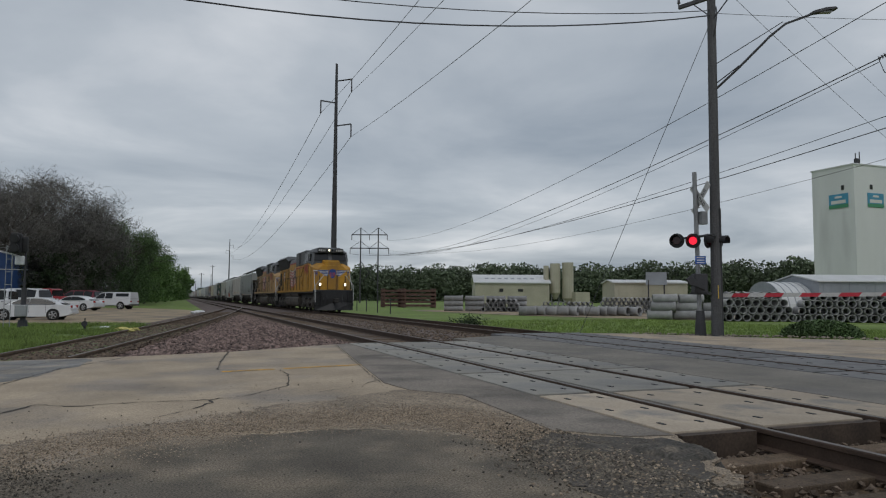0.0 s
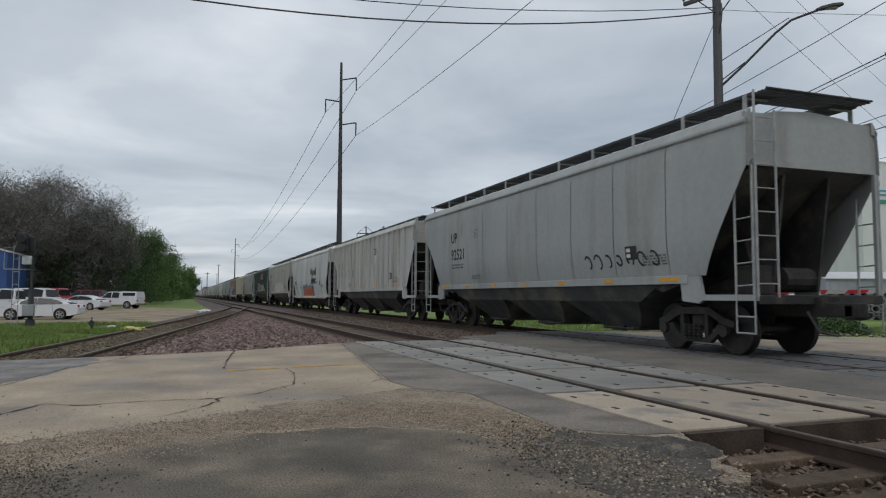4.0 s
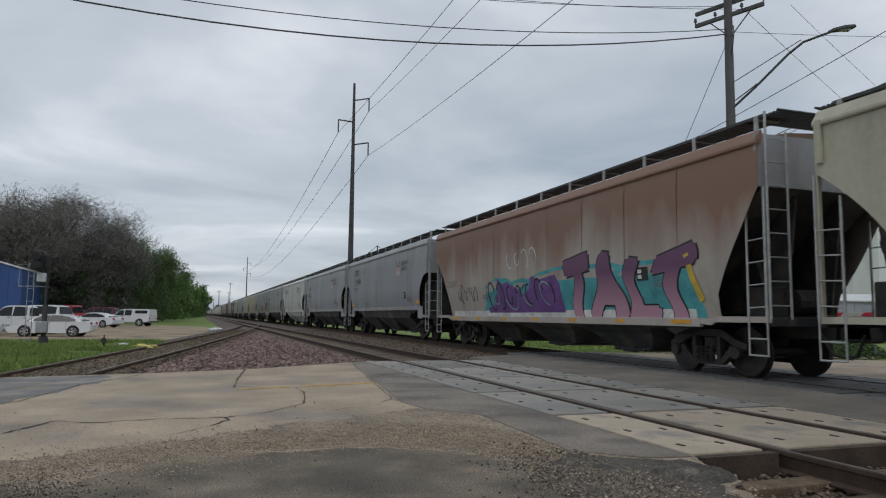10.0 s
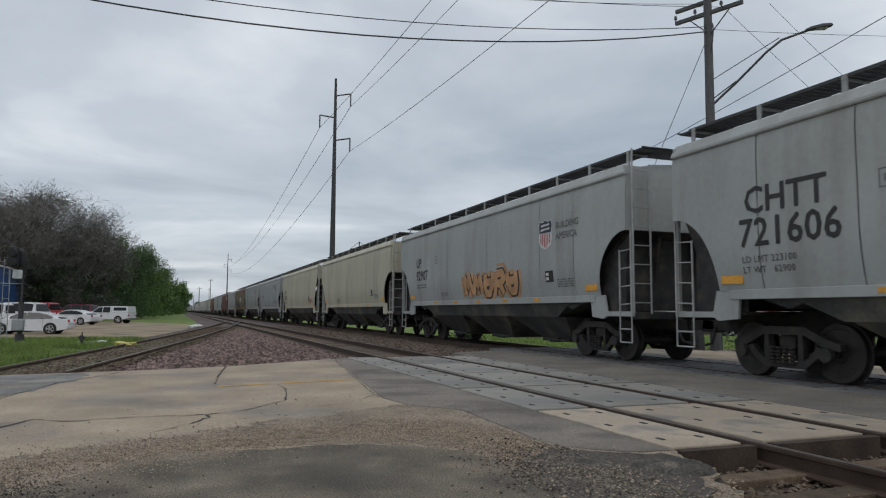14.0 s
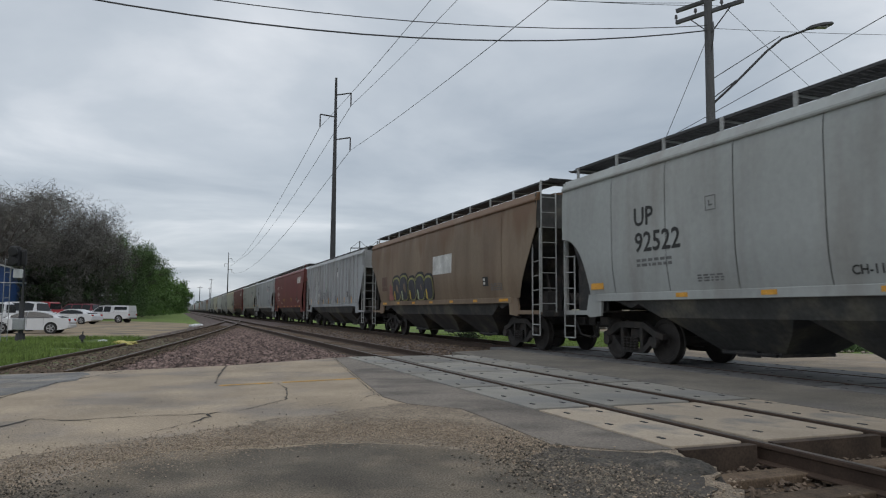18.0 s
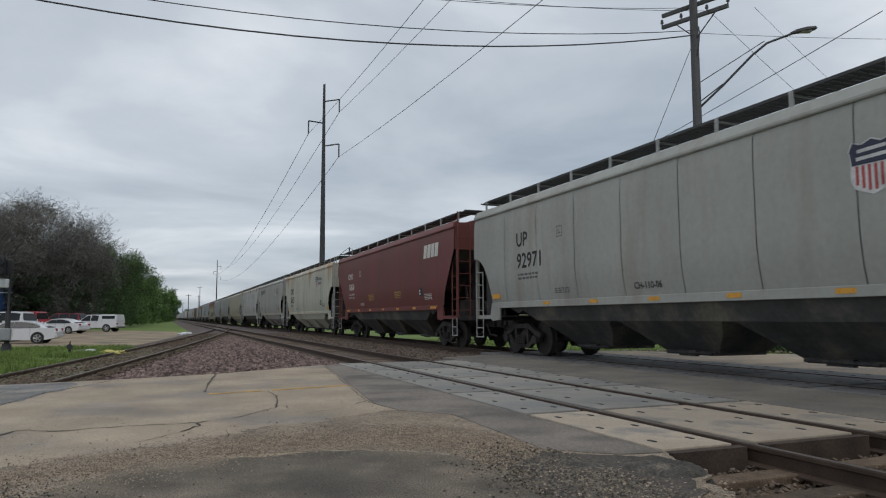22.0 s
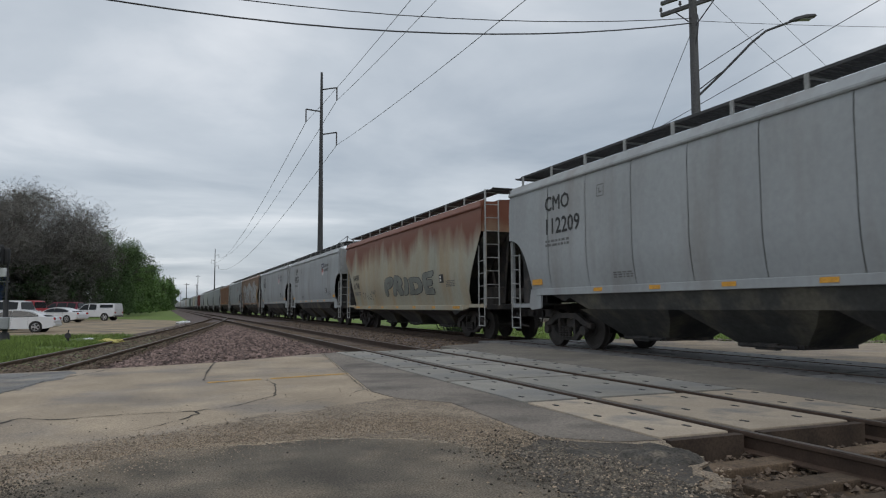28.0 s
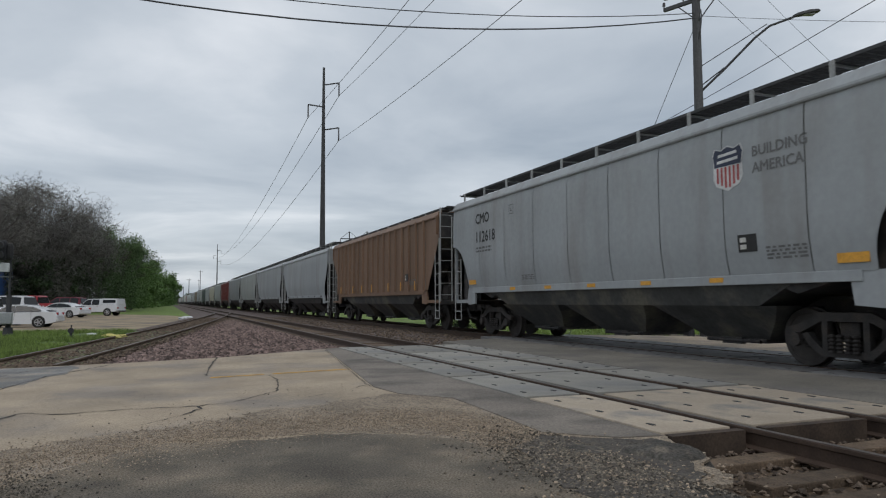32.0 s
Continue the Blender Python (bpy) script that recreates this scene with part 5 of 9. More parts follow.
# kind, paint, lettering colour, look, seams show
CARS = [
    ("B", P_LIGHT, M_BLACKTXT, "light grey covered hopper with a black number", True),
    ("R", P_CHALK, M_BLACKTXT, "bone-white ribbed covered hopper, rust-stained", True),
    ("L", P_WHITE, M_BLACKTXT, "off-white covered hopper with slogan and orange graffiti", False),
    ("A", P_SAND, M_BLACKTXT, "olive-grey covered hopper with white and red graffiti", True),
    ("R", P_GREEN, M_WHITETXT, "dark green ribbed covered hopper with white graffiti", True),
    ("B", P_PALE, M_BLACKTXT, "pale grey covered hopper with shield emblem", True),
    ("R", P_CREAM, M_BLACKTXT, "cream ribbed covered hopper with rust marks", True),
    ("L", P_RUST, M_GREYTXT, "faded rust-pink covered hopper with pink and teal graffiti", False),
    ("a", P_GREYB, M_BLACKTXT, "mid grey covered hopper with shield emblem", True),
    ("A", P_GREY, M_BLACKTXT, "grey covered hopper with black number", True),
    ("a", P_WHITE, M_BLACKTXT, "clean off-white covered hopper with shield emblem", False),
    ("A", P_LIGHT, M_BLACKTXT, "light grey covered hopper with shield emblem", True),
    ("a", P_LIGHT, M_BLACKTXT, "light grey covered hopper with yellow-orange graffiti", True),
    ("a", P_CREAM, M_GREYTXT, "plain cream covered hopper", False),
    ("B", P_CREAM, M_BLACKTXT, "cream covered hopper with black number", False),
    ("A", P_GREY, M_BLACKTXT, "grey covered hopper with a black tag", True),
    ("A", P_LIGHT, M_BLACKTXT, "light grey covered hopper with a white tag", True),
    ("B", P_TAN, M_GREYTXT, "brown weathered covered hopper with outlined graffiti", False),
    ("R", P_SILVER, M_BLACKTXT, "silver grey ribbed covered hopper with silver graffiti", True),
    ("B", P_RED, M_WHITETXT, "oxide red covered hopper with white lettering", False),
    ("a", P_SILVER, M_BLACKTXT, "silver grey covered hopper with shield emblem", True),
    ("A", P_BEIGE, M_BLACKTXT, "beige grey covered hopper with shield emblem", True),
    ("B", P_RED, M_WHITETXT, "oxide red covered hopper with white number", False),
    ("A", P_PALEGREEN, M_BLACKTXT, "pale cream covered hopper streaked with rust", False),
    ("a", P_BEIGE, M_BLACKTXT, "beige covered hopper with shield emblem", False),
    ("A", P_TOPRUST, M_BLACKTXT, "light grey covered hopper rusting along the roof", True),
    ("A", P_CREAM, M_BLACKTXT, "cream covered hopper with small tags", False),
    ("A", P_BEIGE, M_BLACKTXT, "beige grey covered hopper with number patches", True),
    ("a", P_GREY, M_BLACKTXT, "blue-grey covered hopper with amber strips", True),
    ("L", P_ORANGE, M_BLACKTXT, "cream covered hopper rusted orange, with black graffiti", False),
    ("a", P_GREY, M_BLACKTXT, "grey covered hopper with shield emblem", True),
    ("a", P_GREY, M_BLACKTXT, "blue-grey covered hopper with black number", True),
    ("A", P_BROWN, M_BLACKTXT, "rust-brown covered hopper with large silver graffiti", False),
    ("a", P_GREY, M_BLACKTXT, "grey covered hopper with shield emblem and slogan", True),
    ("R", P_BROWN, M_GREYTXT, "rust-brown ribbed covered hopper", True),
]
# reporting mark and number: distance from the rear corner and height of each line, height of the capitals
MARKS = {
    0: ("UP", 3.10, 3.05, "92521", 3.12, 2.43, 0.39), 2: ("UP", 1.75, 2.57, "90822", 1.90, 2.02, 0.38), 3: ("CMO", 1.96, 3.08, "20568", 1.83, 2.50, 0.44),
    5: ("CMO", 1.84, 2.77, "21779", 1.81, 2.17, 0.50), 8: ("CMO", 2.11, 3.50, "112448", 2.08, 2.92, 0.42), 9: ("UP", 2.17, 3.08, "93563", 1.75, 2.52, 0.44),
    10: ("UP 111512", 1.63, 3.34, "", 0, 0, 0.43), 11: ("CHTT", 1.94, 2.84, "721606", 1.80, 2.27, 0.50), 12: ("UP", 2.2, 2.90, "92907", 2.2, 2.38, 0.40),
    14: ("CMO", 1.69, 2.60, "100328", 1.64, 2.13, 0.38), 15: ("UP", 3.05, 3.07, "92832", 3.06, 2.47, 0.41), 16: ("UP", 3.09, 2.96, "92522", 3.12, 2.40, 0.43),
    19: ("CMO", 2.42, 3.08, "13659", 2.51, 2.48, 0.37), 20: ("UP", 2.54, 3.50, "99257", 2.26, 2.87, 0.45), 21: ("UP", 2.98, 3.07, "92971", 3.01, 2.46, 0.43),
    22: ("CMO", 2.54, 3.12, "13618", 2.65, 2.54, 0.34), 23: ("CMO", 2.61, 2.90, "20625", 2.70, 2.24, 0.49), 24: ("CMO 101039", 1.93, 3.50, "", 0, 0, 0.40),
    25: ("CMO", 1.8, 3.0, "20511", 1.8, 2.45, 0.42), 27: ("C M O", 1.67, 3.56, "1 0 0 0 6 0", 1.71, 3.00, 0.35), 28: ("CMO", 2.11, 3.53, "112209", 2.07, 2.93, 0.41),
    29: ("NAHX", 1.70, 2.40, "61748", 1.80, 1.97, 0.31), 30: ("UP", 2.59, 3.44, "99372", 2.29, 2.87, 0.47), 31: ("UP", 2.77, 3.45, "99135", 2.32, 2.91, 0.48),
    32: ("NAHX", 1.90, 2.45, "70046", 1.93, 1.97, 0.36), 33: ("CMO", 1.95, 3.56, "112618", 1.94, 2.97, 0.35),
}
WEIGHTS = {5: ("LD LMT 223100", "LT WT   62900"), 11: ("LD LMT 223100", "LT WT   62900"), 22: ("LD LMT 224100", "LT WT   61900"), 24: ("LD LMT 223700", "LT WT   62300"), 19: ("LD LMT 224000", "LT WT   62000")}
# shield: distance from the rear corner, and whether the slogan shows beside it
SHIELDS = {3: (13.0, False), 5: (12.9, True), 8: (12.2, True), 9: (13.0, True), 10: (12.2, True), 11: (13.0, True), 12: (13.1, True), 15: (13.1, True), 16: (13.1, True), 20: (12.36, True),
           21: (13.86, True), 23: (13.0, True), 24: (12.3, True), 25: (13.3, False), 28: (12.3, True), 30: (12.3, True), 31: (12.3, True), 33: (12.9, True)}
PALE_BAYS = (10, 23, 24, 26)
FAR_PAINTS = [P_GREY, P_GREY, P_LIGHT, P_GREYB, P_RED, P_LIGHT, P_CREAM, P_GREY, P_GREEN, P_LIGHT, P_GREY, P_TAN, P_GREY, P_SILVER]
train_cars = []
for i, (kind, paint, ink, label, seams) in enumerate(CARS):
    half = TYPES[kind][1]
    car = copy_thing(PROTO[kind], pose(TRAIN_X, REARS[i] - half, 0))
    tagged(car, label, "hopper car", GROUP)
    repaint(car, paint)
    rib = kind == "R"
    if not seams:
        smooth_sides(car, paint)
    if i in PALE_BAYS:
        pale_bays(car, paint)
    for o in car.children:
        base = o.name.split(".")[0]
        if paint == P_RED and base in ("end_ladder", "side_ladder"):
            o.material_slots[0].material = paint
        if paint in (P_BROWN, P_RUST, P_TAN) and base in ("end_sheet", "end_stiffener", "corner_post"):
            o.material_slots[0].material = P_GREYB if paint == P_RUST else M_BLACK if paint == P_BROWN else M_UNDER
    small = ink if ink == M_WHITETXT else M_GREYTXT
    if i in MARKS:
        mark, d1, z1, number, d2, z2, cap = MARKS[i]
        side_text(mark, car, half - d1, z1, cap / (0.70 if len(mark) > 6 else 0.78), ink, rib, 0.012)
        low, dl = z1, d1
        if number:
            side_text(number, car, half - d2, z2, cap / 0.735, ink, rib, 0.012, spacing=1.02)
            low, dl = z2, d2
        if i in WEIGHTS:
            for k, body in enumerate(WEIGHTS[i]):
                side_text(body, car, half - dl - 0.05, (2.06 if i == 24 else max(low - 0.28, 1.84)) - 0.18 * k, 0.16, small, rib, 0.004, "weight_lettering", 1.1)
        else:
            bars(car, half - dl - 0.05, 1.85 if i == 10 else max(low - 0.22, 1.75), 1.15, 0.06, 2, small, rib, i)
        if kind in "aAB":
            square_mark(car, half - d1 - 1.9 - 0.16 * len(mark), z1 + 0.05, 0.28, small)
    bars(car, half - 5.0, 1.80, 0.7, 0.03, 3, small, rib, 5)
    bars(car, -half + 3.1, 1.95, 0.8, 0.035, 4, small, rib, 7)
    data_plate(car, -half + 3.7, 1.92, rib)
    if i in SHIELDS:
        d, slogan = SHIELDS[i]
        emblem_and_slogan(car, half - d, 3.2 if i in (12, 21) else 3.43, 0.74, slogan)
    train_cars.append(car)
    MOVERS.append((car, REARS[i] - half))
LAST = REARS[-1]


def far_version(proto):
    """The same car for the far end of the train, its small pieces joined into fewer parts."""
    root = thing("hopper_car", "covered hopper car", "hopper car")
    bins = {"side_sheets": (B(), P_GREY), "underframe": (B(), M_BLACK), "fittings": (B(), M_GALV), "walkways": (B(), M_GRATE)}
    for o in proto.children:
        base = o.name.split(".")[0]
        if base == "truck":
            bm = B()
            for q in (o, *o.children):
                one = B()
                one.from_mesh(q.data)
                if q != o:
                    one.transform(Matrix.Translation(q.location))
                tmp = mesh_of("tmp", one)
                bm.from_mesh(tmp)
                bpy.data.meshes.remove(tmp)
            t = part("truck", bm, M_TRUCK, root)
            t.location = o.location
            continue
        m = o.material_slots[0].material
        key = "side_sheets" if base in PAINTED else "fittings" if m == M_GALV else "walkways" if m == M_GRATE else "underframe"
        bins[key][0].from_mesh(o.data)
        for q in o.children:
            bins["underframe"][0].from_mesh(q.data)
    for name, (bm, m) in bins.items():
        part(name, bm, m, root)
    return root


FAR = {k: far_version(PROTO[k]) for k in ("B", "R")}
for k in range(34):
    rear = LAST + 18.93 * (k + 1)
    car = copy_thing(FAR["R" if k % 9 == 4 else "B"], pose(TRAIN_X, rear - HALF, 0))
    p = FAR_PAINTS[k % len(FAR_PAINTS)]
    tagged(car, p.name.replace("hopper_", "").replace("_", " ") + " covered hopper car far down the train", "hopper car", GROUP)
    for o in car.children:
        if o.name.split(".")[0] == "side_sheets":
            o.material_slots[0].material = p
    MOVERS.append((car, rear - HALF))
PROTO.update({"FB": FAR["B"], "FR": FAR["R"], "T": TRUCK})
for o in PROTO.values():
    for c in list(o.children_recursive):
        bpy.data.objects.remove(c)
    bpy.data.objects.remove(o)

# lettering and sprayed paint of single cars
C = train_cars
emblem(C[6], HALF - 13.0, 3.2, 0.80, True, None, True)
emblem(C[1], HALF - 10.8, 3.2, 0.80, True, None, True)
emblem(C[18], HALF - 11.2, 3.5, 0.62, True, None, True)
bay_letters(C[1], HALF, "U P", 0, 2.76, 0.60, M_BLACKTXT)
bay_letters(C[1], HALF, "8 8 6 7 5", 0, 2.24, 0.56, M_BLACKTXT)
bay_letters(C[4], HALF, "C N W", 2, 2.90, 0.38, M_WHITETXT)
bay_letters(C[4], HALF, "17 82 65", 2, 2.42, 0.38, M_WHITETXT)
bay_letters(C[6], HALF, "U P", 1, 2.58, 0.66, M_BLACKTXT)
bay_letters(C[6], HALF, "7 8 1 9 7", 0, 2.15, 0.66, M_BLACKTXT)
bay_letters(C[18], HALF, "U P", 2, 2.74, 0.52, M_BLACKTXT)
bay_letters(C[18], HALF, "9 0 0 2 5", 2, 2.22, 0.54, M_BLACKTXT)
side_text("We will", C[2], HALF - 10.25, 2.70, 0.80, M_BLACKTXT, False, 0.035)
side_text("deliver...", C[2], HALF - 10.52, 2.08, 0.80, M_BLACKTXT, False, 0.035)
jagged(C[2], HALF - 6.2, HALF - 11.5, 1.10, 2.32, 8, 0.004, S_BLUE, "sprayed_ground", 4, 0.6)
jagged(C[2], HALF - 6.3, HALF - 11.2, 1.10, 2.05, 4, 0.008, S_ORANGE, "sprayed_letters", 6, 0.7)
curls(C[2], HALF - 6.5, HALF - 10.9, 1.28, 1.86, 6, 0.05, 0.012, S_BLACK, "sprayed_outline", 3)
curls(C[2], HALF - 6.5, HALF - 10.9, 1.30, 1.92, 5, 0.035, 0.016, S_WHITE, "sprayed_highlight", 8)
curls(C[2], HALF - 10.7, HALF - 12.2, 1.60, 1.88, 5, 0.03, 0.020, S_BLACK, "sprayed_tag", 9)
sprayed(C[4], 2.6, -1.0, 1.72, 2.75, 4, S_DARK, S_PINKHAZE, S_PINKHAZE, 6, True, 0.20)
curls(C[4], 2.8, -1.0, 1.7, 2.7, 6, 0.05, 0.03, S_WHITE, "sprayed_highlight", 26, True)
sprayed(C[4], -1.3, -5.4, 1.72, 2.5, 6, S_PALEGREEN, S_BLACK, None, 11, True, 0.20)
curls(C[4], -1.2, -5.4, 1.75, 2.55, 7, 0.05, 0.03, S_PALETEAL, "sprayed_highlight", 27, True)
bm = B()
side_patch(bm, -0.9, -4.2, 3.2, 3.95, True, 0.003)
part("repainted_panel", bm, P_BROWN, C[4], "rust-brown repainted rectangle")
curls(C[7], HALF - 2.6, HALF - 4.6, 1.5, 2.3, 6, 0.04, 0.008, S_BLACK, "sprayed_tag", 9)
curls(C[7], HALF - 7.0, HALF - 9.2, 2.5, 3.2, 4, 0.04, 0.008, S_WHITE, "sprayed_tag", 1)
jagged(C[7], HALF - 5.0, HALF - 15.9, 1.10, 2.55, 9, 0.004, S_TEAL, "sprayed_ground", 14, 0.75)
jagged(C[7], HALF - 5.4, HALF - 10.5, 1.20, 2.5, 4, 0.008, S_PURPLE, "sprayed_letters", 15, 0.6)
curls(C[7], HALF - 5.5, HALF - 10.3, 1.25, 2.3, 7, 0.06, 0.012, S_BLACK, "sprayed_outline", 5)
curls(C[7], HALF - 5.5, HALF - 10.3, 1.25, 2.3, 4, 0.035, 0.016, S_PALETEAL, "sprayed_highlight", 15)
side_text("723015", C[7], 7.4, 2.2, 0.36, M_GREYTXT, False, 0.0, spacing=1.15)
bm = B()
side_patch(bm, HALF - 1.9, -HALF + 1.9, 1.0, 1.3, False, 0.003)
part("pale_band", bm, S_WHITE, C[7], "band of pale paint along the bottom")
sprayed(C[12], 1.1, -3.1, 1.62, 2.40, 5, S_PEACH, S_DARK, S_PEACH, 12, thick=0.24)
curls(C[15], -4.0, -6.0, 1.9, 2.3, 5, 0.05, 0.008, S_BLACK, "sprayed_tag", 13)
curls(C[15], HALF - 1.4, HALF - 2.6, 1.68, 2.0, 4, 0.035, 0.008, S_RED, "sprayed_tag", 31)
for c, h in ((C[14], HALF), (C[24], SHORT)):
    bm = B()
    ribbon(bm, [(h - 1.45, 2.65), (h - 1.55, 2.3), (h - 1.68, 1.95)], 0.10, False, 0.008)
    part("yellow_strip", bm, S_YELLOW, c, "yellow strip near the end")
curls(C[14], -5.2, -7.0, 1.7, 2.1, 5, 0.06, 0.008, S_RED, "sprayed_tag", 2)
sprayed(C[16], -1.6, -3.0, 2.3, 3.5, 2, S_WHITE, S_BLACK, S_WHITE, 14, thick=0.14)


def bubble(car, y, w, z0, z1, grow, lift, material, name):
    """One fat round-topped sprayed letter, seen as a smooth lobe."""
    bm = B()
    vs = []
    for k in range(28):
        a = 2 * math.pi * k / 28
        c, q = math.cos(a), math.sin(a)
        u = (w / 2 + grow) * (abs(c) ** 0.7) * (1 if c > 0 else -1)
        v = max((z0 + z1) / 2 + ((z1 - z0) / 2 + grow) * (abs(q) ** 0.75) * (1 if q > 0 else -1), z0)
        vs.append(bm.verts.new((-(side_x(v) + lift), y - u, v)))
    bm.faces.new(vs)
    part(name, bm, material, car)


def slabs(car, z0, outline, lift, material, name):
    """Sprayed block letters that run together below: top edge as (distance from the rear corner, height)."""
    bm = B()
    prev = None
    for d, zt in outline:
        cur = [bm.verts.new((-(side_x(z0 + (zt - z0) * q / 3) + lift), HALF - d, z0 + (zt - z0) * q / 3)) for q in range(4)]
        if prev:
            for q in range(3):
                bm.faces.new((prev[q], cur[q], cur[q + 1], prev[q + 1]))
        prev = cur
    part(name, bm, material, car)


for d, w, top in ((5.35, 0.7, 1.86), (6.1, 0.75, 2.24), (7.2, 0.45, 2.44), (7.78, 0.6, 2.55), (8.72, 0.62, 2.60), (9.44, 0.4, 2.54), (10.15, 0.7, 2.68), (11.2, 0.6, 2.58), (12.3, 0.7, 2.5)):
    bubble(C[3], HALF - d, w, 1.58, top, 0.035, 0.004, S_RED, "sprayed_rim")
    bubble(C[3], HALF - d, w, 1.58, top, -0.005, 0.007, S_SALMON, "sprayed_ground")
slabs(C[3], 1.50, [(5.3, 1.62), (5.5, 2.2), (5.58, 2.16), (5.72, 1.9), (6.0, 1.78), (6.2, 1.95), (6.38, 2.52), (6.5, 2.58), (6.95, 2.60), (7.03, 2.5), (7.12, 2.1), (7.22, 2.08), (7.34, 2.54), (7.52, 2.5), (7.64, 2.14), (7.72, 2.12), (7.98, 2.36), (8.12, 2.58),
                   (8.5, 2.61), (8.55, 2.4), (8.66, 1.98), (8.78, 2.02), (8.93, 2.58), (9.27, 2.62), (9.35, 2.4), (9.40, 1.96), (9.48, 1.98), (9.53, 2.52), (9.62, 2.58), (10.2, 2.55), (10.28, 2.2), (10.36, 2.24), (10.46, 2.58), (10.95, 2.6), (11.05, 2.15),
                   (11.2, 2.1), (11.36, 2.55), (11.9, 2.5), (12.05, 2.05), (12.3, 2.02), (12.45, 2.42), (12.85, 2.35), (13.05, 1.7)], 0.011, S_WHITE, "sprayed_letters")
for d, z in ((7.95, 1.98), (9.95, 2.05), (11.6, 2.0)):
    bm = B()
    ribbon(bm, [(HALF - d, z), (HALF - d - 0.1, z + 0.1), (HALF - d - 0.16, z + 0.22)], 0.05, False, 0.015)
    part("sprayed_outline", bm, S_SALMON, C[3])
for k, (y, w, top) in enumerate(((4.45, 1.15, 2.6), (3.35, 1.2, 2.66), (2.2, 1.0, 2.5), (1.15, 1.15, 2.6), (0.1, 1.05, 2.5))):
    bubble(C[17], y, w, 1.56, top, 0.12, 0.004 + 0.001 * k, S_BLACK, "sprayed_rim")
    bubble(C[17], y, w, 1.56, top, 0.02, 0.011 + 0.001 * k, S_OLIVE, "sprayed_edge")
    bubble(C[17], y, w, 1.56, top - 0.03, -0.035, 0.018 + 0.001 * k, S_DARK, "sprayed_letter")
    bubble(C[17], y + 0.25, 0.16, 1.6, 2.0, 0.0, 0.026, S_PALEGREEN if k % 2 else S_YELLOW, "sprayed_drip")
jagged(C[17], 5.75, 4.9, 1.6, 2.35, 2, 0.003, S_FADEDRED, "sprayed_ground", 33, 0.8)
bm = B()
side_patch(bm, -0.4, -2.4, 2.5, 3.2, False, 0.003, 0.05)
part("repainted_panel", bm, S_WHITE, C[17], "pale repainted rectangle")
bm = B()
side_patch(bm, 6.8, 5.9, 2.05, 2.7, False, 0.003)
part("repainted_panel", bm, S_UMBER, C[17], "dark repainted rectangle")
curls(C[18], 2.9, -1.0, 1.65, 2.5, 7, 0.10, 0.02, S_SILVER, "sprayed_letters", 16, True)
curls(C[18], 2.9, -1.0, 1.65, 2.5, 6, 0.05, 0.03, S_DARK, "sprayed_outline", 21, True)
curls(C[18], 3.6, 3.0, 1.7, 2.3, 2, 0.08, 0.02, S_WHITE, "sprayed_highlight", 5, True)
curls(C[18], -1.9, -2.7, 1.6, 2.1, 3, 0.07, 0.008, S_BLACK, "sprayed_tag", 4, True)
bm = B()
for k in range(4):
    side_patch(bm, -5.75 - 0.40 * k, -6.09 - 0.40 * k, 3.34, 3.84, False, 0.006, 0.18)
part("mark_bars", bm, M_WHITETXT, C[19], "white block mark")
bm = B()
for k in range(4):
    side_patch(bm, -5.75 - 0.40 * k, -6.09 - 0.40 * k, 3.34, 3.84, False, 0.006, 0.18)
part("mark_bars", bm, M_WHITETXT, C[22], "white block mark")
for c in (C[19], C[22]):
    for y in (2.2, -2.0):
        bars(c, y, 2.15, 0.9, 0.045, 4, M_YELLOWTXT, False, 8)
bm = B()
side_patch(bm, HALF - 1.55, HALF - 3.55, 3.48, 4.0, False, 0.003)
part("number_patch", bm, S_WHITE, C[27], "pale patch behind the lettering")
bm = B()
side_patch(bm, HALF - 1.6, HALF - 4.5, 2.92, 3.42, False, 0.003)
part("number_patch", bm, S_WHITE, C[27], "pale patch behind the lettering")
curls(C[29], HALF - 3.3, HALF - 5.6, 1.35, 1.85, 6, 0.03, 0.008, S_BLACK, "sprayed_tag", 17)


def block_letters(car, body, y, z, size, fill, edge, rim, stretch=1.0, lean=0.1):
    """Big sprayed capitals: fill, dark edge and pale rim in three layers."""
    for bold, lift, material, name in ((0.19 * size / 2.1, 0.004, rim, "sprayed_rim"), (0.172 * size / 2.1, 0.010, edge, "sprayed_edge"), (0.138 * size / 2.1, 0.016, fill, "sprayed_letters")):
        def place(tx, ty, lift=lift):
            tx *= stretch
            zz = min(z + ty * (1 + 0.12 * math.sin(tx * 1.3)), 3.95)
            return (-(side_x(zz) + lift), y - tx - lean * ty + 0.12 * math.sin(ty * 5 + tx), zz)
        lettered(body, size, bold, 1.12, place, name, material, car)


block_letters(C[7], "TALT", HALF - 10.8, 1.12, 1.95, S_FADE, S_BLACK, S_BLACK, 1.02, 0.03)
bm = B()
ribbon(bm, [(HALF - 15.75, 2.4), (HALF - 15.9, 1.9), (HALF - 16.1, 1.45)], 0.16, False, 0.02)
part("yellow_strip", bm, S_YELLOW, C[7], "yellow strip near the end")
block_letters(C[32], "YORETREM", HALF - 2.5, 1.58, 2.75, S_SILVER, S_BLACK, S_WHITE, 0.86)
side_text("KMF", C[32], HALF - 15.95, 2.95, 0.5, S_WHITE, False, 0.008, "sprayed_words")
bm = B()
ribbon(bm, [(-7.15, 2.6), (-7.3, 2.1), (-7.5, 1.6)], 0.13, False, 0.01)
part("yellow_strip", bm, S_YELLOW, C[32], "yellow strip near the end")
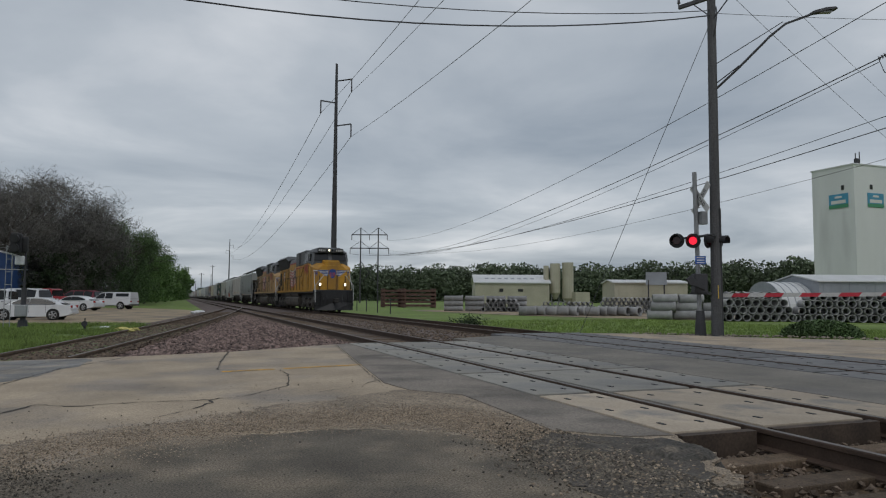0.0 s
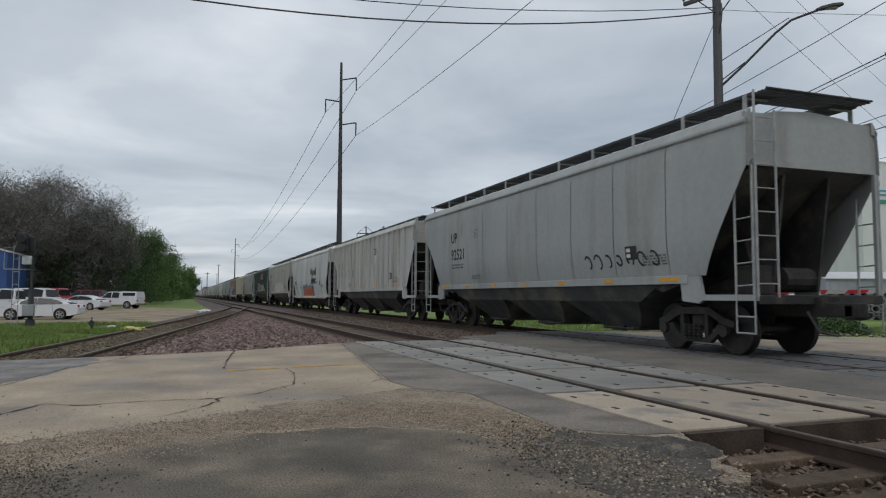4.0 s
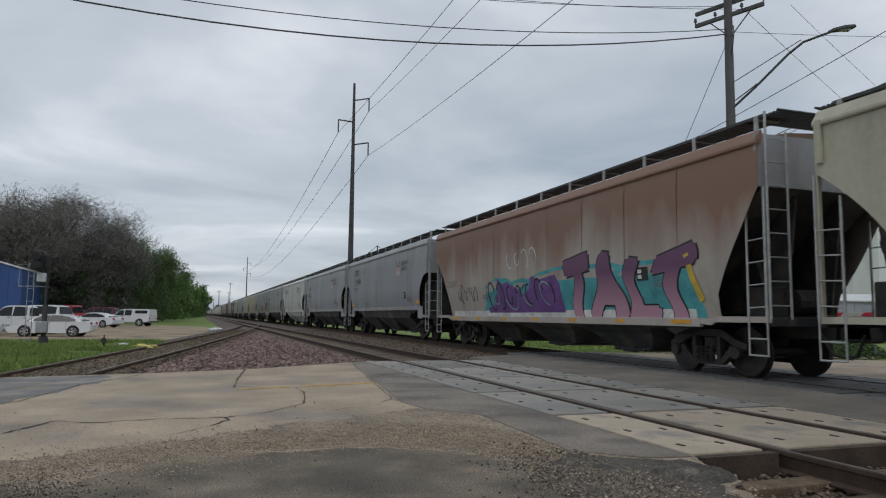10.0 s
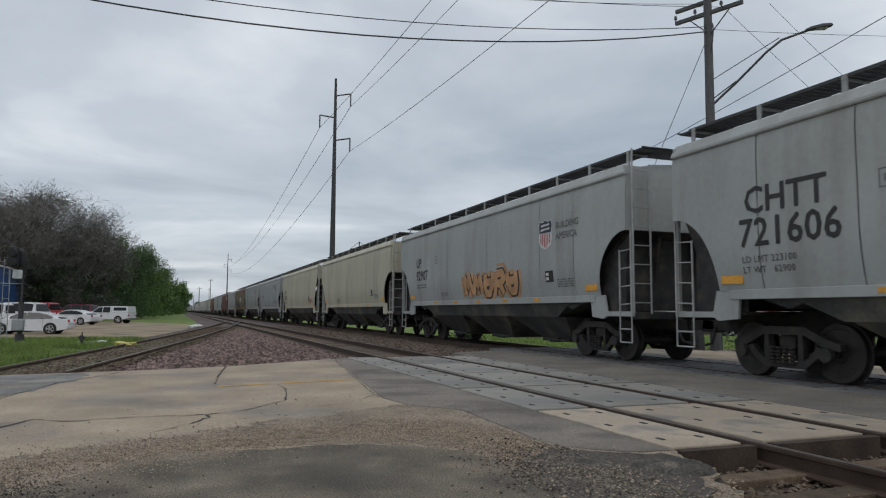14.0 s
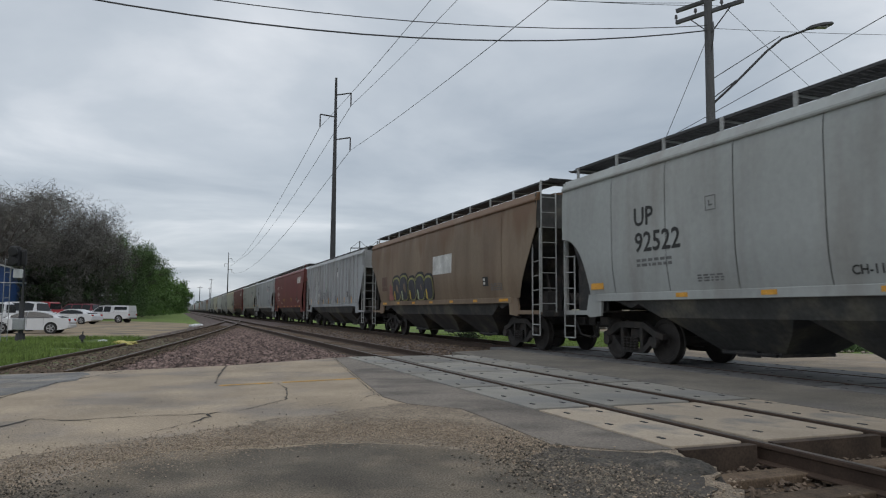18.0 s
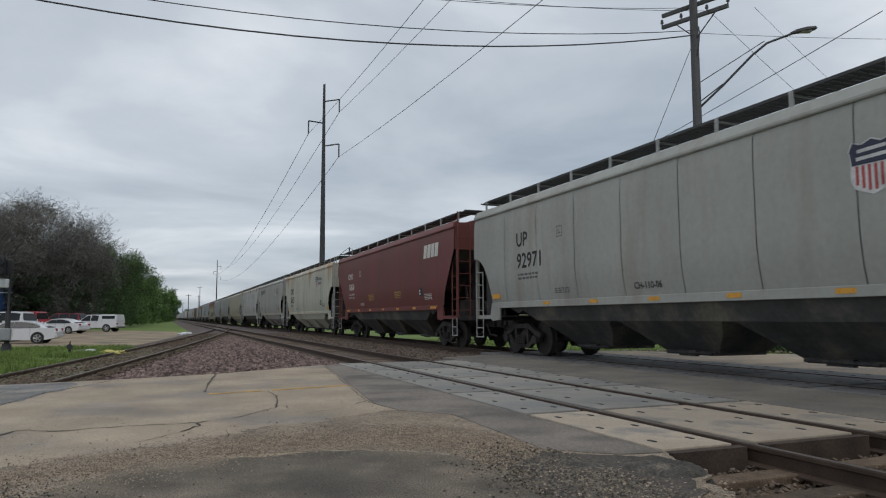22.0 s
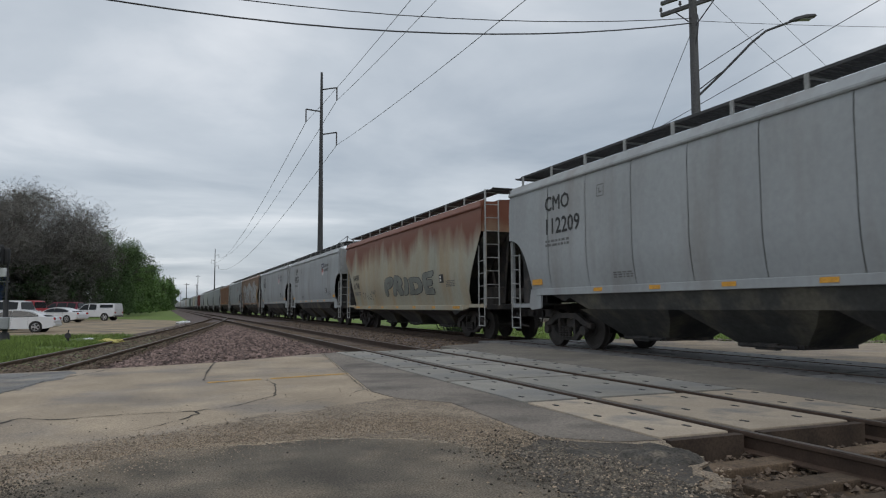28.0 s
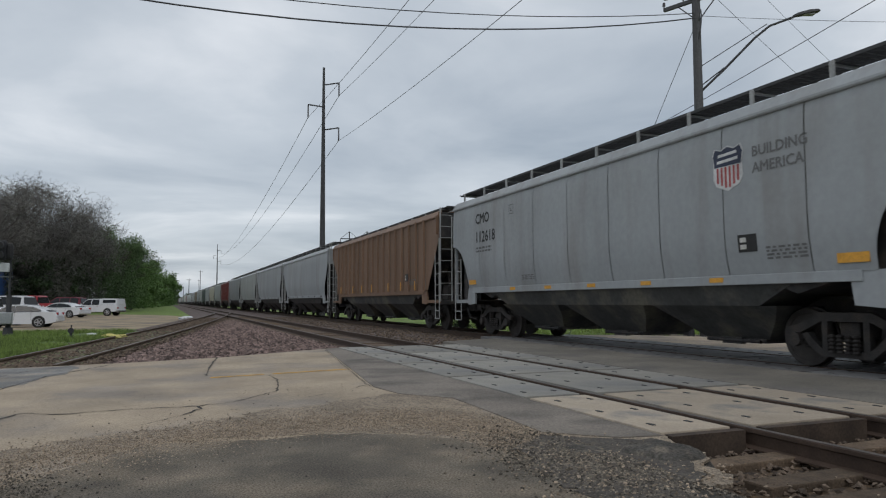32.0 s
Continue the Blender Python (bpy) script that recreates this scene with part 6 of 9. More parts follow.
block_letters(C[29], "PRIDE", 1.6, 1.60, 0.95, S_GRIME, S_BLACK, S_DARK, 2.25)
for i in (15, 16, 21):
    side_text("CH-110-06", C[i], 0.6, 1.68, 0.2, M_BLACKTXT, False, 0.004)
curls(C[26], 1.5, -3.4, 1.7, 2.05, 9, 0.03, 0.008, S_BLACK, "sprayed_tag", 18)
curls(C[0], -3.4, -6.4, 1.7, 2.15, 7, 0.05, 0.008, S_BLACK, "sprayed_tag", 19)

# ---- locomotives ----
M_LYELLOW = mat("locomotive_yellow", (0.47, 0.235, 0.015), 0.45, scale=1.0, vary=0.16, fine=10, fine_vary=0.08, second=(0.22, 0.115, 0.03), second_at=0.55, second_soft=0.14, second_scale=1.3, streak=5)
M_LFADED = mat("faded_locomotive_yellow", (0.37, 0.235, 0.105), 0.6, scale=1.0, vary=0.16, fine=10, fine_vary=0.06, second=(0.28, 0.18, 0.08), second_at=0.58, second_soft=0.14, second_scale=1.3, streak=5)
M_LGREY = mat("locomotive_grey", (0.085, 0.09, 0.095), 0.5, scale=1.2, vary=0.15)
M_LBLACK = mat("locomotive_black", (0.013, 0.013, 0.014), 0.6, scale=2, vary=0.3, fine=20, fine_vary=0.2)
M_LROOF = mat("locomotive_roof_grey", (0.065, 0.068, 0.072), 0.6, scale=1.2, vary=0.2)
M_LTRUCK = mat("dusty_locomotive_truck", (0.062, 0.056, 0.048), 0.8, scale=3, vary=0.35, fine=30, fine_vary=0.25, second=(0.03, 0.028, 0.026), second_at=0.56, second_scale=3)
M_WINGBLUE = mat("wing_blue", (0.02, 0.05, 0.22), 0.5)
M_LDARK = mat("radiator_black", (0.018, 0.018, 0.02), 0.7, scale=3, vary=0.3)
M_LRED = mat("locomotive_red", (0.32, 0.035, 0.03), 0.5, scale=4, vary=0.1)
M_LTANK = mat("dusty_fuel_tank", (0.075, 0.066, 0.052), 0.75, scale=1.0, vary=0.25, second=(0.05, 0.045, 0.04), second_at=0.55, second_scale=1.5, streak=0.3)
M_HEAD = glow("headlight_lens", (1.0, 0.88, 0.62), 3.0)
M_PALEMETAL = mat("handrail_paint", (0.45, 0.45, 0.44), 0.5, scale=5, vary=0.1)
M_FLAGW, M_FLAGR, M_FLAGB = spray("flag_white", (0.46, 0.42, 0.36)), spray("flag_red", (0.36, 0.07, 0.06)), spray("flag_blue", (0.045, 0.06, 0.09))


def tall(z):
    """Heights above the deck are drawn out to the true roof height."""
    return z if z < 1.68 else 1.68 + (z - 1.68) * 1.13


def flat_patch(bm, x, y0, y1, z0, z1, lift=0.0):
    bm.faces.new([bm.verts.new(p) for p in ((-(x + lift), y0, z0), (-(x + lift), y1, z0), (-(x + lift), y1, z1), (-(x + lift), y0, z1))])


def build_locomotive(paint, number, lead):
    root = thing("locomotive", "yellow and grey diesel locomotive " + ("leading the train, lamps lit" if lead else "with faded paint, second in the train"), "locomotive", "locomotives of the train")
    L, dk = 11.2, 1.68
    hw = 1.22                        # half width of the long hood
    # frame
    bm = B()
    box(bm, (0, 0.1, dk - 0.14), (3.0, 2 * L - 1.4, 0.24), bevel=0.02)
    box(bm, (0, 0, 1.25), (2.3, 2 * L - 2.4, 0.62))
    part("frame", bm, M_LBLACK, root)
    bm = B()
    for s in (-1, 1):
        box(bm, (s * 1.51, 0.1, dk - 0.05), (0.02, 2 * L - 1.6, 0.16))
    part("sill_stripe", bm, paint, root)
    # nose, cab, hood, radiator
    bm = B()
    loft(bm, [[(x, -10.15, z) for x, z in ((-1.12, dk), (1.12, dk), (1.12, 3.02), (0.74, 3.30), (-0.74, 3.30), (-1.12, 3.02))],
              [(x, -9.72, z) for x, z in ((-1.47, dk), (1.47, dk), (1.47, 3.18), (0.95, 3.44), (-0.95, 3.44), (-1.47, 3.18))],
              [(x, -8.5, z) for x, z in ((-1.5, dk), (1.5, dk), (1.5, 3.42), (1.0, 3.56), (-1.0, 3.56), (-1.5, 3.42))]])
    nose = part("nose", bm, paint, root)
    bm = B()
    loft(bm, [[(x, -10.12, z) for x, z in ((-0.62, 3.2), (0.62, 3.2), (0.55, 3.56), (-0.55, 3.56))],
              [(x, -9.3, z) for x, z in ((-0.70, 3.3), (0.70, 3.3), (0.62, 3.70), (-0.62, 3.70))]])
    part("nose_hatch", bm, paint, nose)
    bm = B()
    box(bm, (0.0, -10.16, 2.42), (0.62, 0.04, 1.40), bevel=0.01)
    part("nose_door", bm, paint, nose)
    for s in (-1, 1):
        bm = B()
        box(bm, (s * 0.36, -10.2, 2.2), (0.03, 0.05, 1.0))
        part("nose_grab_iron", bm, M_BLACK, nose)
        bm = B()
        box(bm, (s * 0.98, -10.18, 2.15), (0.05, 0.05, 0.95))
        part("nose_grab_iron", bm, M_BLACK, nose)
    bm = B()
    box(bm, (0, -7.2, 2.59), (3.0, 2.70, 1.84), bevel=0.03)
    cab = part("cab", bm, paint, root)
    bm = B()
    loft(bm, [[(x, -9.22, z) for x, z in ((-1.34, 3.36), (1.34, 3.36), (1.24, 3.66), (-1.24, 3.66))],
              [(x, -8.98, z) for x, z in ((-1.44, 3.38), (1.44, 3.38), (1.32, 4.24), (-1.32, 4.24))],
              [(x, -8.5, z) for x, z in ((-1.5, 3.50), (1.5, 3.50), (1.40, 4.28), (-1.40, 4.28))],
              [(x, -5.86, z) for x, z in ((-1.5, 3.50), (1.5, 3.50), (1.40, 4.28), (-1.40, 4.28))]])
    part("cab_top", bm, M_LGREY, cab)
    bm = B()
    loft(bm, [[(x, -9.25, z) for x, z in ((-1.10, 4.20), (1.10, 4.20), (0.72, 4.42), (-0.72, 4.42))],
              [(x, -8.85, z) for x, z in ((-1.40, 4.24), (1.40, 4.24), (0.80, 4.58), (-0.80, 4.58))],
              [(x, -5.80, z) for x, z in ((-1.46, 4.24), (1.46, 4.24), (0.85, 4.60), (-0.85, 4.60))]])
    part("cab_roof", bm, M_LROOF, cab)
    for s in (-1, 1):
        bm = B()
        loft(bm, [[(s * 0.16, -9.30, 3.66), (s * 1.22, -9.27, 3.66), (s * 1.18, -9.06, 4.18), (s * 0.16, -9.10, 4.18)],
                  [(s * 0.16, -9.18, 3.66), (s * 1.22, -9.15, 3.66), (s * 1.18, -8.94, 4.18), (s * 0.16, -8.98, 4.18)]])
        part("windshield", bm, M_GLASS, cab)
        bm = B()
        box(bm, (s * 1.425, -8.72, 3.88), (0.05, 0.36, 0.52), Matrix.Rotation(-s * 0.13, 3, "Y") @ Matrix.Rotation(-s * 0.14, 3, "Z"), 0.01)
        part("corner_window", bm, M_GLASS, cab)
        for y, w in ((-8.15, 0.44), (-7.35, 0.74), (-6.5, 0.50)):
            bm = B()
            box(bm, (s * 1.452, y, 3.90), (0.05, w, 0.58), Matrix.Rotation(-s * 0.13, 3, "Y"), 0.01)
            win = part("side_window", bm, M_GLASS, cab)
            for dz in (-0.32, 0.32):
                bm = B()
                box(bm, (s * (1.462 - dz * 0.13), y, 3.90 + dz), (0.06, w + 0.08, 0.045))
                part("window_frame", bm, M_STEEL, win)
            for dy in (-w / 2 - 0.02, w / 2 + 0.02):
                bm = B()
                box(bm, (s * 1.462, y + dy, 3.90), (0.055, 0.045, 0.62), Matrix.Rotation(-s * 0.13, 3, "Y"))
                part("window_frame", bm, M_STEEL, win)
        bm = B()
        box(bm, (s * 1.54, -7.82, 3.90), (0.10, 0.16, 0.52), Matrix.Rotation(s * 0.2, 3, "Z"), 0.02)
        part("wing_mirror", bm, M_STEEL, cab)
        bm = B()
        box(bm, (s * 0.66, -9.26, 4.36), (0.66, 0.20, 0.24), bevel=0.02)
        nb = part("number_board", bm, M_LDARK, cab)
        for k in range(4):
            bm = B()
            box(bm, (s * 0.66 - 0.21 + 0.14 * k, -9.365, 4.36), (0.09, 0.01, 0.13))
            part("board_figure", bm, M_PALEMETAL, nb)
    bm = B()
    box(bm, (0, -9.28, 4.37), (0.52, 0.20, 0.24), bevel=0.03)
    part("headlight_housing", bm, M_LGREY, cab)
    for x in (-0.13, 0.13):
        bm = B()
        rod(bm, (x, -9.36, 4.37), (x, -9.41, 4.37), 0.065, n=14)
        part("headlight", bm, M_HEAD if lead and x < 0 else M_GLASS, cab)
    for x in (-0.95, 0.95):
        bm = B()
        rod(bm, (x, -10.16, 2.02), (x, -10.30, 2.02), 0.13, n=14)
        h = part("ditch_light_housing", bm, M_LDARK, root)
        bm = B()
        rod(bm, (x, -10.30, 2.02), (x, -10.33, 2.02), 0.09, n=14)
        part("ditch_light", bm, M_HEAD if lead else M_GLASS, h)
    # wings on the nose: blue and white bars each side of a shield
    for s in (-1, 1):
        for k in range(4):
            a, b = 0.27 + 0.02 * k, 1.12 - 0.16 * k
            z = 2.98 - 0.10 * k
            for name, m, zz, h, lift in (("wing_ground", M_SHIELD_W, z + 0.015, 0.10, 0.02), ("wing_bar", M_WINGBLUE, z, 0.055, 0.026)):
                bm = B()
                bm.faces.new([bm.verts.new((s * u, -10.15 - lift, v)) for u, v in ((a, zz), (b, zz), (b - 0.05, zz - h), (a, zz - h))])
                part(name, bm, m, nose)
            bm = B()
            bm.faces.new([bm.verts.new((s * u, y, v)) for u, y, v in ((1.13, -10.17, z), (1.40 - 0.05 * k, -9.83 - 0.06 * k, z), (1.38 - 0.05 * k, -9.85 - 0.06 * k, z - 0.055), (1.13, -10.17, z - 0.055))])
            part("wing_bar", bm, M_WINGBLUE if k else M_SHIELD_W, nose)
    bm = B()
    bm.faces.new([bm.verts.new((u, -10.19, v)) for u, v in ((-0.24, 3.02), (0, 3.06), (0.24, 3.02), (0.26, 2.78), (0.15, 2.52), (0, 2.44), (-0.15, 2.52), (-0.26, 2.78))])
    ne = part("nose_emblem", bm, M_WINGBLUE, nose)
    for k in range(4):
        bm = B()
        u = -0.17 + 0.10 * k
        bm.faces.new([bm.verts.new((q, -10.195, v)) for q, v in ((u, 2.56), (u + 0.045, 2.56), (u + 0.045, 2.84), (u, 2.84))])
        part("emblem_bar", bm, M_SHIELD_R, ne)
    # electrical cabinet behind the cab: yellow below, grey above
    bm = B()
    box(bm, (0, -3.23, 2.59), (2 * hw + 0.16, 5.26, 1.84), bevel=0.03)
    part("lower_cabinet", bm, paint, root)
    bm = B()
    box(bm, (0, -3.23, 4.03), (2 * hw + 0.12, 5.26, 1.02), bevel=0.05)
    cabinet = part("upper_cabinet", bm, M_LGREY, root)
    for y, wd in ((-5.5, 0.4), (-2.75, 1.15)):
        bm = B()
        box(bm, (-hw - 0.062, y, 4.05), (0.03, wd, 0.82), bevel=0.008)
        part("air_intake", bm, M_LDARK, cabinet)
    for y in (-5.2, -4.0):
        bm = B()
        box(bm, (-hw - 0.09, y, 2.25), (0.05, 0.95, 0.55), bevel=0.01)
        d = part("louvre_door", bm, paint, root)
        bm = B()
        for k in range(3):
            for c in (-0.2, 0.18):
                box(bm, (-hw - 0.12, y + c, 2.16 + 0.09 * k), (0.012, 0.26, 0.035))
        part("louvres", bm, M_LDARK, d)
    bm = B()
    box(bm, (0, 1.9, 2.78), (2 * hw, 8.6, 2.2), bevel=0.06)
    hood = part("long_hood", bm, paint, root)
    bm = B()
    prism(bm, [(-hw - 0.02, 3.86), (hw + 0.02, 3.86), (hw - 0.1, 4.18), (-hw + 0.1, 4.18)], "y", -2.4, 6.2)
    part("hood_roof", bm, M_LGREY, root)
    bm = B()
    box(bm, (-hw - 0.012, 1.5, 3.83), (0.02, 4.2, 0.07))
    part("red_stripe", bm, M_LRED, root)
    for i in range(9):
        y = -2.0 + i * 0.95
        bm = B()
        box(bm, (-hw - 0.015, y, 2.65), (0.03, 0.86, 1.75), bevel=0.006)
        d = part("hood_door", bm, paint, hood)
        bm = B()
        box(bm, (-hw - 0.045, y + 0.36, 2.7), (0.03, 0.05, 0.14))
        box(bm, (-hw - 0.045, y + 0.36, 3.3), (0.03, 0.05, 0.10))
        part("door_latch", bm, M_BLACK, d)
    for y, r in ((0.4, 0.3), (2.6, 0.42), (4.2, 0.42)):
        bm = B()
        rod(bm, (0, y, 4.15), (0, y, 4.32), r + 0.12, r, 20)
        part("roof_fan", bm, M_LGREY, root)
    bm = B()
    rod(bm, (-0.3, -1.9, 4.2), (-0.3, -1.9, 4.36), 0.05)
    for k in range(3):
        rod(bm, (-0.3 - 0.16 * k, -2.1, 4.42), (-0.3 - 0.16 * k, -1.55, 4.42), 0.04, 0.09, 10)
    part("air_horn", bm, M_BLACK, root)
    bm = B()
    box(bm, (0, 8.25, 2.6), (2 * hw, 4.1, 1.86), bevel=0.05)
    part("rear_hood", bm, paint, root)
    bm = B()
    loft(bm, [[(x, 3.5, z) for x, z in ((-hw + 0.01, 3.6), (hw - 0.01, 3.6), (hw + 0.1, 4.18), (-hw - 0.1, 4.18))],
              [(x, 4.3, z) for x, z in ((-hw + 0.01, 3.5), (hw - 0.01, 3.5), (1.5, 4.40), (-1.5, 4.40))],
              [(x, 10.2, z) for x, z in ((-hw + 0.01, 3.5), (hw - 0.01, 3.5), (1.5, 4.40), (-1.5, 4.40))]])
    part("radiator_flare", bm, M_LDARK, root)
    bm = B()
    loft(bm, [[(x, y, z) for x, z in ((-w, a), (w, a), (w - 0.25, b), (-w + 0.25, b))] for y, w, a, b in ((3.4, 1.36, 4.14, 4.30), (4.3, 1.53, 4.36, 4.56), (10.3, 1.53, 4.38, 4.58))])
    part("radiator_roof", bm, M_LROOF, root)
    bm = B()
    box(bm, (-hw - 0.02, 9.2, 2.7), (0.03, 0.9, 1.1), bevel=0.01)
    part("rear_grille", bm, M_LDARK, root)
    for y in (-2.55, -1.55, 3.3, 4.25, 5.2, 7.4, 8.3):
        bm = B()
        box(bm, (-hw - 0.03, y, 2.62), (0.02, 0.05, 1.72))
        part("door_seam", bm, M_LDARK, hood)
    for y in (-5.75, -5.0, -2.9):
        bm = B()
        box(bm, (-hw - 0.085, y, 3.0), (0.03, 0.10, 1.3))
        part("cabinet_post", bm, M_LDARK, root)
    bm = B()
    box(bm, (-hw - 0.085, -3.3, 3.36), (0.02, 5.4, 0.08))
    part("red_stripe", bm, M_LRED, root)
    for y in (-8.4, -5.95):
        bm = B()
        box(bm, (-1.515, y, 2.52), (0.02, 0.05, 1.66))
        part("door_seam", bm, M_LDARK, cab)
    bm = B()
    box(bm, (-1.50, -9.2, 2.62), (0.03, 0.34, 0.05))
    part("grab_iron", bm, M_LDARK, nose)
    # flag on the hood, in waving stripes
    def wave(bm, y0, y1, z0, z1, lift):
        prev = None
        for k in range(11):
            f = k / 10
            y = y0 + (y1 - y0) * f
            d = 0.10 * math.sin(f * 7.5) - 0.12 * f
            cur = (bm.verts.new((-(hw + lift), y, z0 + d)), bm.verts.new((-(hw + lift), y, z1 + d)))
            if prev:
                bm.faces.new((prev[0], cur[0], cur[1], prev[1]))
            prev = cur
    bm = B()
    wave(bm, -1.3, 3.0, 2.1, 3.4, 0.036)
    flag = part("flag_ground", bm, M_FLAGW, root, "weathered waving flag painted on the hood")
    bm = B()
    for k in range(6):
        wave(bm, -1.3, 3.0, 2.1 + 0.215 * k, 2.205 + 0.215 * k, 0.040)
    part("flag_stripes", bm, M_FLAGR, flag)
    bm = B()
    wave(bm, -1.3, 0.4, 2.75, 3.42, 0.044)
    part("flag_canton", bm, M_FLAGB, flag)
    bm = B()
    for r in range(4):
        for c in range(6):
            y, z = -1.15 + 0.27 * c, 2.83 + 0.14 * r
            d = 0.10 * math.sin((y + 1.3) / 4.3 * 7.5) - 0.12 * (y + 1.3) / 4.3
            flat_patch(bm, hw, y - 0.035, y + 0.035, z + d - 0.035, z + d + 0.035, 0.048)
    part("flag_stars", bm, M_FLAGW, flag)
    emblem(root, 6.9, 2.95, 0.8, flat_x=hw + 0.01)

    def flat_text(body, y, z, size, material, x, bold=0.01):
        def place(tx, ty):
            return (-(x + 0.012), y - tx, tall(z + ty))
        lettered(body, size, bold, 1.0, place, "lettering", material, root)
    flat_text("BUILDING", 6.2, 3.0, 0.30, M_BLACKTXT, hw + 0.004)
    flat_text("AMERICA", 6.2, 2.66, 0.30, M_BLACKTXT, hw + 0.004)
    flat_text(number, -6.50, 2.86, 0.80, M_LRED, 1.505, 0.028)
    bm = B()
    box(bm, (-1.52, -7.25, 2.32), (0.04, 1.4, 0.60), bevel=0.01)
    part("battery_box_door", bm, paint, root)
    # handrails
    for s in (-1, 1):
        for i in range(10):
            y = -5.6 + i * 1.7
            bm = B()
            rod(bm, (s * 1.47, y, dk), (s * 1.47, y, dk + 1.0), 0.02, n=6)
            part("stanchion", bm, M_BLACK, root)
        bm = B()
        chain(bm, [(s * 1.47, -5.6, dk + 1.6), (s * 1.47, -4.6, dk + 1.0), (s * 1.47, 9.7, dk + 1.0)], 0.02)
        part("handrail", bm, M_BLACK, root)
        for e in (-1, 1):
            bm = B()
            y = e * 10.75
            chain(bm, [(s * 1.42, y - e * 0.15, 0.75), (s * 1.42, y - e * 0.15, dk + 0.2), (s * 1.35, y - e * 0.75, dk + 1.15)], 0.022)
            chain(bm, [(s * 1.42, y + e * 0.32, 0.75), (s * 1.42, y + e * 0.32, dk + 0.3), (s * 0.8, y + e * 0.3, dk + 0.95)], 0.022)
            part("step_handrail", bm, M_PALEMETAL, root)
            bm = B()
            for k in range(4):
                box(bm, (s * 1.25, y + e * 0.1, 0.55 + 0.32 * k), (0.46, 0.42, 0.04))
            box(bm, (s * 1.02, y + e * 0.1, 1.05), (0.04, 0.46, 1.1))
            part("steps", bm, M_LBLACK, root)
    # pilot, plough, couplers, tanks
    for e in (-1, 1):
        bm = B()
        box(bm, (0, e * 10.9, 1.05), (2.9, 0.10, 1.15), bevel=0.02)
        part("pilot", bm, M_LBLACK, root)
        bm = B()
        box(bm, (0, e * 11.25, 0.88), (0.24, 0.8, 0.28), bevel=0.03)
        box(bm, (0.05, e * 11.55, 0.88), (0.36, 0.28, 0.32), bevel=0.05)
        part("coupler", bm, M_TRUCK, root)
        bm = B()
        for x in (-0.9, -0.6, 0.6, 0.9):
            chain(bm, [(x, e * 10.98, 1.25), (x * 0.95, e * 11.15, 0.9), (x * 0.9, e * 11.12, 0.65)], 0.025)
        part("air_hoses", bm, M_LBLACK, root)
    bm = B()
    loft(bm, [[(-1.42, -10.95, 0.16), (0, -11.35, 0.16), (1.42, -10.95, 0.16), (1.42, -10.85, 0.16), (-1.42, -10.85, 0.16)],
              [(-1.42, -10.93, 0.75), (0, -11.0, 0.75), (1.42, -10.93, 0.75), (1.42, -10.85, 0.75), (-1.42, -10.85, 0.75)]])
    part("snow_plough", bm, M_LBLACK, root)
    bm = B()
    prism(bm, [(-1.46, 0.72), (-1.38, 0.46), (-1.1, 0.30), (1.1, 0.30), (1.38, 0.46), (1.46, 0.72), (1.46, 1.02), (1.3, 1.16), (-1.3, 1.16), (-1.46, 1.02)], "y", -3.2, 4.3)
    part("fuel_tank", bm, M_LTANK, root)
    for y0, y1 in ((-3.0, 0.9), (1.3, 4.1)):
        bm = B()
        rod(bm, (-1.27, y0, 1.37), (-1.27, y1, 1.37), 0.2, n=16)
        part("air_reservoir", bm, M_LTANK, root)
    # six-wheel trucks
    for e in (-1, 1):
        bm = B()
        c = e * 7.3
        box(bm, (0, c, 0.7), (1.9, 3.6, 0.3))
        truck = part("truck", bm, M_LTRUCK, root)
        for s in (-1, 1):
            bm = B()
            x = s * 1.2
            prism(bm, [(c - 2.91, 0.72), (c - 2.91, 1.06), (c - 1.46, 1.12), (c - 1.01, 0.95), (c + 1.01, 0.95), (c + 1.46, 1.12), (c + 2.91, 1.06), (c + 2.91, 0.72), (c + 2.58, 0.55), (c + 1.57, 0.5), (c + 1.23, 0.66), (c + 0.56, 0.66), (c + 0.34, 0.48), (c - 0.34, 0.48), (c - 0.56, 0.66), (c - 1.23, 0.66), (c - 1.57, 0.5), (c - 2.58, 0.55)], "x", x - 0.08, x + 0.08)
            part("side_frame", bm, M_LTRUCK, truck)
            for k in (-2.08, 0, 2.08):
                bm = B()
                box(bm, (x + s * 0.05, c + k, 0.53), (0.24, 0.46, 0.46), bevel=0.05)
                rod(bm, (x, c + k, 0.53), (x + s * 0.22, c + k, 0.53), 0.13, n=12)
                part("axle_box", bm, M_LTRUCK, truck)
                bm = B()
                rod(bm, (x, c + k + 0.36, 0.55), (x, c + k + 0.36, 0.85), 0.09, n=10)
                rod(bm, (x, c + k - 0.36, 0.55), (x, c + k - 0.36, 0.85), 0.09, n=10)
                part("coil_spring", bm, M_WHEEL, truck)
            bm = B()
            for k in (-0.95, 0.95):
                rod(bm, (x + s * 0.1, c + k, 0.95), (x + s * 0.1, c + k + 0.45, 0.95), 0.12, n=10)
            part("brake_cylinder", bm, M_LTRUCK, truck)
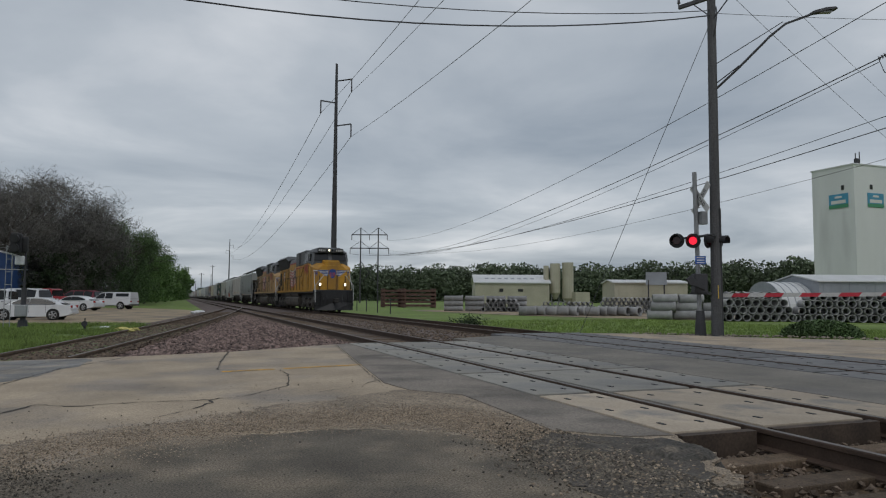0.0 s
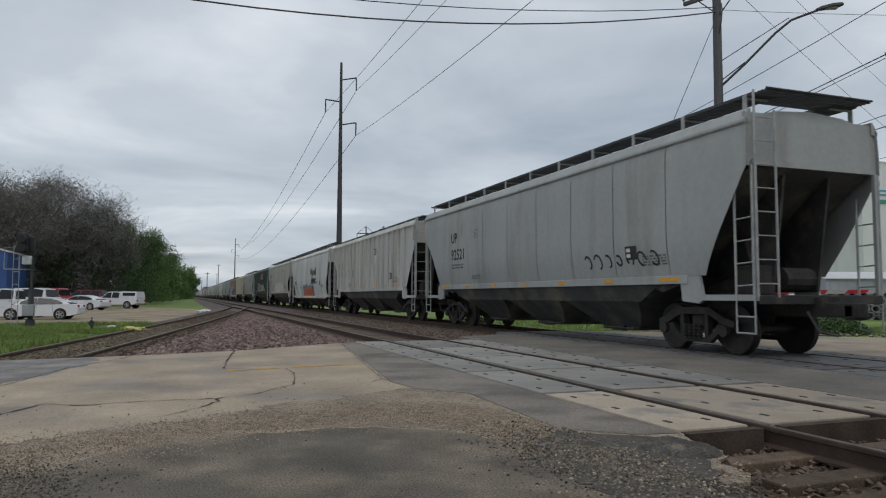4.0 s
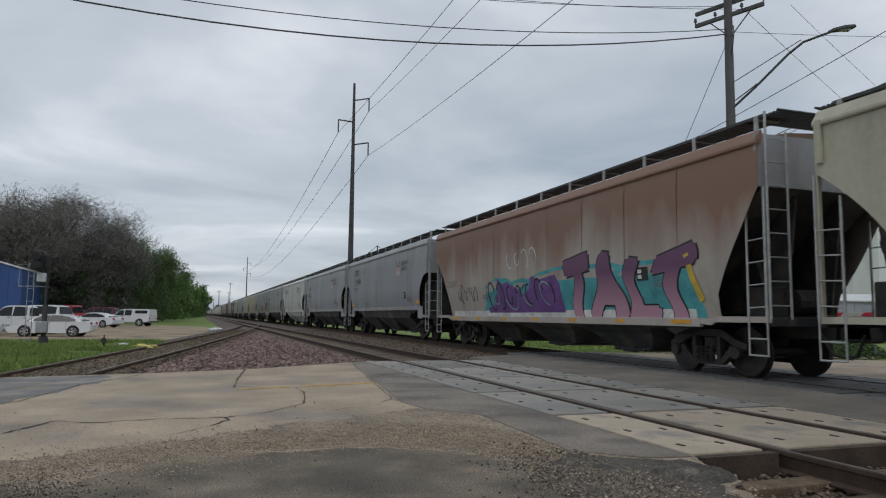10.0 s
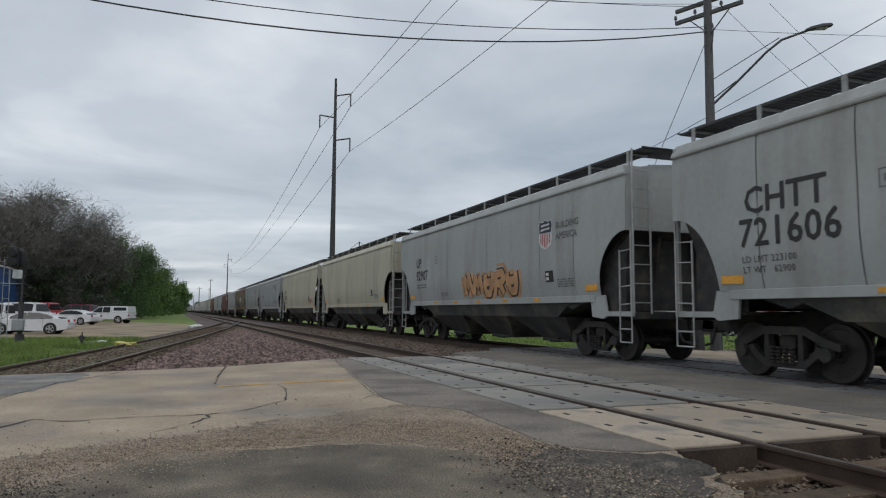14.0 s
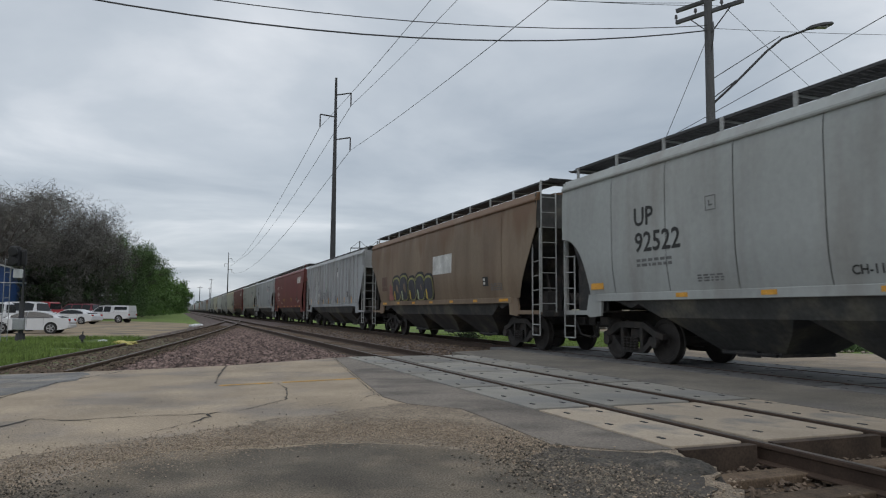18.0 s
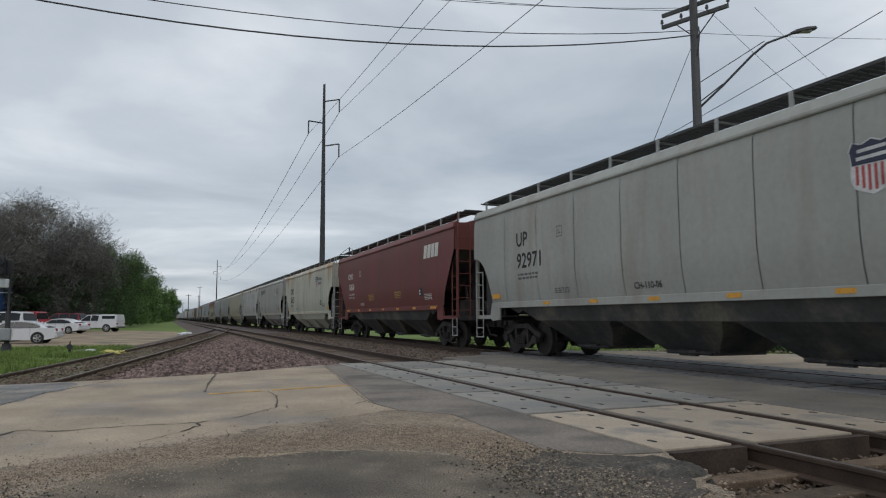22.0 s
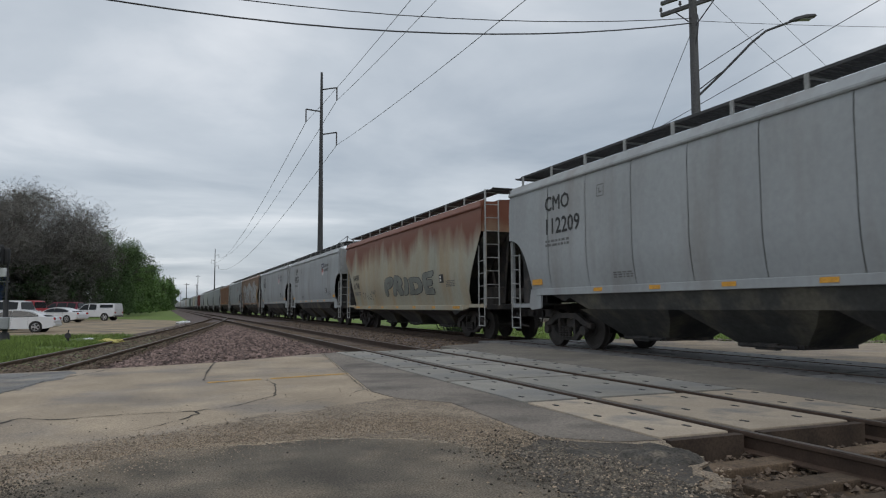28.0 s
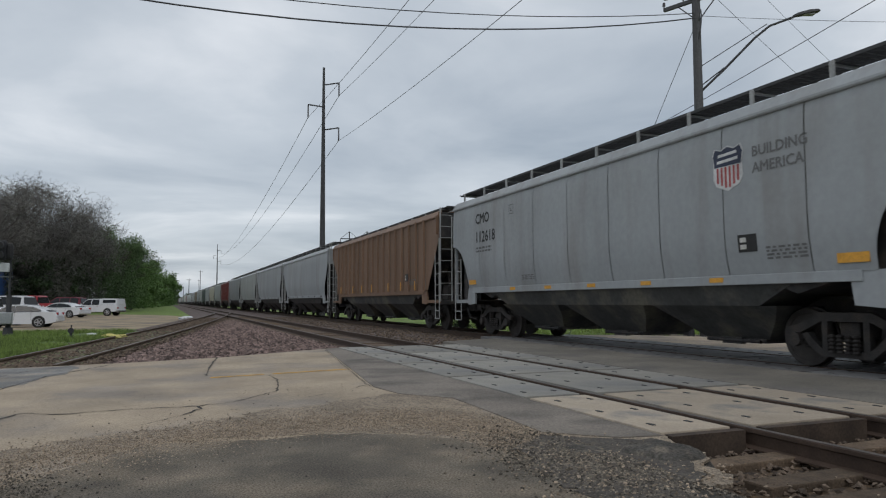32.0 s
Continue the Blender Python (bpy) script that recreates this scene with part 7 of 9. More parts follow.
        for k in (-2.08, 0, 2.08):
            bm = B()
            rings = []
            for x, r in ((-0.9, 0.1), (-0.84, 0.1), (-0.84, 0.42), (-0.82, 0.44), (-0.82, 0.53), (-0.69, 0.53), (-0.68, 0.565), (-0.65, 0.565), (-0.65, 0.1), (0.65, 0.1), (0.65, 0.565), (0.68, 0.565), (0.69, 0.53), (0.82, 0.53), (0.82, 0.44), (0.84, 0.42), (0.84, 0.1), (0.9, 0.1)):
                rings.append([(x, r * math.cos(2 * math.pi * i / 30), r * math.sin(2 * math.pi * i / 30)) for i in range(30)])
            loft(bm, rings)
            w = part("wheelset", bm, M_WHEEL, truck)
            w.location = (0, c + k, 0.53)
            spun(w, 0.53)
    for o in root.children_recursive:
        for v in o.data.vertices:
            v.co.z = tall(v.co.z)
    return root


LOCO_AT = [(62.95, build_locomotive(M_LYELLOW, "8403", True)), (85.65, build_locomotive(M_LFADED, "7602", False))]
for y0, ob in LOCO_AT:
    ob.matrix_basis = pose(TRAIN_X, y0, 0)
    MOVERS.append((ob, y0))
make_lettering()

# ---- poles, wires and signals ----
M_INSUL = mat("insulator", (0.05, 0.045, 0.05), 0.35)
M_SIGNALRED = glow("lit_red_lens", (0.9, 0.02, 0.05), 1.3)
M_DARKLENS = mat("unlit_red_lens", (0.05, 0.008, 0.01), 0.2)
M_RWHITE = mat("reflective_white", (0.50, 0.50, 0.49), 0.5, scale=3, vary=0.1)
M_RRED = mat("reflective_red", (0.48, 0.03, 0.05), 0.5, scale=3, vary=0.1)
M_BLUESIGN = mat("blue_sign", (0.03, 0.10, 0.35), 0.5)
M_YTAG = mat("yellow_tag", (0.55, 0.38, 0.05), 0.6)
GZ = -0.34

pole = thing("utility_pole", "weathered wooden utility pole with crossarm and street lamp", "utility pole")
bm = B()
rod(bm, (16.12, 18.06, GZ), (15.72, 17.56, 12.5), 0.175, 0.12, 16)
part("pole_shaft", bm, M_WOOD, pole)
bm = B()
box(bm, (15.78, 17.62, 10.85), (2.3, 0.10, 0.12), Matrix.Rotation(radians(-69), 3, "Z"))
part("crossarm", bm, M_WOOD, pole)
bm = B()
box(bm, (15.98, 17.70, 11.35), (2.5, 0.10, 0.12), Matrix.Rotation(radians(-69), 3, "Z"))
part("crossarm", bm, M_WOOD, pole)
bm = B()
chain(bm, [(15.80, 17.45, 10.45), (15.60, 17.2, 10.1), (15.55, 17.2, 9.7), (15.68, 17.45, 9.45)], 0.02, 6)
part("cable_loop", bm, M_WIRE, pole, "drooping cable loop")
for s in (-1, 1):
    bm = B()
    d = Vector((math.cos(radians(-69)), math.sin(radians(-69)), 0))
    c = Vector((15.78, 17.55, 10.85))
    rod(bm, c + d * 0.75 * s, c + Vector((0, 0, -0.75)), 0.02, n=6)
    part("crossarm_brace", bm, M_DKSTEEL, pole)
    for k in (0.45, 1.15):
        bm = B()
        p = Vector((15.78, 17.62, 10.91)) + d * k * s
        rod(bm, p, p + Vector((0, 0, 0.10)), 0.02, n=6)
        rod(bm, p + Vector((0, 0, 0.08)), p + Vector((0, 0, 0.2)), 0.055, 0.04, 8)
        part("insulator", bm, M_INSUL, pole)
bm = B()
chain(bm, [(15.85, 17.75, 7.75), (16.6, 17.35, 8.55), (17.5, 16.95, 9.55), (17.95, 16.75, 9.95), (18.7, 16.42, 10.25)], 0.038, 8)
part("lamp_arm", bm, M_DKSTEEL, pole)
bm = B()
chain(bm, [(15.85, 17.75, 8.6), (17.88, 16.78, 10.02)], 0.015, 6)
chain(bm, [(15.85, 17.75, 7.95), (16.6, 17.35, 8.6)], 0.02, 6)
part("arm_stay", bm, M_DKSTEEL, pole)
bm = B()
d = Vector((0.8, -0.34, 0.16)).normalized()
side = Vector((0.34, 0.8, 0)).normalized()
c0 = Vector((18.65, 16.44, 10.24))
rings = []
for f, w, h in ((0, 0.05, 0.05), (0.15, 0.11, 0.09), (0.5, 0.17, 0.10), (0.78, 0.16, 0.07), (0.86, 0.08, 0.04)):
    p = c0 + d * f
    rings.append([p - side * w, p + side * w, p + side * w * 0.8 + Vector((0, 0, h)), p - side * w * 0.8 + Vector((0, 0, h))])
loft(bm, rings)
head = part("lamp_head", bm, M_DKSTEEL, pole)
bm = B()
box(bm, c0 + d * 0.5 + Vector((0, 0, -0.02)), (0.34, 0.18, 0.05), Matrix.Rotation(radians(-23), 3, "Z"))
part("lamp_lens", bm, M_GALV, head)
bm = B()
box(bm, (16.03, 17.86, 1.35), (0.10, 0.02, 0.42), Matrix.Rotation(radians(40), 3, "Z"))
part("yellow_tag", bm, M_YTAG, pole)
bm = B()
rod(bm, (16.25, 17.95, GZ), (16.02, 17.72, 4.0), 0.035, n=8)
part("conduit", bm, M_DKSTEEL, pole)


def cable(name, a, b, sag, r, label, n=18):
    bm = B()
    a, b = Vector(a), Vector(b)
    pts = []
    for i in range(n + 1):
        f = i / n
        pts.append(a.lerp(b, f) - Vector((0, 0, 4 * sag * f * (1 - f))))
    chain(bm, pts, r, 5)
    return tagged(part(name, bm, M_WIRE), label, "cable", "overhead wires")


top = Vector((15.78, 17.6, 10.85))
for off, z, sag, r in ((0.0, -0.62, 0.55, 0.022), (0.05, -0.45, 0.42, 0.014), (-0.3, 0.25, 0.35, 0.009), (0.5, 0.28, 0.30, 0.009)):
    cable("overhead_cable", top + Vector((off, 0, z)), Vector((-10 + off, 18.0, 9.8 + z)), sag * 2.4, r, "black cable slung across the road from the wooden pole")
cable("guy_wire", (15.72, 17.62, 10.0), (13.57, 22.3, GZ), 0.0, 0.010, "thin steel guy wire from the pole to the ground", 2)
for a, b, r in (((15.67, 16.99, 10.9), (41.5, 26.86, 6.99), 0.008), ((17.16, 16.43, 10.9), (41.43, 26.72, 9.24), 0.007), ((15.78, 17.6, 10.3), (40.0, 14.0, 12.6), 0.008)):
    cable("overhead_cable", a, b, 0.3, r, "thin service wire running off from the pole top")

# crossing signal with gate
sig = thing("crossing_signal", "railway crossing signal with crossbuck, red lamps and lowered gate", "crossing signal")
bm = B()
rod(bm, (15.74, 18.38, GZ), (15.42, 18.16, 5.2), 0.075, 0.07, 14)
mast = part("mast", bm, M_STEEL, sig)
bm = B()
rod(bm, (15.74, 18.38, GZ), (15.72, 18.36, 0.75), 0.2, 0.13, 12)
part("mast_base", bm, M_DKSTEEL, sig)
face = Vector((-0.99, 0.10, 0)).normalized()       # towards the road users on the near side
across = Vector((-face.y, face.x, 0))
for s in (-1, 1):
    bm = B()
    turn = Matrix((across, face, Vector((0, 0, 1)))).transposed() @ Matrix.Rotation(s * radians(45), 3, "Y")
    box(bm, Vector((15.66, 18.06, 4.35)) + face * (0.10 + 0.02 * s), (1.22, 0.02, 0.23), turn, 0.004)
    blade = part("crossbuck_blade", bm, M_RWHITE, sig)
    along = (across + Vector((0, 0, -s))).normalized()
    upward = (across * s + Vector((0, 0, 1))).normalized()
    mid = Vector((15.66, 18.06, 4.35)) + face * (0.116 + 0.02 * s)

    def on_blade(tx, ty, along=along, upward=upward, mid=mid):
        return mid + along * (tx - 0.56) + upward * (ty - 0.058)
    lettered("RAILROAD" if s > 0 else "CROSSING", 0.17, 0.003, 1.18, on_blade, "crossbuck_letters", M_BLACKTXT, blade)
make_lettering()
bm = B()
rod(bm, Vector((15.54, 18.24, 3.12)) - across * 0.8, Vector((15.54, 18.24, 3.12)) + across * 0.8, 0.04, n=8)
part("lamp_bar", bm, M_DKSTEEL, sig)
right = Vector((0.93, -0.36, 0))
fwd = Vector((0.36, 0.93, 0))
for k, (off, toward, lit) in enumerate(((-0.62, -1, False), (-0.10, -1, True), (0.36, 1, False), (0.72, 1, False))):
    c = Vector((15.50, 18.28, 2.98)) + right * off - fwd * 0.12
    n = -fwd * 0.9 + right * (-0.45 if toward < 0 else 0.8)
    n.normalize()
    bm = B()
    rod(bm, c, c + n * 0.03, 0.235, n=24)
    bg = part("lamp_background", bm, M_LDARK, sig)
    bm = B()
    rod(bm, c + n * 0.03, c + n * 0.07, 0.125, n=20)
    part("red_lens", bm, M_SIGNALRED if lit else M_DARKLENS, bg)
    bm = B()
    rings = []
    q = n.to_track_quat("Z", "Y")
    for dd in (0.03, 0.30):
        ring = [c + n * dd + q @ Vector((0.165 * math.cos(a), 0.165 * math.sin(a), 0)) for a in (math.pi * (i / 10 * 1.3 - 0.15) for i in range(11))]
        rings.append(ring)
    loft(bm, rings, False, False)
    part("lamp_hood", bm, M_LDARK, bg)
bm = B()
box(bm, (15.55, 18.10, 2.36), (0.34, 0.02, 0.26), Matrix.Rotation(radians(-21), 3, "Z"), 0.004)
bs = part("blue_sign", bm, M_BLUESIGN, sig, "small blue notice sign")
bm = B()
for k in range(3):
    box(bm, (15.546, 18.086, 2.44 - 0.08 * k), (0.24, 0.006, 0.03), Matrix.Rotation(radians(-21), 3, "Z"))
part("sign_lines", bm, M_WHITETXT, bs)
bm = B()
box(bm, (15.68, 18.1, 3.72), (0.22, 0.2, 0.42), bevel=0.02)
part("bell_box", bm, M_STEEL, sig)
bm = B()
box(bm, (15.62, 18.25, 1.62), (0.42, 0.36, 0.62), Matrix.Rotation(radians(-21), 3, "Z"), 0.03)
part("gate_machine", bm, M_DKSTEEL, sig)
bm = B()
prism(bm, [(-0.62, 1.75), (-0.52, 1.58), (-0.2, 1.50), (0.1, 1.40), (0.1, 1.52), (-0.2, 1.68), (-0.45, 1.86)], "y", 18.0, 18.06)
for v in bm.verts:
    v.co.x += 15.55
part("counterweight", bm, M_DKSTEEL, sig)
bm = B()
box(bm, (15.85, 18.1, 1.30), (1.15, 0.14, 0.07), Matrix.Rotation(radians(-21), 3, "Z"))
part("gate_bracket", bm, M_DKSTEEL, sig)
gate = thing("crossing_gate", "lowered red and white striped crossing gate arm", "crossing gate")
a, b = Vector((16.15, 18.05, 1.24)), Vector((18.6, 8.6, 1.30))
n = 18
for i in range(n):
    p, q = a.lerp(b, i / n), a.lerp(b, (i + 1) / n)
    d = (q - p).normalized()
    h = 0.062 - 0.022 * i / n
    sh = 0.05
    bm = B()
    nrm = Vector((-d.y, d.x, 0)) * 0.018
    up = Vector((0, 0, h))
    loft(bm, [[p - up - d * sh + nrm, p - up - d * sh - nrm, p + up + d * sh - nrm, p + up + d * sh + nrm],
              [q - up - d * sh + nrm, q - up - d * sh - nrm, q + up + d * sh - nrm, q + up + d * sh + nrm]])
    part("gate_band", bm, M_RRED if i % 2 else M_RWHITE, gate)
stones("ballast_stones", "grey rocks heaped at the foot of the signal", lambda r: np.stack([r.normal(15.8, 0.55, 260), r.normal(18.3, 0.4, 260)], 1), (0.05, 0.13), M_GREYSTONE, -0.1, 9)
stones("ballast_stones", "row of grey stones along the road edge", lambda r: np.stack([np.linspace(14.4, 20.5, 200), 20.3 - np.linspace(0, 5.4, 200) + r.normal(0, 0.2, 200)], 1), (0.03, 0.08), M_GREYSTONE, -0.05, 10)

# steel transmission poles beside the line
def steel_pole(x, y, h, r, arms):
    root = thing("transmission_pole", "tall dark steel transmission pole with three arms", "transmission pole", "transmission poles beside the track")
    bm = B()
    rod(bm, (x, y, GZ), (x, y, h), r, r * 0.35, 16)
    part("pole_shaft", bm, M_DKSTEEL, root)
    for s, z, ln in arms:
        bm = B()
        chain(bm, [(x, y, z - 0.1), (x + s * ln, y - s * 0.5, z + 0.15)], 0.075, 8)
        arm = part("pole_arm", bm, M_DKSTEEL, root)
        bm = B()
        rod(bm, (x + s * ln, y - s * 0.5, z + 0.15), (x + s * ln, y - s * 0.5, z - 1.25), 0.075, n=8)
        part("insulator_string", bm, M_INSUL, arm)
    return root


ARMS = ((1, 24.4, 1.55), (-1, 22.0, 1.55), (1, 19.5, 1.55))
steel_pole(15.1, 73.4, 26.2, 0.36, ARMS)
steel_pole(20.6, 331.7, 27.2, 0.36, ARMS)
for s, z, ln in ARMS:
    cable("transmission_wire", (15.1 + s * ln, 73.4 - s * 0.5, z - 1.25), (13.4 + s * 2.2, -64, z - 0.5), 2.6, 0.02, "thin overhead transmission wire along the track", 28)
    cable("transmission_wire", (15.1 + s * ln, 73.4 - s * 0.5, z - 1.25), (20.6 + s * ln, 331.7, z - 1.25), 4.5, 0.028, "thin overhead transmission wire along the track", 28)
for x, y, h in ((12.5, 470, 16), (22, 540, 24), (6, 620, 18), (27, 690, 22), (15, 760, 17), (-2, 560, 12), (30, 410, 9)):
    bm = B()
    rod(bm, (x, y, GZ), (x, y, h), 0.3, 0.18, 8)
    box(bm, (x, y, h - 0.8), (3.2, 0.2, 0.2))
    tagged(part("transmission_pole", bm, M_DKSTEEL), "distant pole with a crossarm beside the track", "transmission pole", "distant poles")

tower = thing("h_frame_tower", "two-legged lattice transmission tower with cross braces", "transmission tower")
tx, ty, td = 47.6, 184.1, Vector((0.937, -0.35, 0))
def tp(u, z):
    return Vector((tx, ty, z)) + td * u
for s in (-1, 1):
    bm = B()
    rod(bm, tp(s * 2.37, GZ), tp(s * 2.37, 20.0), 0.22, 0.15, 10)
    part("tower_leg", bm, M_DKSTEEL, tower)
for z, w in ((18.05, 4.8), (14.4, 5.2)):
    bm = B()
    rod(bm, tp(-w, z), tp(w, z), 0.13, n=8)
    part("tower_crossarm", bm, M_DKSTEEL, tower)
    for s in (-1, 1):
        bm = B()
        rod(bm, tp(s * w, z), tp(s * 2.37, z + 1.9), 0.06, n=6)
        rod(bm, tp(0, z), tp(s * 2.37, z + 1.9), 0.06, n=6)
        part("arm_brace", bm, M_DKSTEEL, tower)
        for u in (s * w,) if s < 0 else (s * w, 0):
            bm = B()
            rod(bm, tp(u, z), tp(u, z - 1.5), 0.09, n=6)
            part("insulator_string", bm, M_INSUL, tower)
bm = B()
rod(bm, tp(-2.37, 4.6), tp(2.37, 11.0), 0.09, n=6)
rod(bm, tp(2.37, 4.6), tp(-2.37, 11.0), 0.09, n=6)
part("cross_brace", bm, M_DKSTEEL, tower)
for a, b, sag, r in ((tp(4.8, 16.6), (33.4, 23.8, 16.5), 3.4, 0.024), (tp(5.2, 12.9), (32.3, 24.5, 13.15), 2.9, 0.030), (tp(5.2, 12.8), (32.4, 24.6, 13.0), 3.4, 0.020),
                     (tp(0, 12.9), (36.15, 23.2, 11.6), 3.0, 0.022), (tp(-5.2, 12.9), (36.2, 23.2, 10.9), 3.0, 0.030), (tp(-4.8, 16.6), (36.2, 23.3, 9.2), 4.6, 0.014)):
    cable("transmission_wire", a, b, sag, r, "long overhead wire crossing the pipe yard", 30)
ins = thing("strain_insulator", "dark ribbed strain insulator on the overhead wire", "insulator")
bm = B()
for k in range(9):
    f = k * 0.13
    p = Vector((32.3, 24.5, 13.15)) + Vector((0.55, -0.75, 0.42)) * f
    q = p + Vector((0.55, -0.75, 0.42)) * 0.07
    rod(bm, p, q, 0.12, 0.07, 10)
chain(bm, [(32.3, 24.5, 13.15), (33.2, 23.3, 13.85)], 0.03, 6)
part("discs", bm, M_INSUL, ins)
bm = B()
chain(bm, [(32.3, 24.5, 13.1), (32.4, 24.3, 12.4), (32.9, 23.8, 12.0), (33.6, 22.9, 12.2)], 0.02, 6)
part("jumper_wire", bm, M_WIRE, ins)

# ---- parking lot, vehicles and the blue building ----
LOT = -0.332
M_TYRE = mat("tyre_rubber", (0.02, 0.02, 0.02), 0.9)
M_RIM = mat("alloy_rim", (0.35, 0.35, 0.36), 0.35, 0.6)
M_CARWHITE = mat("white_car_paint", (0.62, 0.63, 0.65), 0.25, scale=0.6, vary=0.04, fine=8, fine_vary=0.02)
M_CARSILVER = mat("silver_car_paint", (0.36, 0.38, 0.40), 0.3, 0.3, scale=0.6, vary=0.05)
M_CARRED = mat("red_car_paint", (0.30, 0.02, 0.03), 0.3, scale=0.6, vary=0.06)
M_CARMAROON = mat("maroon_car_paint", (0.14, 0.015, 0.03), 0.3, scale=0.6, vary=0.06)
M_TAIL = mat("red_tail_lamp", (0.35, 0.02, 0.02), 0.2)
M_CHROME = mat("chrome_trim", (0.5, 0.5, 0.5), 0.2, 0.9)
M_BUMPER = mat("dark_bumper", (0.05, 0.05, 0.052), 0.6)


def roof_at(line, x):
    """Height of a cabin's outline at x along the vehicle."""
    for (x0, z0), (x1, z1) in zip(line, line[1:]):
        if x0 <= x <= x1:
            return z0 + (z1 - z0) * (x - x0) / (x1 - x0)
    return line[0][1]


def vehicle(name, label, at, paint, kind):
    """Parked vehicle facing +x in its own space, on its wheels."""
    root = thing(name, label, "pickup truck" if kind == "pickup" else "van" if kind == "van" else "car", "parked vehicles", at=at)
    if kind == "sedan":
        L, W = 4.9, 1.82
        low = [(-2.40, 0.34), (-2.46, 0.52), (-2.46, 0.74), (-2.38, 0.93), (-2.2, 0.985), (-1.6, 0.99), (-0.6, 0.965), (0.8, 0.94), (1.5, 0.87), (2.05, 0.76), (2.36, 0.62), (2.46, 0.44), (2.36, 0.26), (1.9, 0.22), (-1.9, 0.24)]
        top = [(-2.02, 0.96), (-1.55, 1.17), (-1.1, 1.33), (-0.7, 1.415), (-0.25, 1.445), (0.15, 1.435), (0.5, 1.38), (0.85, 1.24), (1.4, 0.92)]
        wx, wr, glass_x = (-1.40, 1.42), 0.34, [(-1.5, -0.97), (-0.93, -0.05), (0.02, 1.12)]
    elif kind == "pickup":
        L, W = 5.7, 1.95
        low = [(-2.85, 0.6), (-2.85, 1.18), (-0.95, 1.18), (-0.9, 1.12), (1.2, 1.12), (2.6, 1.08), (2.8, 0.9), (2.85, 0.5), (2.2, 0.4), (-2.5, 0.45)]
        top = [(-0.95, 1.12), (-0.88, 1.74), (-0.75, 1.82), (-0.2, 1.85), (0.35, 1.83), (0.62, 1.76), (1.3, 1.10)]
        wx, wr, glass_x = (-1.75, 1.85), 0.39, [(-0.78, -0.02), (0.10, 1.0)]
    elif kind == "suv":
        L, W = 4.9, 1.9
        low = [(-2.4, 0.5), (-2.42, 1.1), (-2.2, 1.12), (1.0, 1.1), (2.2, 1.0), (2.42, 0.8), (2.45, 0.45), (2.0, 0.36), (-2.1, 0.36)]
        top = [(-2.3, 1.1), (-2.1, 1.72), (-1.5, 1.80), (0.2, 1.78), (1.15, 1.08)]
        wx, wr, glass_x = (-1.45, 1.45), 0.37, [(-2.02, -1.25), (-1.15, -0.25), (-0.15, 0.9)]
    else:
        L, W = 5.3, 1.95
        low = [(-2.6, 0.5), (-2.62, 1.2), (2.0, 1.15), (2.5, 0.95), (2.62, 0.5), (2.2, 0.4), (-2.3, 0.4)]
        top = [(-2.6, 1.18), (-2.55, 1.95), (-2.2, 2.05), (0.9, 2.02), (1.9, 1.14)]
        wx, wr, glass_x = (-1.6, 1.6), 0.36, [(-2.2, -0.8), (-0.7, 0.3), (0.4, 1.2)]
    h = W / 2
    bm = B()
    cx = sum(p[0] for p in low) / len(low)
    loft(bm, [[(x * 0.985, -h, z * 0.985 + 0.01) for x, z in low], [(x, -h + 0.07, z) for x, z in low], [(x, h - 0.07, z) for x, z in low], [(x * 0.985, h, z * 0.985 + 0.01) for x, z in low]])
    body = part("body", bm, paint, root)
    bm = B()
    base = [top[0], *top[1:-1], top[-1]]
    loft(bm, [[(x * (0.96 if z > 1.2 else 1), -h + (0.24 if z > base[0][1] + 0.2 else 0.05), z) for x, z in base], [(x, -h + 0.34, z + 0.01) for x, z in base], [(x, h - 0.34, z + 0.01) for x, z in base],
              [(x * (0.96 if z > 1.2 else 1), h - (0.24 if z > base[0][1] + 0.2 else 0.05), z) for x, z in base]])
    part("cabin", bm, paint, root)
    zt, zb = max(z for _, z in top) - 0.075, base[0][1] + 0.055
    for s in (-1, 1):
        for a, b in glass_x:
            bm = B()
            crown = [(x, min(z, zt)) for x, z in ((a + (b - a) * q / 5, roof_at(top, a + (b - a) * q / 5) - 0.075) for q in range(6)) if z > zb + 0.03]
            vs = [(x, s * (h - 0.045 - 0.19 * (z - zb) / (zt - zb)), z) for x, z in [(crown[0][0], zb)] + crown + [(crown[-1][0] + 0.05, zb)]]
            loft(bm, [[(x, y + s * 0.012, z) for x, y, z in vs], [(x, y - s * 0.02, z) for x, y, z in vs]])
            part("side_window", bm, M_GLASS, root)
    for (x0, z0), (x1, z1) in ((top[-1], top[-2]), (top[0], top[1])):
        bm = B()
        sgn = 1 if x0 > 0 else -1
        vs = [(x0, -h + 0.2, z0 + 0.05), (x0, h - 0.2, z0 + 0.05), (x1 + 0.05 * sgn, h - 0.34, z1 - 0.05), (x1 + 0.05 * sgn, -h + 0.34, z1 - 0.05)]
        loft(bm, [[(x + sgn * 0.02, y, z + 0.01) for x, y, z in vs], [(x - sgn * 0.03, y, z - 0.02) for x, y, z in vs]])
        part("windscreen", bm, M_GLASS, root)
    for a, b in glass_x[1:]:
        for s in (-1, 1):
            bm = B()
            box(bm, (a - 0.04, s * (h - 0.002), (zb + 0.42) / 2 + 0.04), (0.012, 0.012, zb - 0.42))
            part("door_gap", bm, M_TYRE, root)
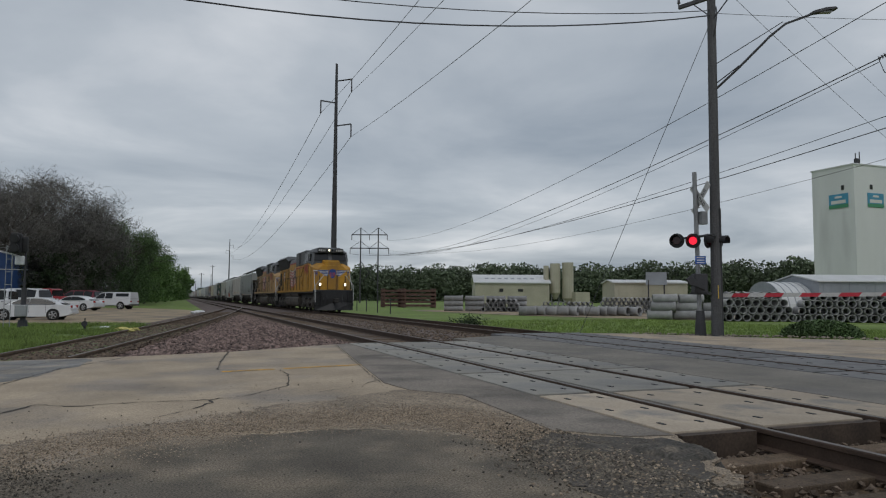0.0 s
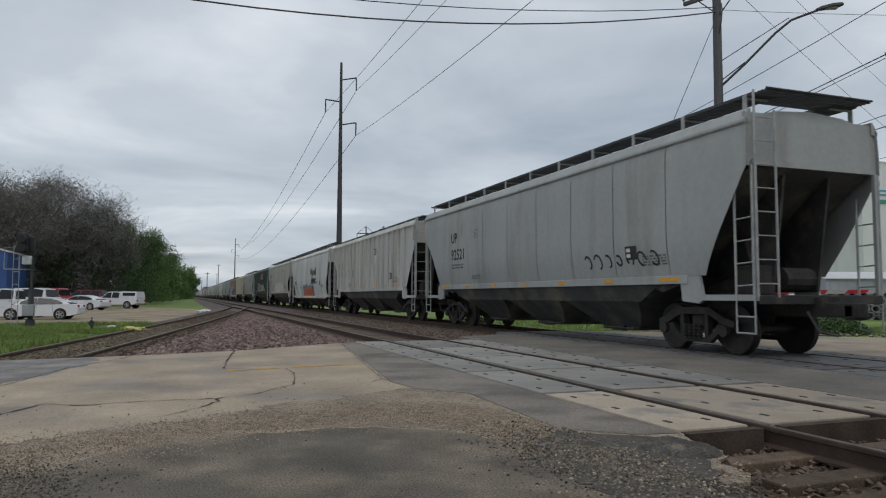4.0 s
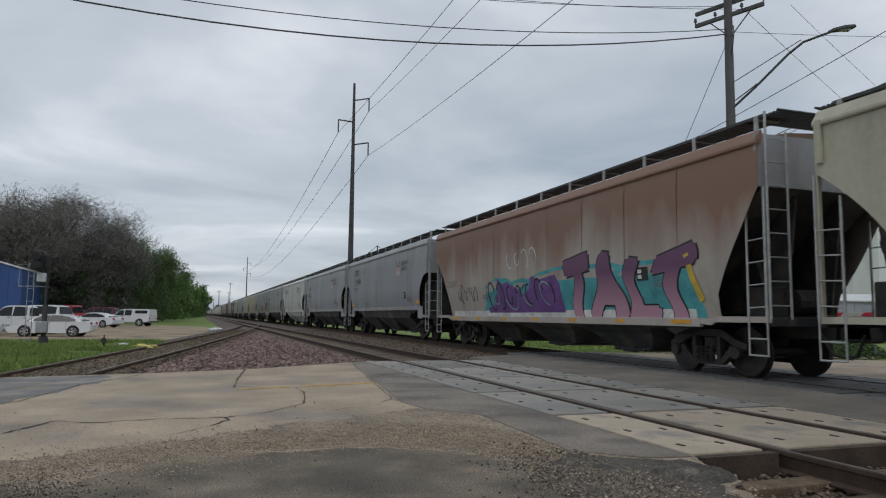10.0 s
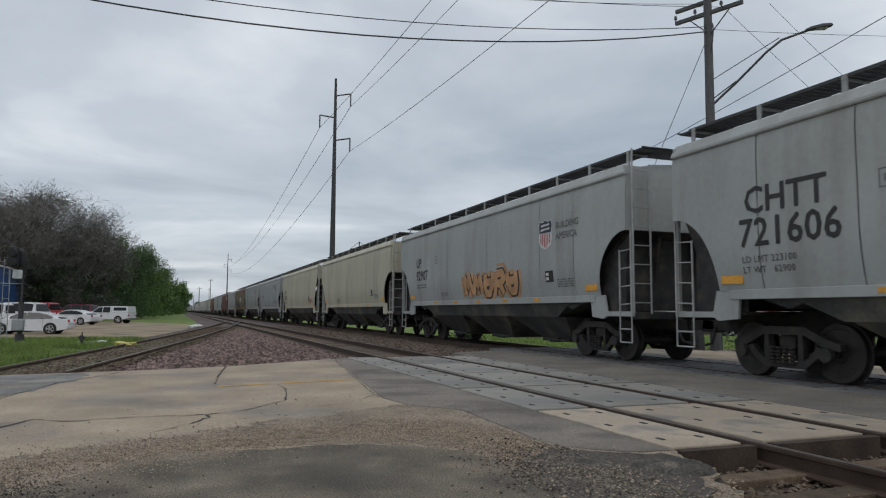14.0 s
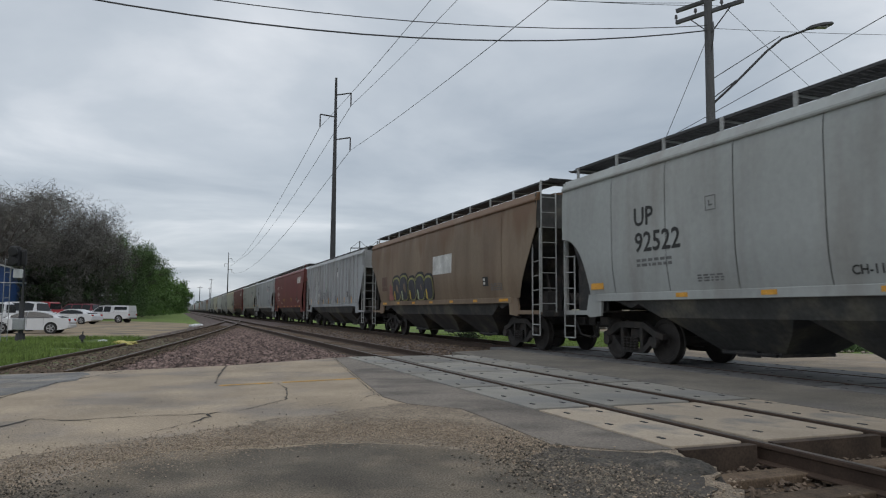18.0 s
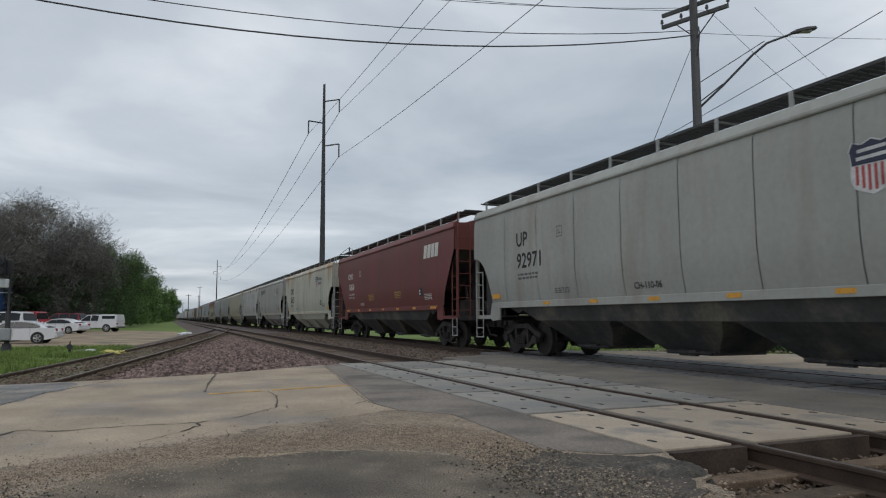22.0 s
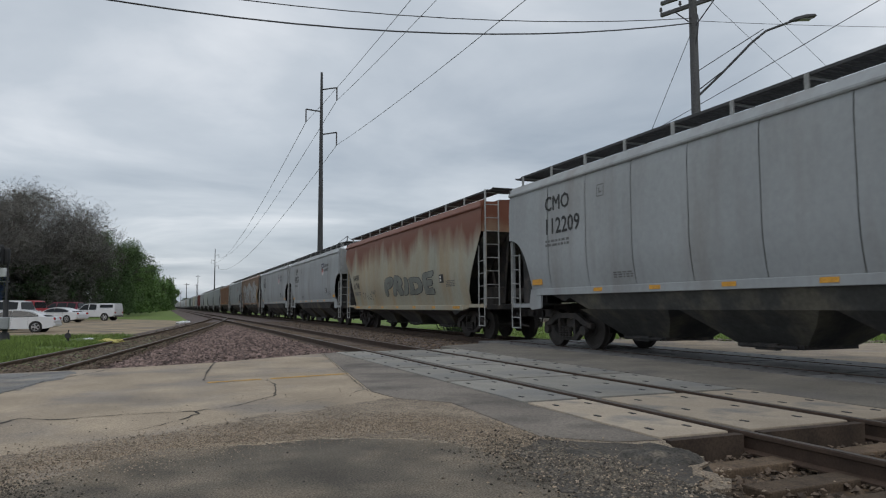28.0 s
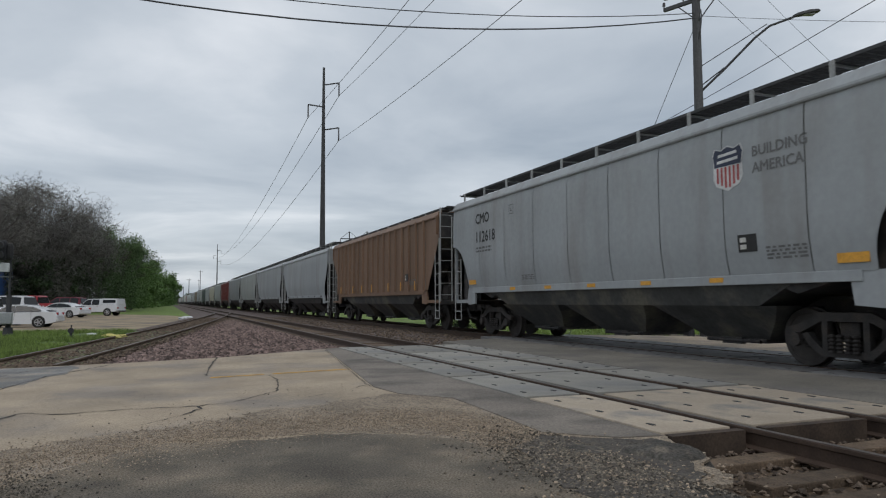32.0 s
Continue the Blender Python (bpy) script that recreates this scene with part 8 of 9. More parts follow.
    for x in wx:
        for s in (-1, 1):
            bm = B()
            rod(bm, (x, s * (h - 0.10), wr + 0.015), (x, s * (h + 0.003), wr + 0.015), wr * 1.14, n=24)
            part("wheel_arch", bm, M_TYRE, root)
    for x in wx:
        for s in (-1, 1):
            bm = B()
            rod(bm, (x, s * (h - 0.22), wr), (x, s * (h + 0.012), wr), wr, n=24)
            ty = part("tyre", bm, M_TYRE, root)
            bm = B()
            for k in range(5):
                u, w = math.cos(1.257 * k), math.sin(1.257 * k)
                rod(bm, (x + 0.05 * u, s * (h + 0.02), wr + 0.05 * w), (x + wr * 0.64 * u, s * (h + 0.02), wr + wr * 0.64 * w), 0.045, n=6)
            rod(bm, (x, s * (h - 0.05), wr), (x, s * (h + 0.03), wr), 0.07, n=10)
            loft(bm, [[(x + q * math.cos(0.393 * i), s * (h + g), wr + q * math.sin(0.393 * i)) for i in range(16)] for q, g in ((wr * 0.62, 0.012), (wr * 0.62, 0.02), (wr * 0.71, 0.02), (wr * 0.71, 0.012))], True, False)
            part("rim", bm, M_RIM, ty)
    for s in (-1, 1):
        bm = B()
        box(bm, (-L / 2 + 0.03, s * (h - 0.2), 0.86), (0.08, 0.3, 0.16), bevel=0.02)
        part("tail_lamp", bm, M_TAIL, root)
        bm = B()
        box(bm, (L / 2 - 0.1, s * (h - 0.24), 0.72), (0.12, 0.34, 0.14), bevel=0.02)
        part("headlamp", bm, M_CHROME, root)
        bm = B()
        box(bm, (glass_x[-1][1] + 0.15, s * (h + 0.06), zb + 0.08), (0.16, 0.12, 0.12), bevel=0.02)
        part("wing_mirror", bm, paint, root)
        for k, (a, b) in enumerate(glass_x):
            bm = B()
            box(bm, (a + 0.12, s * (h + 0.005), zb - 0.12), (0.16, 0.03, 0.035))
            part("door_handle", bm, M_CHROME if kind == "pickup" else paint, root)
    for e in (-1, 1):
        bm = B()
        box(bm, (e * (L / 2 - 0.02), 0, 0.48), (0.14, W - 0.1, 0.2), bevel=0.03)
        part("bumper", bm, paint if kind == "sedan" else M_CHROME if kind == "pickup" else M_BUMPER, root)
    return root


def parked(x, y, heading):
    return pose(x, y, LOT, 0, 0, heading)


vehicle("sedan", "white four-door sedan parked on the dirt lot", parked(-8.1, 47.5, 174) @ Matrix.Scale(0.92, 4), M_CARWHITE, "sedan")
vehicle("sedan", "small white sedan parked beside a pickup truck", parked(-9.47, 77.05, 152), M_CARWHITE, "sedan")
vehicle("sedan", "silver sedan parked at the near edge of the lot", parked(-13.0, 48.3, 4) @ Matrix.Scale(0.92, 4), M_CARSILVER, "sedan")
vehicle("pickup_truck", "white pickup truck parked behind a white sedan", parked(-11.0, 52.5, 172), M_CARWHITE, "pickup")
vehicle("sport_utility_vehicle", "white sport utility vehicle parked in the lot", parked(-12.6, 66.5, 156) @ Matrix.Scale(1.12, 4), M_CARWHITE, "suv")
truck = vehicle("pickup_truck", "white crew-cab pickup truck with a white bed cap", parked(-7.22, 85.6, 156), M_CARWHITE, "pickup")
bm = B()
loft(bm, [[(-2.83, -0.92, 1.19), (-2.83, 0.92, 1.19), (-2.76, 0.80, 1.86), (-2.76, -0.80, 1.86)], [(-1.0, -0.92, 1.19), (-1.0, 0.92, 1.19), (-1.02, 0.80, 1.88), (-1.02, -0.80, 1.88)]])
part("bed_cap", bm, M_CARWHITE, truck, "white canopy over the bed")
for s in (-1, 1):
    bm = B()
    box(bm, (-1.9, s * 0.88, 1.56), (1.4, 0.03, 0.34), Matrix.Rotation(s * 0.17, 3, "X"))
    part("cap_window", bm, M_GLASS, truck)
vehicle("pickup_truck", "red pickup truck parked at the back of the lot", parked(-13.0, 84.0, 152) @ Matrix.Scale(1.18, 4), M_CARRED, "pickup")
vehicle("sport_utility_vehicle", "dark maroon sport utility vehicle parked before the trees", parked(-11.3, 91.5, 160) @ Matrix.Scale(1.15, 4), M_CARMAROON, "suv")

M_BLUECLAD = mat("blue_metal_cladding", (0.025, 0.075, 0.24), 0.5, scale=0.8, vary=0.12)
M_WHITETRIM = mat("white_roof_trim", (0.62, 0.63, 0.64), 0.5)
bld = thing("metal_building", "blue metal-clad workshop with white roof edge", "building")
bm = B()
prism(bm, [(-44, GZ), (-19.2, GZ), (-19.2, 6.0), (-21.6, 6.7), (-44, 6.7)], "y", 92, 108)
part("wall", bm, M_BLUECLAD, bld)
bm = B()
prism(bm, [(-44, 6.7), (-21.6, 6.7), (-19.0, 5.95), (-19.0, 6.1), (-21.6, 6.88), (-44, 6.88)], "y", 91.8, 108.2)
part("roof", bm, M_WHITETRIM, bld)
for i in range(28):
    bm = B()
    box(bm, (-43.5 + 0.85 * i, 91.97, 3.1), (0.06, 0.05, 6.6))
    part("cladding_rib", bm, M_BLUECLAD, bld)
bm = B()
rod(bm, (-23.5, 94, 6.7), (-23.5, 94, 8.0), 0.2, n=10)
rod(bm, (-23.5, 94, 8.0), (-23.5, 94, 8.2), 0.32, n=10)
part("roof_vent", bm, M_STEEL, bld)
bm = B()
rod(bm, (-21.9, 90.3, GZ), (-21.9, 90.3, 10.6), 0.15, 0.1, 8)
tagged(part("utility_pole", bm, M_STEEL), "pale slender pole before the blue building", "utility pole")

# small railway signal at the siding, with its ladder frame
s2 = thing("railway_signal", "short railway signal mast with black head and grey box", "railway signal")
sx, sy = -5.05, 27.9
bm = B()
rod(bm, (sx, sy, 1.2), (sx, sy, 2.75), 0.038, n=10)
rod(bm, (sx, sy, 0.2), (sx, sy, 1.36), 0.085, n=12)
rod(bm, (sx, sy, GZ), (sx, sy, 0.25), 0.21, 0.14, 12)
part("mast", bm, M_DKSTEEL, s2)
bm = B()
box(bm, (sx - 0.28, sy - 0.12, 2.90), (0.34, 0.34, 0.70), bevel=0.09)
hd = part("signal_head", bm, M_LDARK, s2)
for k in range(2):
    bm = B()
    rod(bm, (sx - 0.28, sy - 0.29, 2.74 + 0.32 * k), (sx - 0.28, sy - 0.52, 2.72 + 0.32 * k), 0.13, 0.14, 12)
    part("lens_hood", bm, M_LDARK, hd)
bm = B()
box(bm, (sx - 0.04, sy - 0.02, 2.86), (0.22, 0.22, 0.56), bevel=0.08)
part("rear_case", bm, M_LDARK, s2)
bm = B()
box(bm, (sx - 0.15, sy - 0.1, 2.31), (0.28, 0.2, 0.30), bevel=0.03)
part("number_box", bm, M_WHITETRIM, s2)
bm = B()
box(bm, (sx - 0.04, sy - 0.14, 0.58), (0.36, 0.26, 0.40), bevel=0.03)
part("junction_box", bm, M_STEEL, s2)
rails = B()
ladder(rails, rails, (sx - 0.62, sy + 0.2, 0), (1, 0, 0), GZ, 2.85, 0.19, 0.014)
part("ladder", rails, M_STEEL, s2)
bm = B()
chain(bm, [(sx - 0.9, sy + 0.2, 2.0), (sx + 0.05, sy + 0.2, 2.0)], 0.02)
chain(bm, [(sx - 0.9, sy + 0.2, 2.0), (sx - 0.9, sy + 0.2, 2.75), (sx - 0.45, sy + 0.2, 2.75), (sx - 0.45, sy + 0.2, 2.0)], 0.016)
part("platform_rail", bm, M_STEEL, s2)
bm = B()
rod(bm, (-2.87, 25.6, GZ), (-2.87, 25.6, 0.2), 0.05, 0.035, 10)
box(bm, (-2.87, 25.6, -0.16), (0.2, 0.2, 0.26), bevel=0.04)
rod(bm, (-2.87, 25.58, 0.2), (-2.87, 25.52, 0.2), 0.09, n=14)
rod(bm, (-2.87, 25.6, 0.2), (-2.86, 25.6, 0.38), 0.02, n=6)
tagged(part("switch_stand", bm, M_DKSTEEL), "low dark switch stand in the grass", "switch stand")
M_RAG = mat("yellow_rag", (0.52, 0.46, 0.16), 0.9, scale=8, vary=0.3)
M_ORANGE = mat("orange_plastic", (0.5, 0.2, 0.1), 0.7, scale=6, vary=0.2)
for x, y, sc, m, lb in ((-1.72, 25.6, 0.27, M_RAG, "crumpled pale yellow rag on the siding"), (-1.42, 26.3, 0.17, M_RAG, "crumpled yellow scrap beside the rail"), (-3.7, 21.2, 0.30, M_ORANGE, "faded orange scrap lying in the grass"),
                        (-2.5, 28.2, 0.14, M_WHITETRIM, "small white scrap beside the siding"), (1.5, 62, 0.5, M_WHITETRIM, "white scrap lying on the lot edge"), (19.4, 16.9, 0.22, M_WHITETRIM, "white scrap on the grass edge")):
    rnd = random.Random(int(x * 10))
    bm = B()
    bmesh.ops.create_icosphere(bm, subdivisions=3, radius=1.0)
    for v in bm.verts:
        k = rnd.uniform(0.62, 1.1)
        v.co = Vector((v.co.x * sc * k * 1.3 + x, v.co.y * sc * k + y, max(v.co.z * sc * k * 0.5, -0.05) + (-0.05 if x > -3 and x < 0 else GZ + 0.08)))
    tagged(part("litter_scrap", bm, m), lb, "litter")

# ---- pipe yard and buildings beyond ----
def pipe_mesh(L, r):
    bm = B()
    t = r * 0.16
    def ring(y, q):
        return [(q * math.cos(2 * math.pi * i / 18), y, q * math.sin(2 * math.pi * i / 18)) for i in range(18)]
    loft(bm, [ring(-L / 2, r - t), ring(-L / 2, r * 1.14), ring(-L / 2 + 0.16, r * 1.14), ring(-L / 2 + 0.2, r), ring(L / 2, r), ring(L / 2, r - t), ring(-L / 2, r - t)], True, False)
    me = mesh_of("pipe", bm)
    for p in me.polygons:
        p.use_smooth = True
    me.materials.append(None)
    return me


PIPES = {}
prng = random.Random(3)


def pipe(x, y, z, heading, r, L=2.4):
    key = (round(r, 2), L)
    if key not in PIPES:
        PIPES[key] = pipe_mesh(L, r)
    ob = part("concrete_pipe", PIPES[key], M_CONCPIPE)
    ob.matrix_basis = pose(x, y, z, prng.uniform(-0.8, 0.8), prng.uniform(0, 360), heading)
    return tagged(ob, "grey concrete drain pipe with bell end, stacked in the yard", "concrete pipe", "concrete pipes in the yard")


def stack(x0, y0, x1, y1, count, rows, r, turn, L=2.4):
    """A stack of pipes along the line from (x0, y0) to (x1, y1)."""
    for k in range(rows):
        for i in range(count - k):
            f = (i + 0.5 * k) / max(count - 1, 1)
            pipe(x0 + (x1 - x0) * f, y0 + (y1 - y0) * f, GZ + r * 1.1 + k * r * 1.85, turn + prng.uniform(-2, 2), r, L)


stack(34.4, 38.5, 38.6, 36.5, 9, 4, 0.26, 148)
stack(38.9, 36.3, 46.4, 31.0, 15, 4, 0.25, 142)
for k in range(3):
    for i in range(3 - k // 2):
        pipe(32.2 + 1.75 * i + 0.25 * k, 41.9 - 0.72 * i + prng.uniform(-0.2, 0.2), GZ + 0.34 + 0.58 * k, 62 + prng.uniform(-7, 7), 0.31, 1.7)
stack(39.5, 60.9, 45.2, 58.8, 14, 4, 0.21, 150, 2.0)
stack(33.0, 61.0, 38.2, 59.4, 12, 3, 0.20, 152, 2.0)
for i in range(11):
    pipe(27.6 + 0.82 * i, 53.3 - 0.3 * i + prng.uniform(-0.3, 0.3), GZ + 0.42, 60 + prng.uniform(-14, 14) - 3 * i, 0.38, 1.5)
for k in range(3):
    for i in range(4):
        pipe(28.4 + 2.2 * i, 72.5 - 0.8 * i, GZ + 0.3 + 0.56 * k, 66 + prng.uniform(-3, 3), 0.3, 2.1)
stack(31.0, 70.0, 34.5, 68.6, 8, 3, 0.24, 150, 2.0)
sheet("yard_gravel", [(24, 75), (27, 52), (31, 43.6), (35, 39.2), (48, 28.5), (70, 20), (90, 60), (60, 100)], GZ + 0.03, M_DIRT, 0, "pale gravel of the pipe yard", "ground")
M_RUSTPILE = mat("rusty_scrap", (0.10, 0.055, 0.045), 0.9, scale=2, vary=0.4)
for j, (x, y, w) in enumerate(((33.5, 100, 5.0), (30.5, 104, 3.0))):
    root = thing("rack_of_bars", "dark rusty steel bars stacked on racks", "steel rack")
    for k in range(5):
        bm = B()
        box(bm, (x, y, GZ + 0.3 + 0.55 * k), (w, 1.8, 0.32), Matrix.Rotation(radians(-20), 3, "Z"))
        part("bar_layer", bm, M_RUSTPILE, root)
    for s in (-1, 1):
        bm = B()
        box(bm, (x + s * w * 0.42, y - s * w * 0.15, GZ + 1.4), (0.2, 1.9, 2.9))
        part("rack_post", bm, M_RUSTPILE, root)

M_CREAMCLAD = mat("cream_metal_cladding", (0.40, 0.38, 0.29), 0.6, scale=0.5, vary=0.10)
M_PALEROOF = mat("pale_metal_roof", (0.55, 0.56, 0.56), 0.5, scale=0.4, vary=0.08)
M_GREYCLAD = mat("grey_metal_cladding", (0.26, 0.28, 0.31), 0.55, scale=0.5, vary=0.12)
M_TOWERWHITE = mat("white_concrete_tower", (0.66, 0.67, 0.66), 0.8, scale=0.12, vary=0.08, second=(0.56, 0.565, 0.56), second_at=0.62, second_scale=0.2, streak=6)
M_TEALSIGN = mat("teal_sign", (0.05, 0.26, 0.40), 0.5)
M_GREENSIGN = mat("green_sign_band", (0.05, 0.24, 0.12), 0.5)
M_OPENDARK = mat("dark_opening", (0.03, 0.03, 0.032), 0.8)


def shed(name, label, at, w, d, eave, peak, wall, roof, openings=()):
    """Gabled shed: ridge along its own x, front wall at -d/2."""
    root = thing(name, label, "building", at=at)
    bm = B()
    prism(bm, [(-d / 2, GZ), (d / 2, GZ), (d / 2, eave), (0, peak), (-d / 2, eave)], "x", -w / 2, w / 2)
    part("wall", bm, wall, root)
    for s in (-1, 1):
        bm = B()
        prism(bm, [(s * (d / 2 + 0.3), eave - 0.05), (0, peak + 0.05), (0, peak + 0.2), (s * (d / 2 + 0.3), eave + 0.12)], "x", -w / 2 - 0.3, w / 2 + 0.3)
        part("roof", bm, roof, root)
    n = int(w / 1.2)
    for i in range(n):
        bm = B()
        box(bm, (-w / 2 + (i + 0.5) * w / n, -d / 2 - 0.02, (eave + GZ) / 2), (0.08, 0.05, eave - GZ))
        part("cladding_rib", bm, wall, root)
    for x, z, ww, hh in openings:
        bm = B()
        box(bm, (x, -d / 2 - 0.03, z), (ww, 0.08, hh))
        part("window", bm, M_OPENDARK, root)
    return root


shed("shed", "cream metal shed with a pale gabled roof", pose(58.5, 120.5, 0, 0, 0, -20), 13.5, 11, 3.9, 5.4, M_CREAMCLAD, M_PALEROOF, ((-2, 2.6, 0.7, 0.6), (1.5, 2.6, 0.9, 0.5)))
for i in range(8):
    bm = B()
    box(bm, (0, 0, 0), (0.7, 0.9, 0.05), Matrix.Rotation(radians(15), 3, "X"))
    ob = part("skylight", bm, M_GREYCLAD)
    ob.matrix_basis = pose(58.5, 120.5, 0, 0, 0, -20) @ pose(-4.5 + 1.2 * i, -3.0, 4.78)
    tagged(ob, "small grey roof light on the pale shed roof", "roof light", "roof lights of the shed")
shed("shed", "low cream metal shed behind the pipes", pose(69.0, 93.5, 0, 0, 0, -20), 11.2, 8, 3.6, 4.0, M_CREAMCLAD, M_PALEROOF)
shed("shed", "long grey metal warehouse beside the tower", pose(99.0, 74.0, 0, 0, 0, -20), 30, 14, 3.7, 4.7, M_GREYCLAD, M_PALEROOF, ((2.0, 2.2, 3.6, 2.2), (9.5, 2.2, 3.0, 2.0)))
q = thing("quonset_hut", "weathered round-roofed metal hut", "building", at=pose(86.0, 78.5, 0, 0, 0, -20))
bm = B()
prism(bm, [(6 * math.cos(math.pi * i / 14), GZ + 4.1 * math.sin(math.pi * i / 14)) for i in range(15)], "x", -6, 4)
part("shell", bm, M_PALEROOF, q)
for i in range(11):
    bm = B()
    prism(bm, [(6.05 * math.cos(math.pi * k / 14), GZ + 4.15 * math.sin(math.pi * k / 14)) for k in range(15)], "x", -6.02 + i, -5.9 + i)
    part("shell_rib", bm, M_GREYCLAD, q)

bp = thing("batch_plant", "pale concrete batching plant with silos and frames", "batching plant")
for x, y, r, z0, z1 in ((65.0, 114.5, 0.95, 2.2, 7.6), (67.2, 113.7, 1.05, 1.2, 7.8), (63.5, 115.2, 0.5, 0.0, 7.2)):
    bm = B()
    rod(bm, (x, y, z0), (x, y, z1), r, n=18)
    rod(bm, (x, y, z0 - 1.2), (x, y, z0), r * 0.3, r, 18)
    part("silo", bm, M_CREAMCLAD, bp)
    for s in (-1, 1):
        bm = B()
        rod(bm, (x + s * r * 0.8, y, GZ), (x + s * r * 0.8, y, z0 + 0.5), 0.1, n=6)
        part("silo_leg", bm, M_STEEL, bp)
bm = B()
box(bm, (69.0, 113.0, 1.0), (3.0, 3.0, 2.7))
part("hopper_house", bm, M_CREAMCLAD, bp)
bm = B()
chain(bm, [(61.5, 116.5, 1.0), (64.5, 115.2, 6.8)], 0.22, 6)
part("conveyor", bm, M_STEEL, bp)

tw = thing("concrete_tower", "tall white concrete elevator tower with sign panels", "tower building")
bm = B()
box(bm, (164.5, 132.5, 17.3), (16.5, 12.4, 35.4))
part("shaft", bm, M_TOWERWHITE, tw)
bm = B()
box(bm, (164.5, 132.5, 35.15), (16.9, 12.8, 0.3))
part("parapet", bm, M_PALEROOF, tw)
for fx, fy, wdir in ((156.2, 130.8, "y"), (163.4, 126.25, "x")):
    sgn = 1
    for name, m, dz, hh, lift in (("sign_panel", M_TEALSIGN, 0.0, 3.6, 0.05), ("sign_band", M_GREENSIGN, -1.35, 0.9, 0.08), ("sign_figure", M_WHITETXT, -0.25, 0.85, 0.09), ("sign_figure", M_WHITETXT, 1.0, 0.5, 0.09)):
        bm = B()
        wd = 5.6 if name != "sign_figure" else 4.2 if dz < 0 else 2.0
        if wdir == "y":
            box(bm, (fx - lift, fy, 26.3 + dz), (0.06, wd, hh))
        else:
            box(bm, (fx, fy - lift, 26.3 + dz), (wd, 0.06, hh))
        part(name, bm, m, tw)
for fx, fy, wdir, z in ((156.2, 129.5, "y", 29.6), (162.0, 126.25, "x", 29.6)):
    bm = B()
    box(bm, (fx - 0.05 if wdir == "y" else fx, fy if wdir == "y" else fy - 0.05, z), (0.1, 0.8, 1.2) if wdir == "y" else (0.8, 0.1, 1.2))
    part("window", bm, M_OPENDARK, tw)
bm = B()
for x, y, h in ((158.5, 127.5, 3.0), (159.4, 128.2, 2.0), (160.5, 128, 3.6)):
    rod(bm, (x, y, 35.2), (x, y, 35.2 + h), 0.12, n=6)
box(bm, (159.4, 127.8, 36.4), (1.2, 0.8, 1.0))
part("rooftop_gear", bm, M_DKSTEEL, tw)
bm = B()
box(bm, (66.5, 87.0, 4.2), (3.0, 0.2, 1.9), Matrix.Rotation(radians(-30), 3, "Z"))
sgn = part("signboard", bm, M_GREYCLAD)
tagged(sgn, "grey blank signboard on posts, seen from behind", "signboard")
bm = B()
for s in (-1, 1):
    rod(bm, (66.5 + s * 1.0, 87 - s * 0.55, GZ), (66.5 + s * 1.0, 87 - s * 0.55, 4.0), 0.12, n=6)
part("sign_post", bm, M_DKSTEEL, sgn)
fence = thing("wire_fence", "thin wire fence on steel posts beside the track", "fence")
for i in range(24):
    bm = B()
    rod(bm, (17.5 + 0.9 * i * 0.35, 60 + i * 5.5, GZ), (17.5 + 0.9 * i * 0.35, 60 + i * 5.5, 1.1), 0.05, n=6)
    part("fence_post", bm, M_DKSTEEL, fence)

# ---- trees ----
M_BARK = mat("grey_bark", (0.075, 0.062, 0.055), 0.95, scale=4, vary=0.3)
M_LEAF = mat("spring_leaves", (0.092, 0.165, 0.044), 0.75, scale=0.5, vary=0.35, island=0.45)
# leaf colour darkened to carry the shade within the undergrowth
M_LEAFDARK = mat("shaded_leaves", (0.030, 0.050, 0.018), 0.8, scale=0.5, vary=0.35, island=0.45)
M_LEAFMID = mat("olive_leaves", (0.068, 0.115, 0.040), 0.75, scale=0.5, vary=0.35, island=0.45)
# twigs and far leaves: base colour lightened to hold the haze of distance
M_BUD = mat("budding_twigs", (0.128, 0.122, 0.112), 0.9, scale=0.6, vary=0.3, island=0.4)
M_FARLEAF = mat("distant_hazed_leaves", (0.088, 0.115, 0.068), 0.85, scale=0.08, vary=0.4, island=0.4)


def leaf_quads(P, size, rng, slim=0.55):
    """Random small leaf faces at the points P."""
    n = len(P)
    u = rng.normal(0, 1, (n, 3))
    u /= np.linalg.norm(u, axis=1)[:, None]
    v = np.cross(u, rng.normal(0, 1, (n, 3)))
    v /= np.linalg.norm(v, axis=1)[:, None] + 1e-6
    s = rng.uniform(size * 0.6, size * 1.4, (n, 1))
    V = np.stack([P - u * s, P + v * s * slim, P + u * s, P - v * s * slim], 1)
    return V.reshape(-1, 3), np.arange(4 * n).reshape(-1, 4)


def limbs(height, rng, spread, forks, levels=5):
    """Segments (a, b, r0, r1) of a branching tree, and its twig tips."""
    segs, tips = [], []

    def grow(p, d, ln, r, depth):
        q = p + d * ln
        segs.append((p, q, r, r * 0.68))
        if depth == 0:
            tips.append(q)
            return
        for _ in range(forks if depth > 1 else forks + 1):
            nd = d * 0.75 + Vector((rng.gauss(0, 1), rng.gauss(0, 1), rng.gauss(0.25, 0.6))) * spread
            nd.normalize()
            grow(p.lerp(q, rng.uniform(0.55, 1.0)), nd, ln * rng.uniform(0.62, 0.85), r * 0.55, depth - 1)
        tips.append(q)
    grow(Vector((0, 0, 0)), Vector((rng.gauss(0, 0.04), rng.gauss(0, 0.04), 1)).normalized(), height * 0.30, height * 0.019, levels)
    return segs, tips


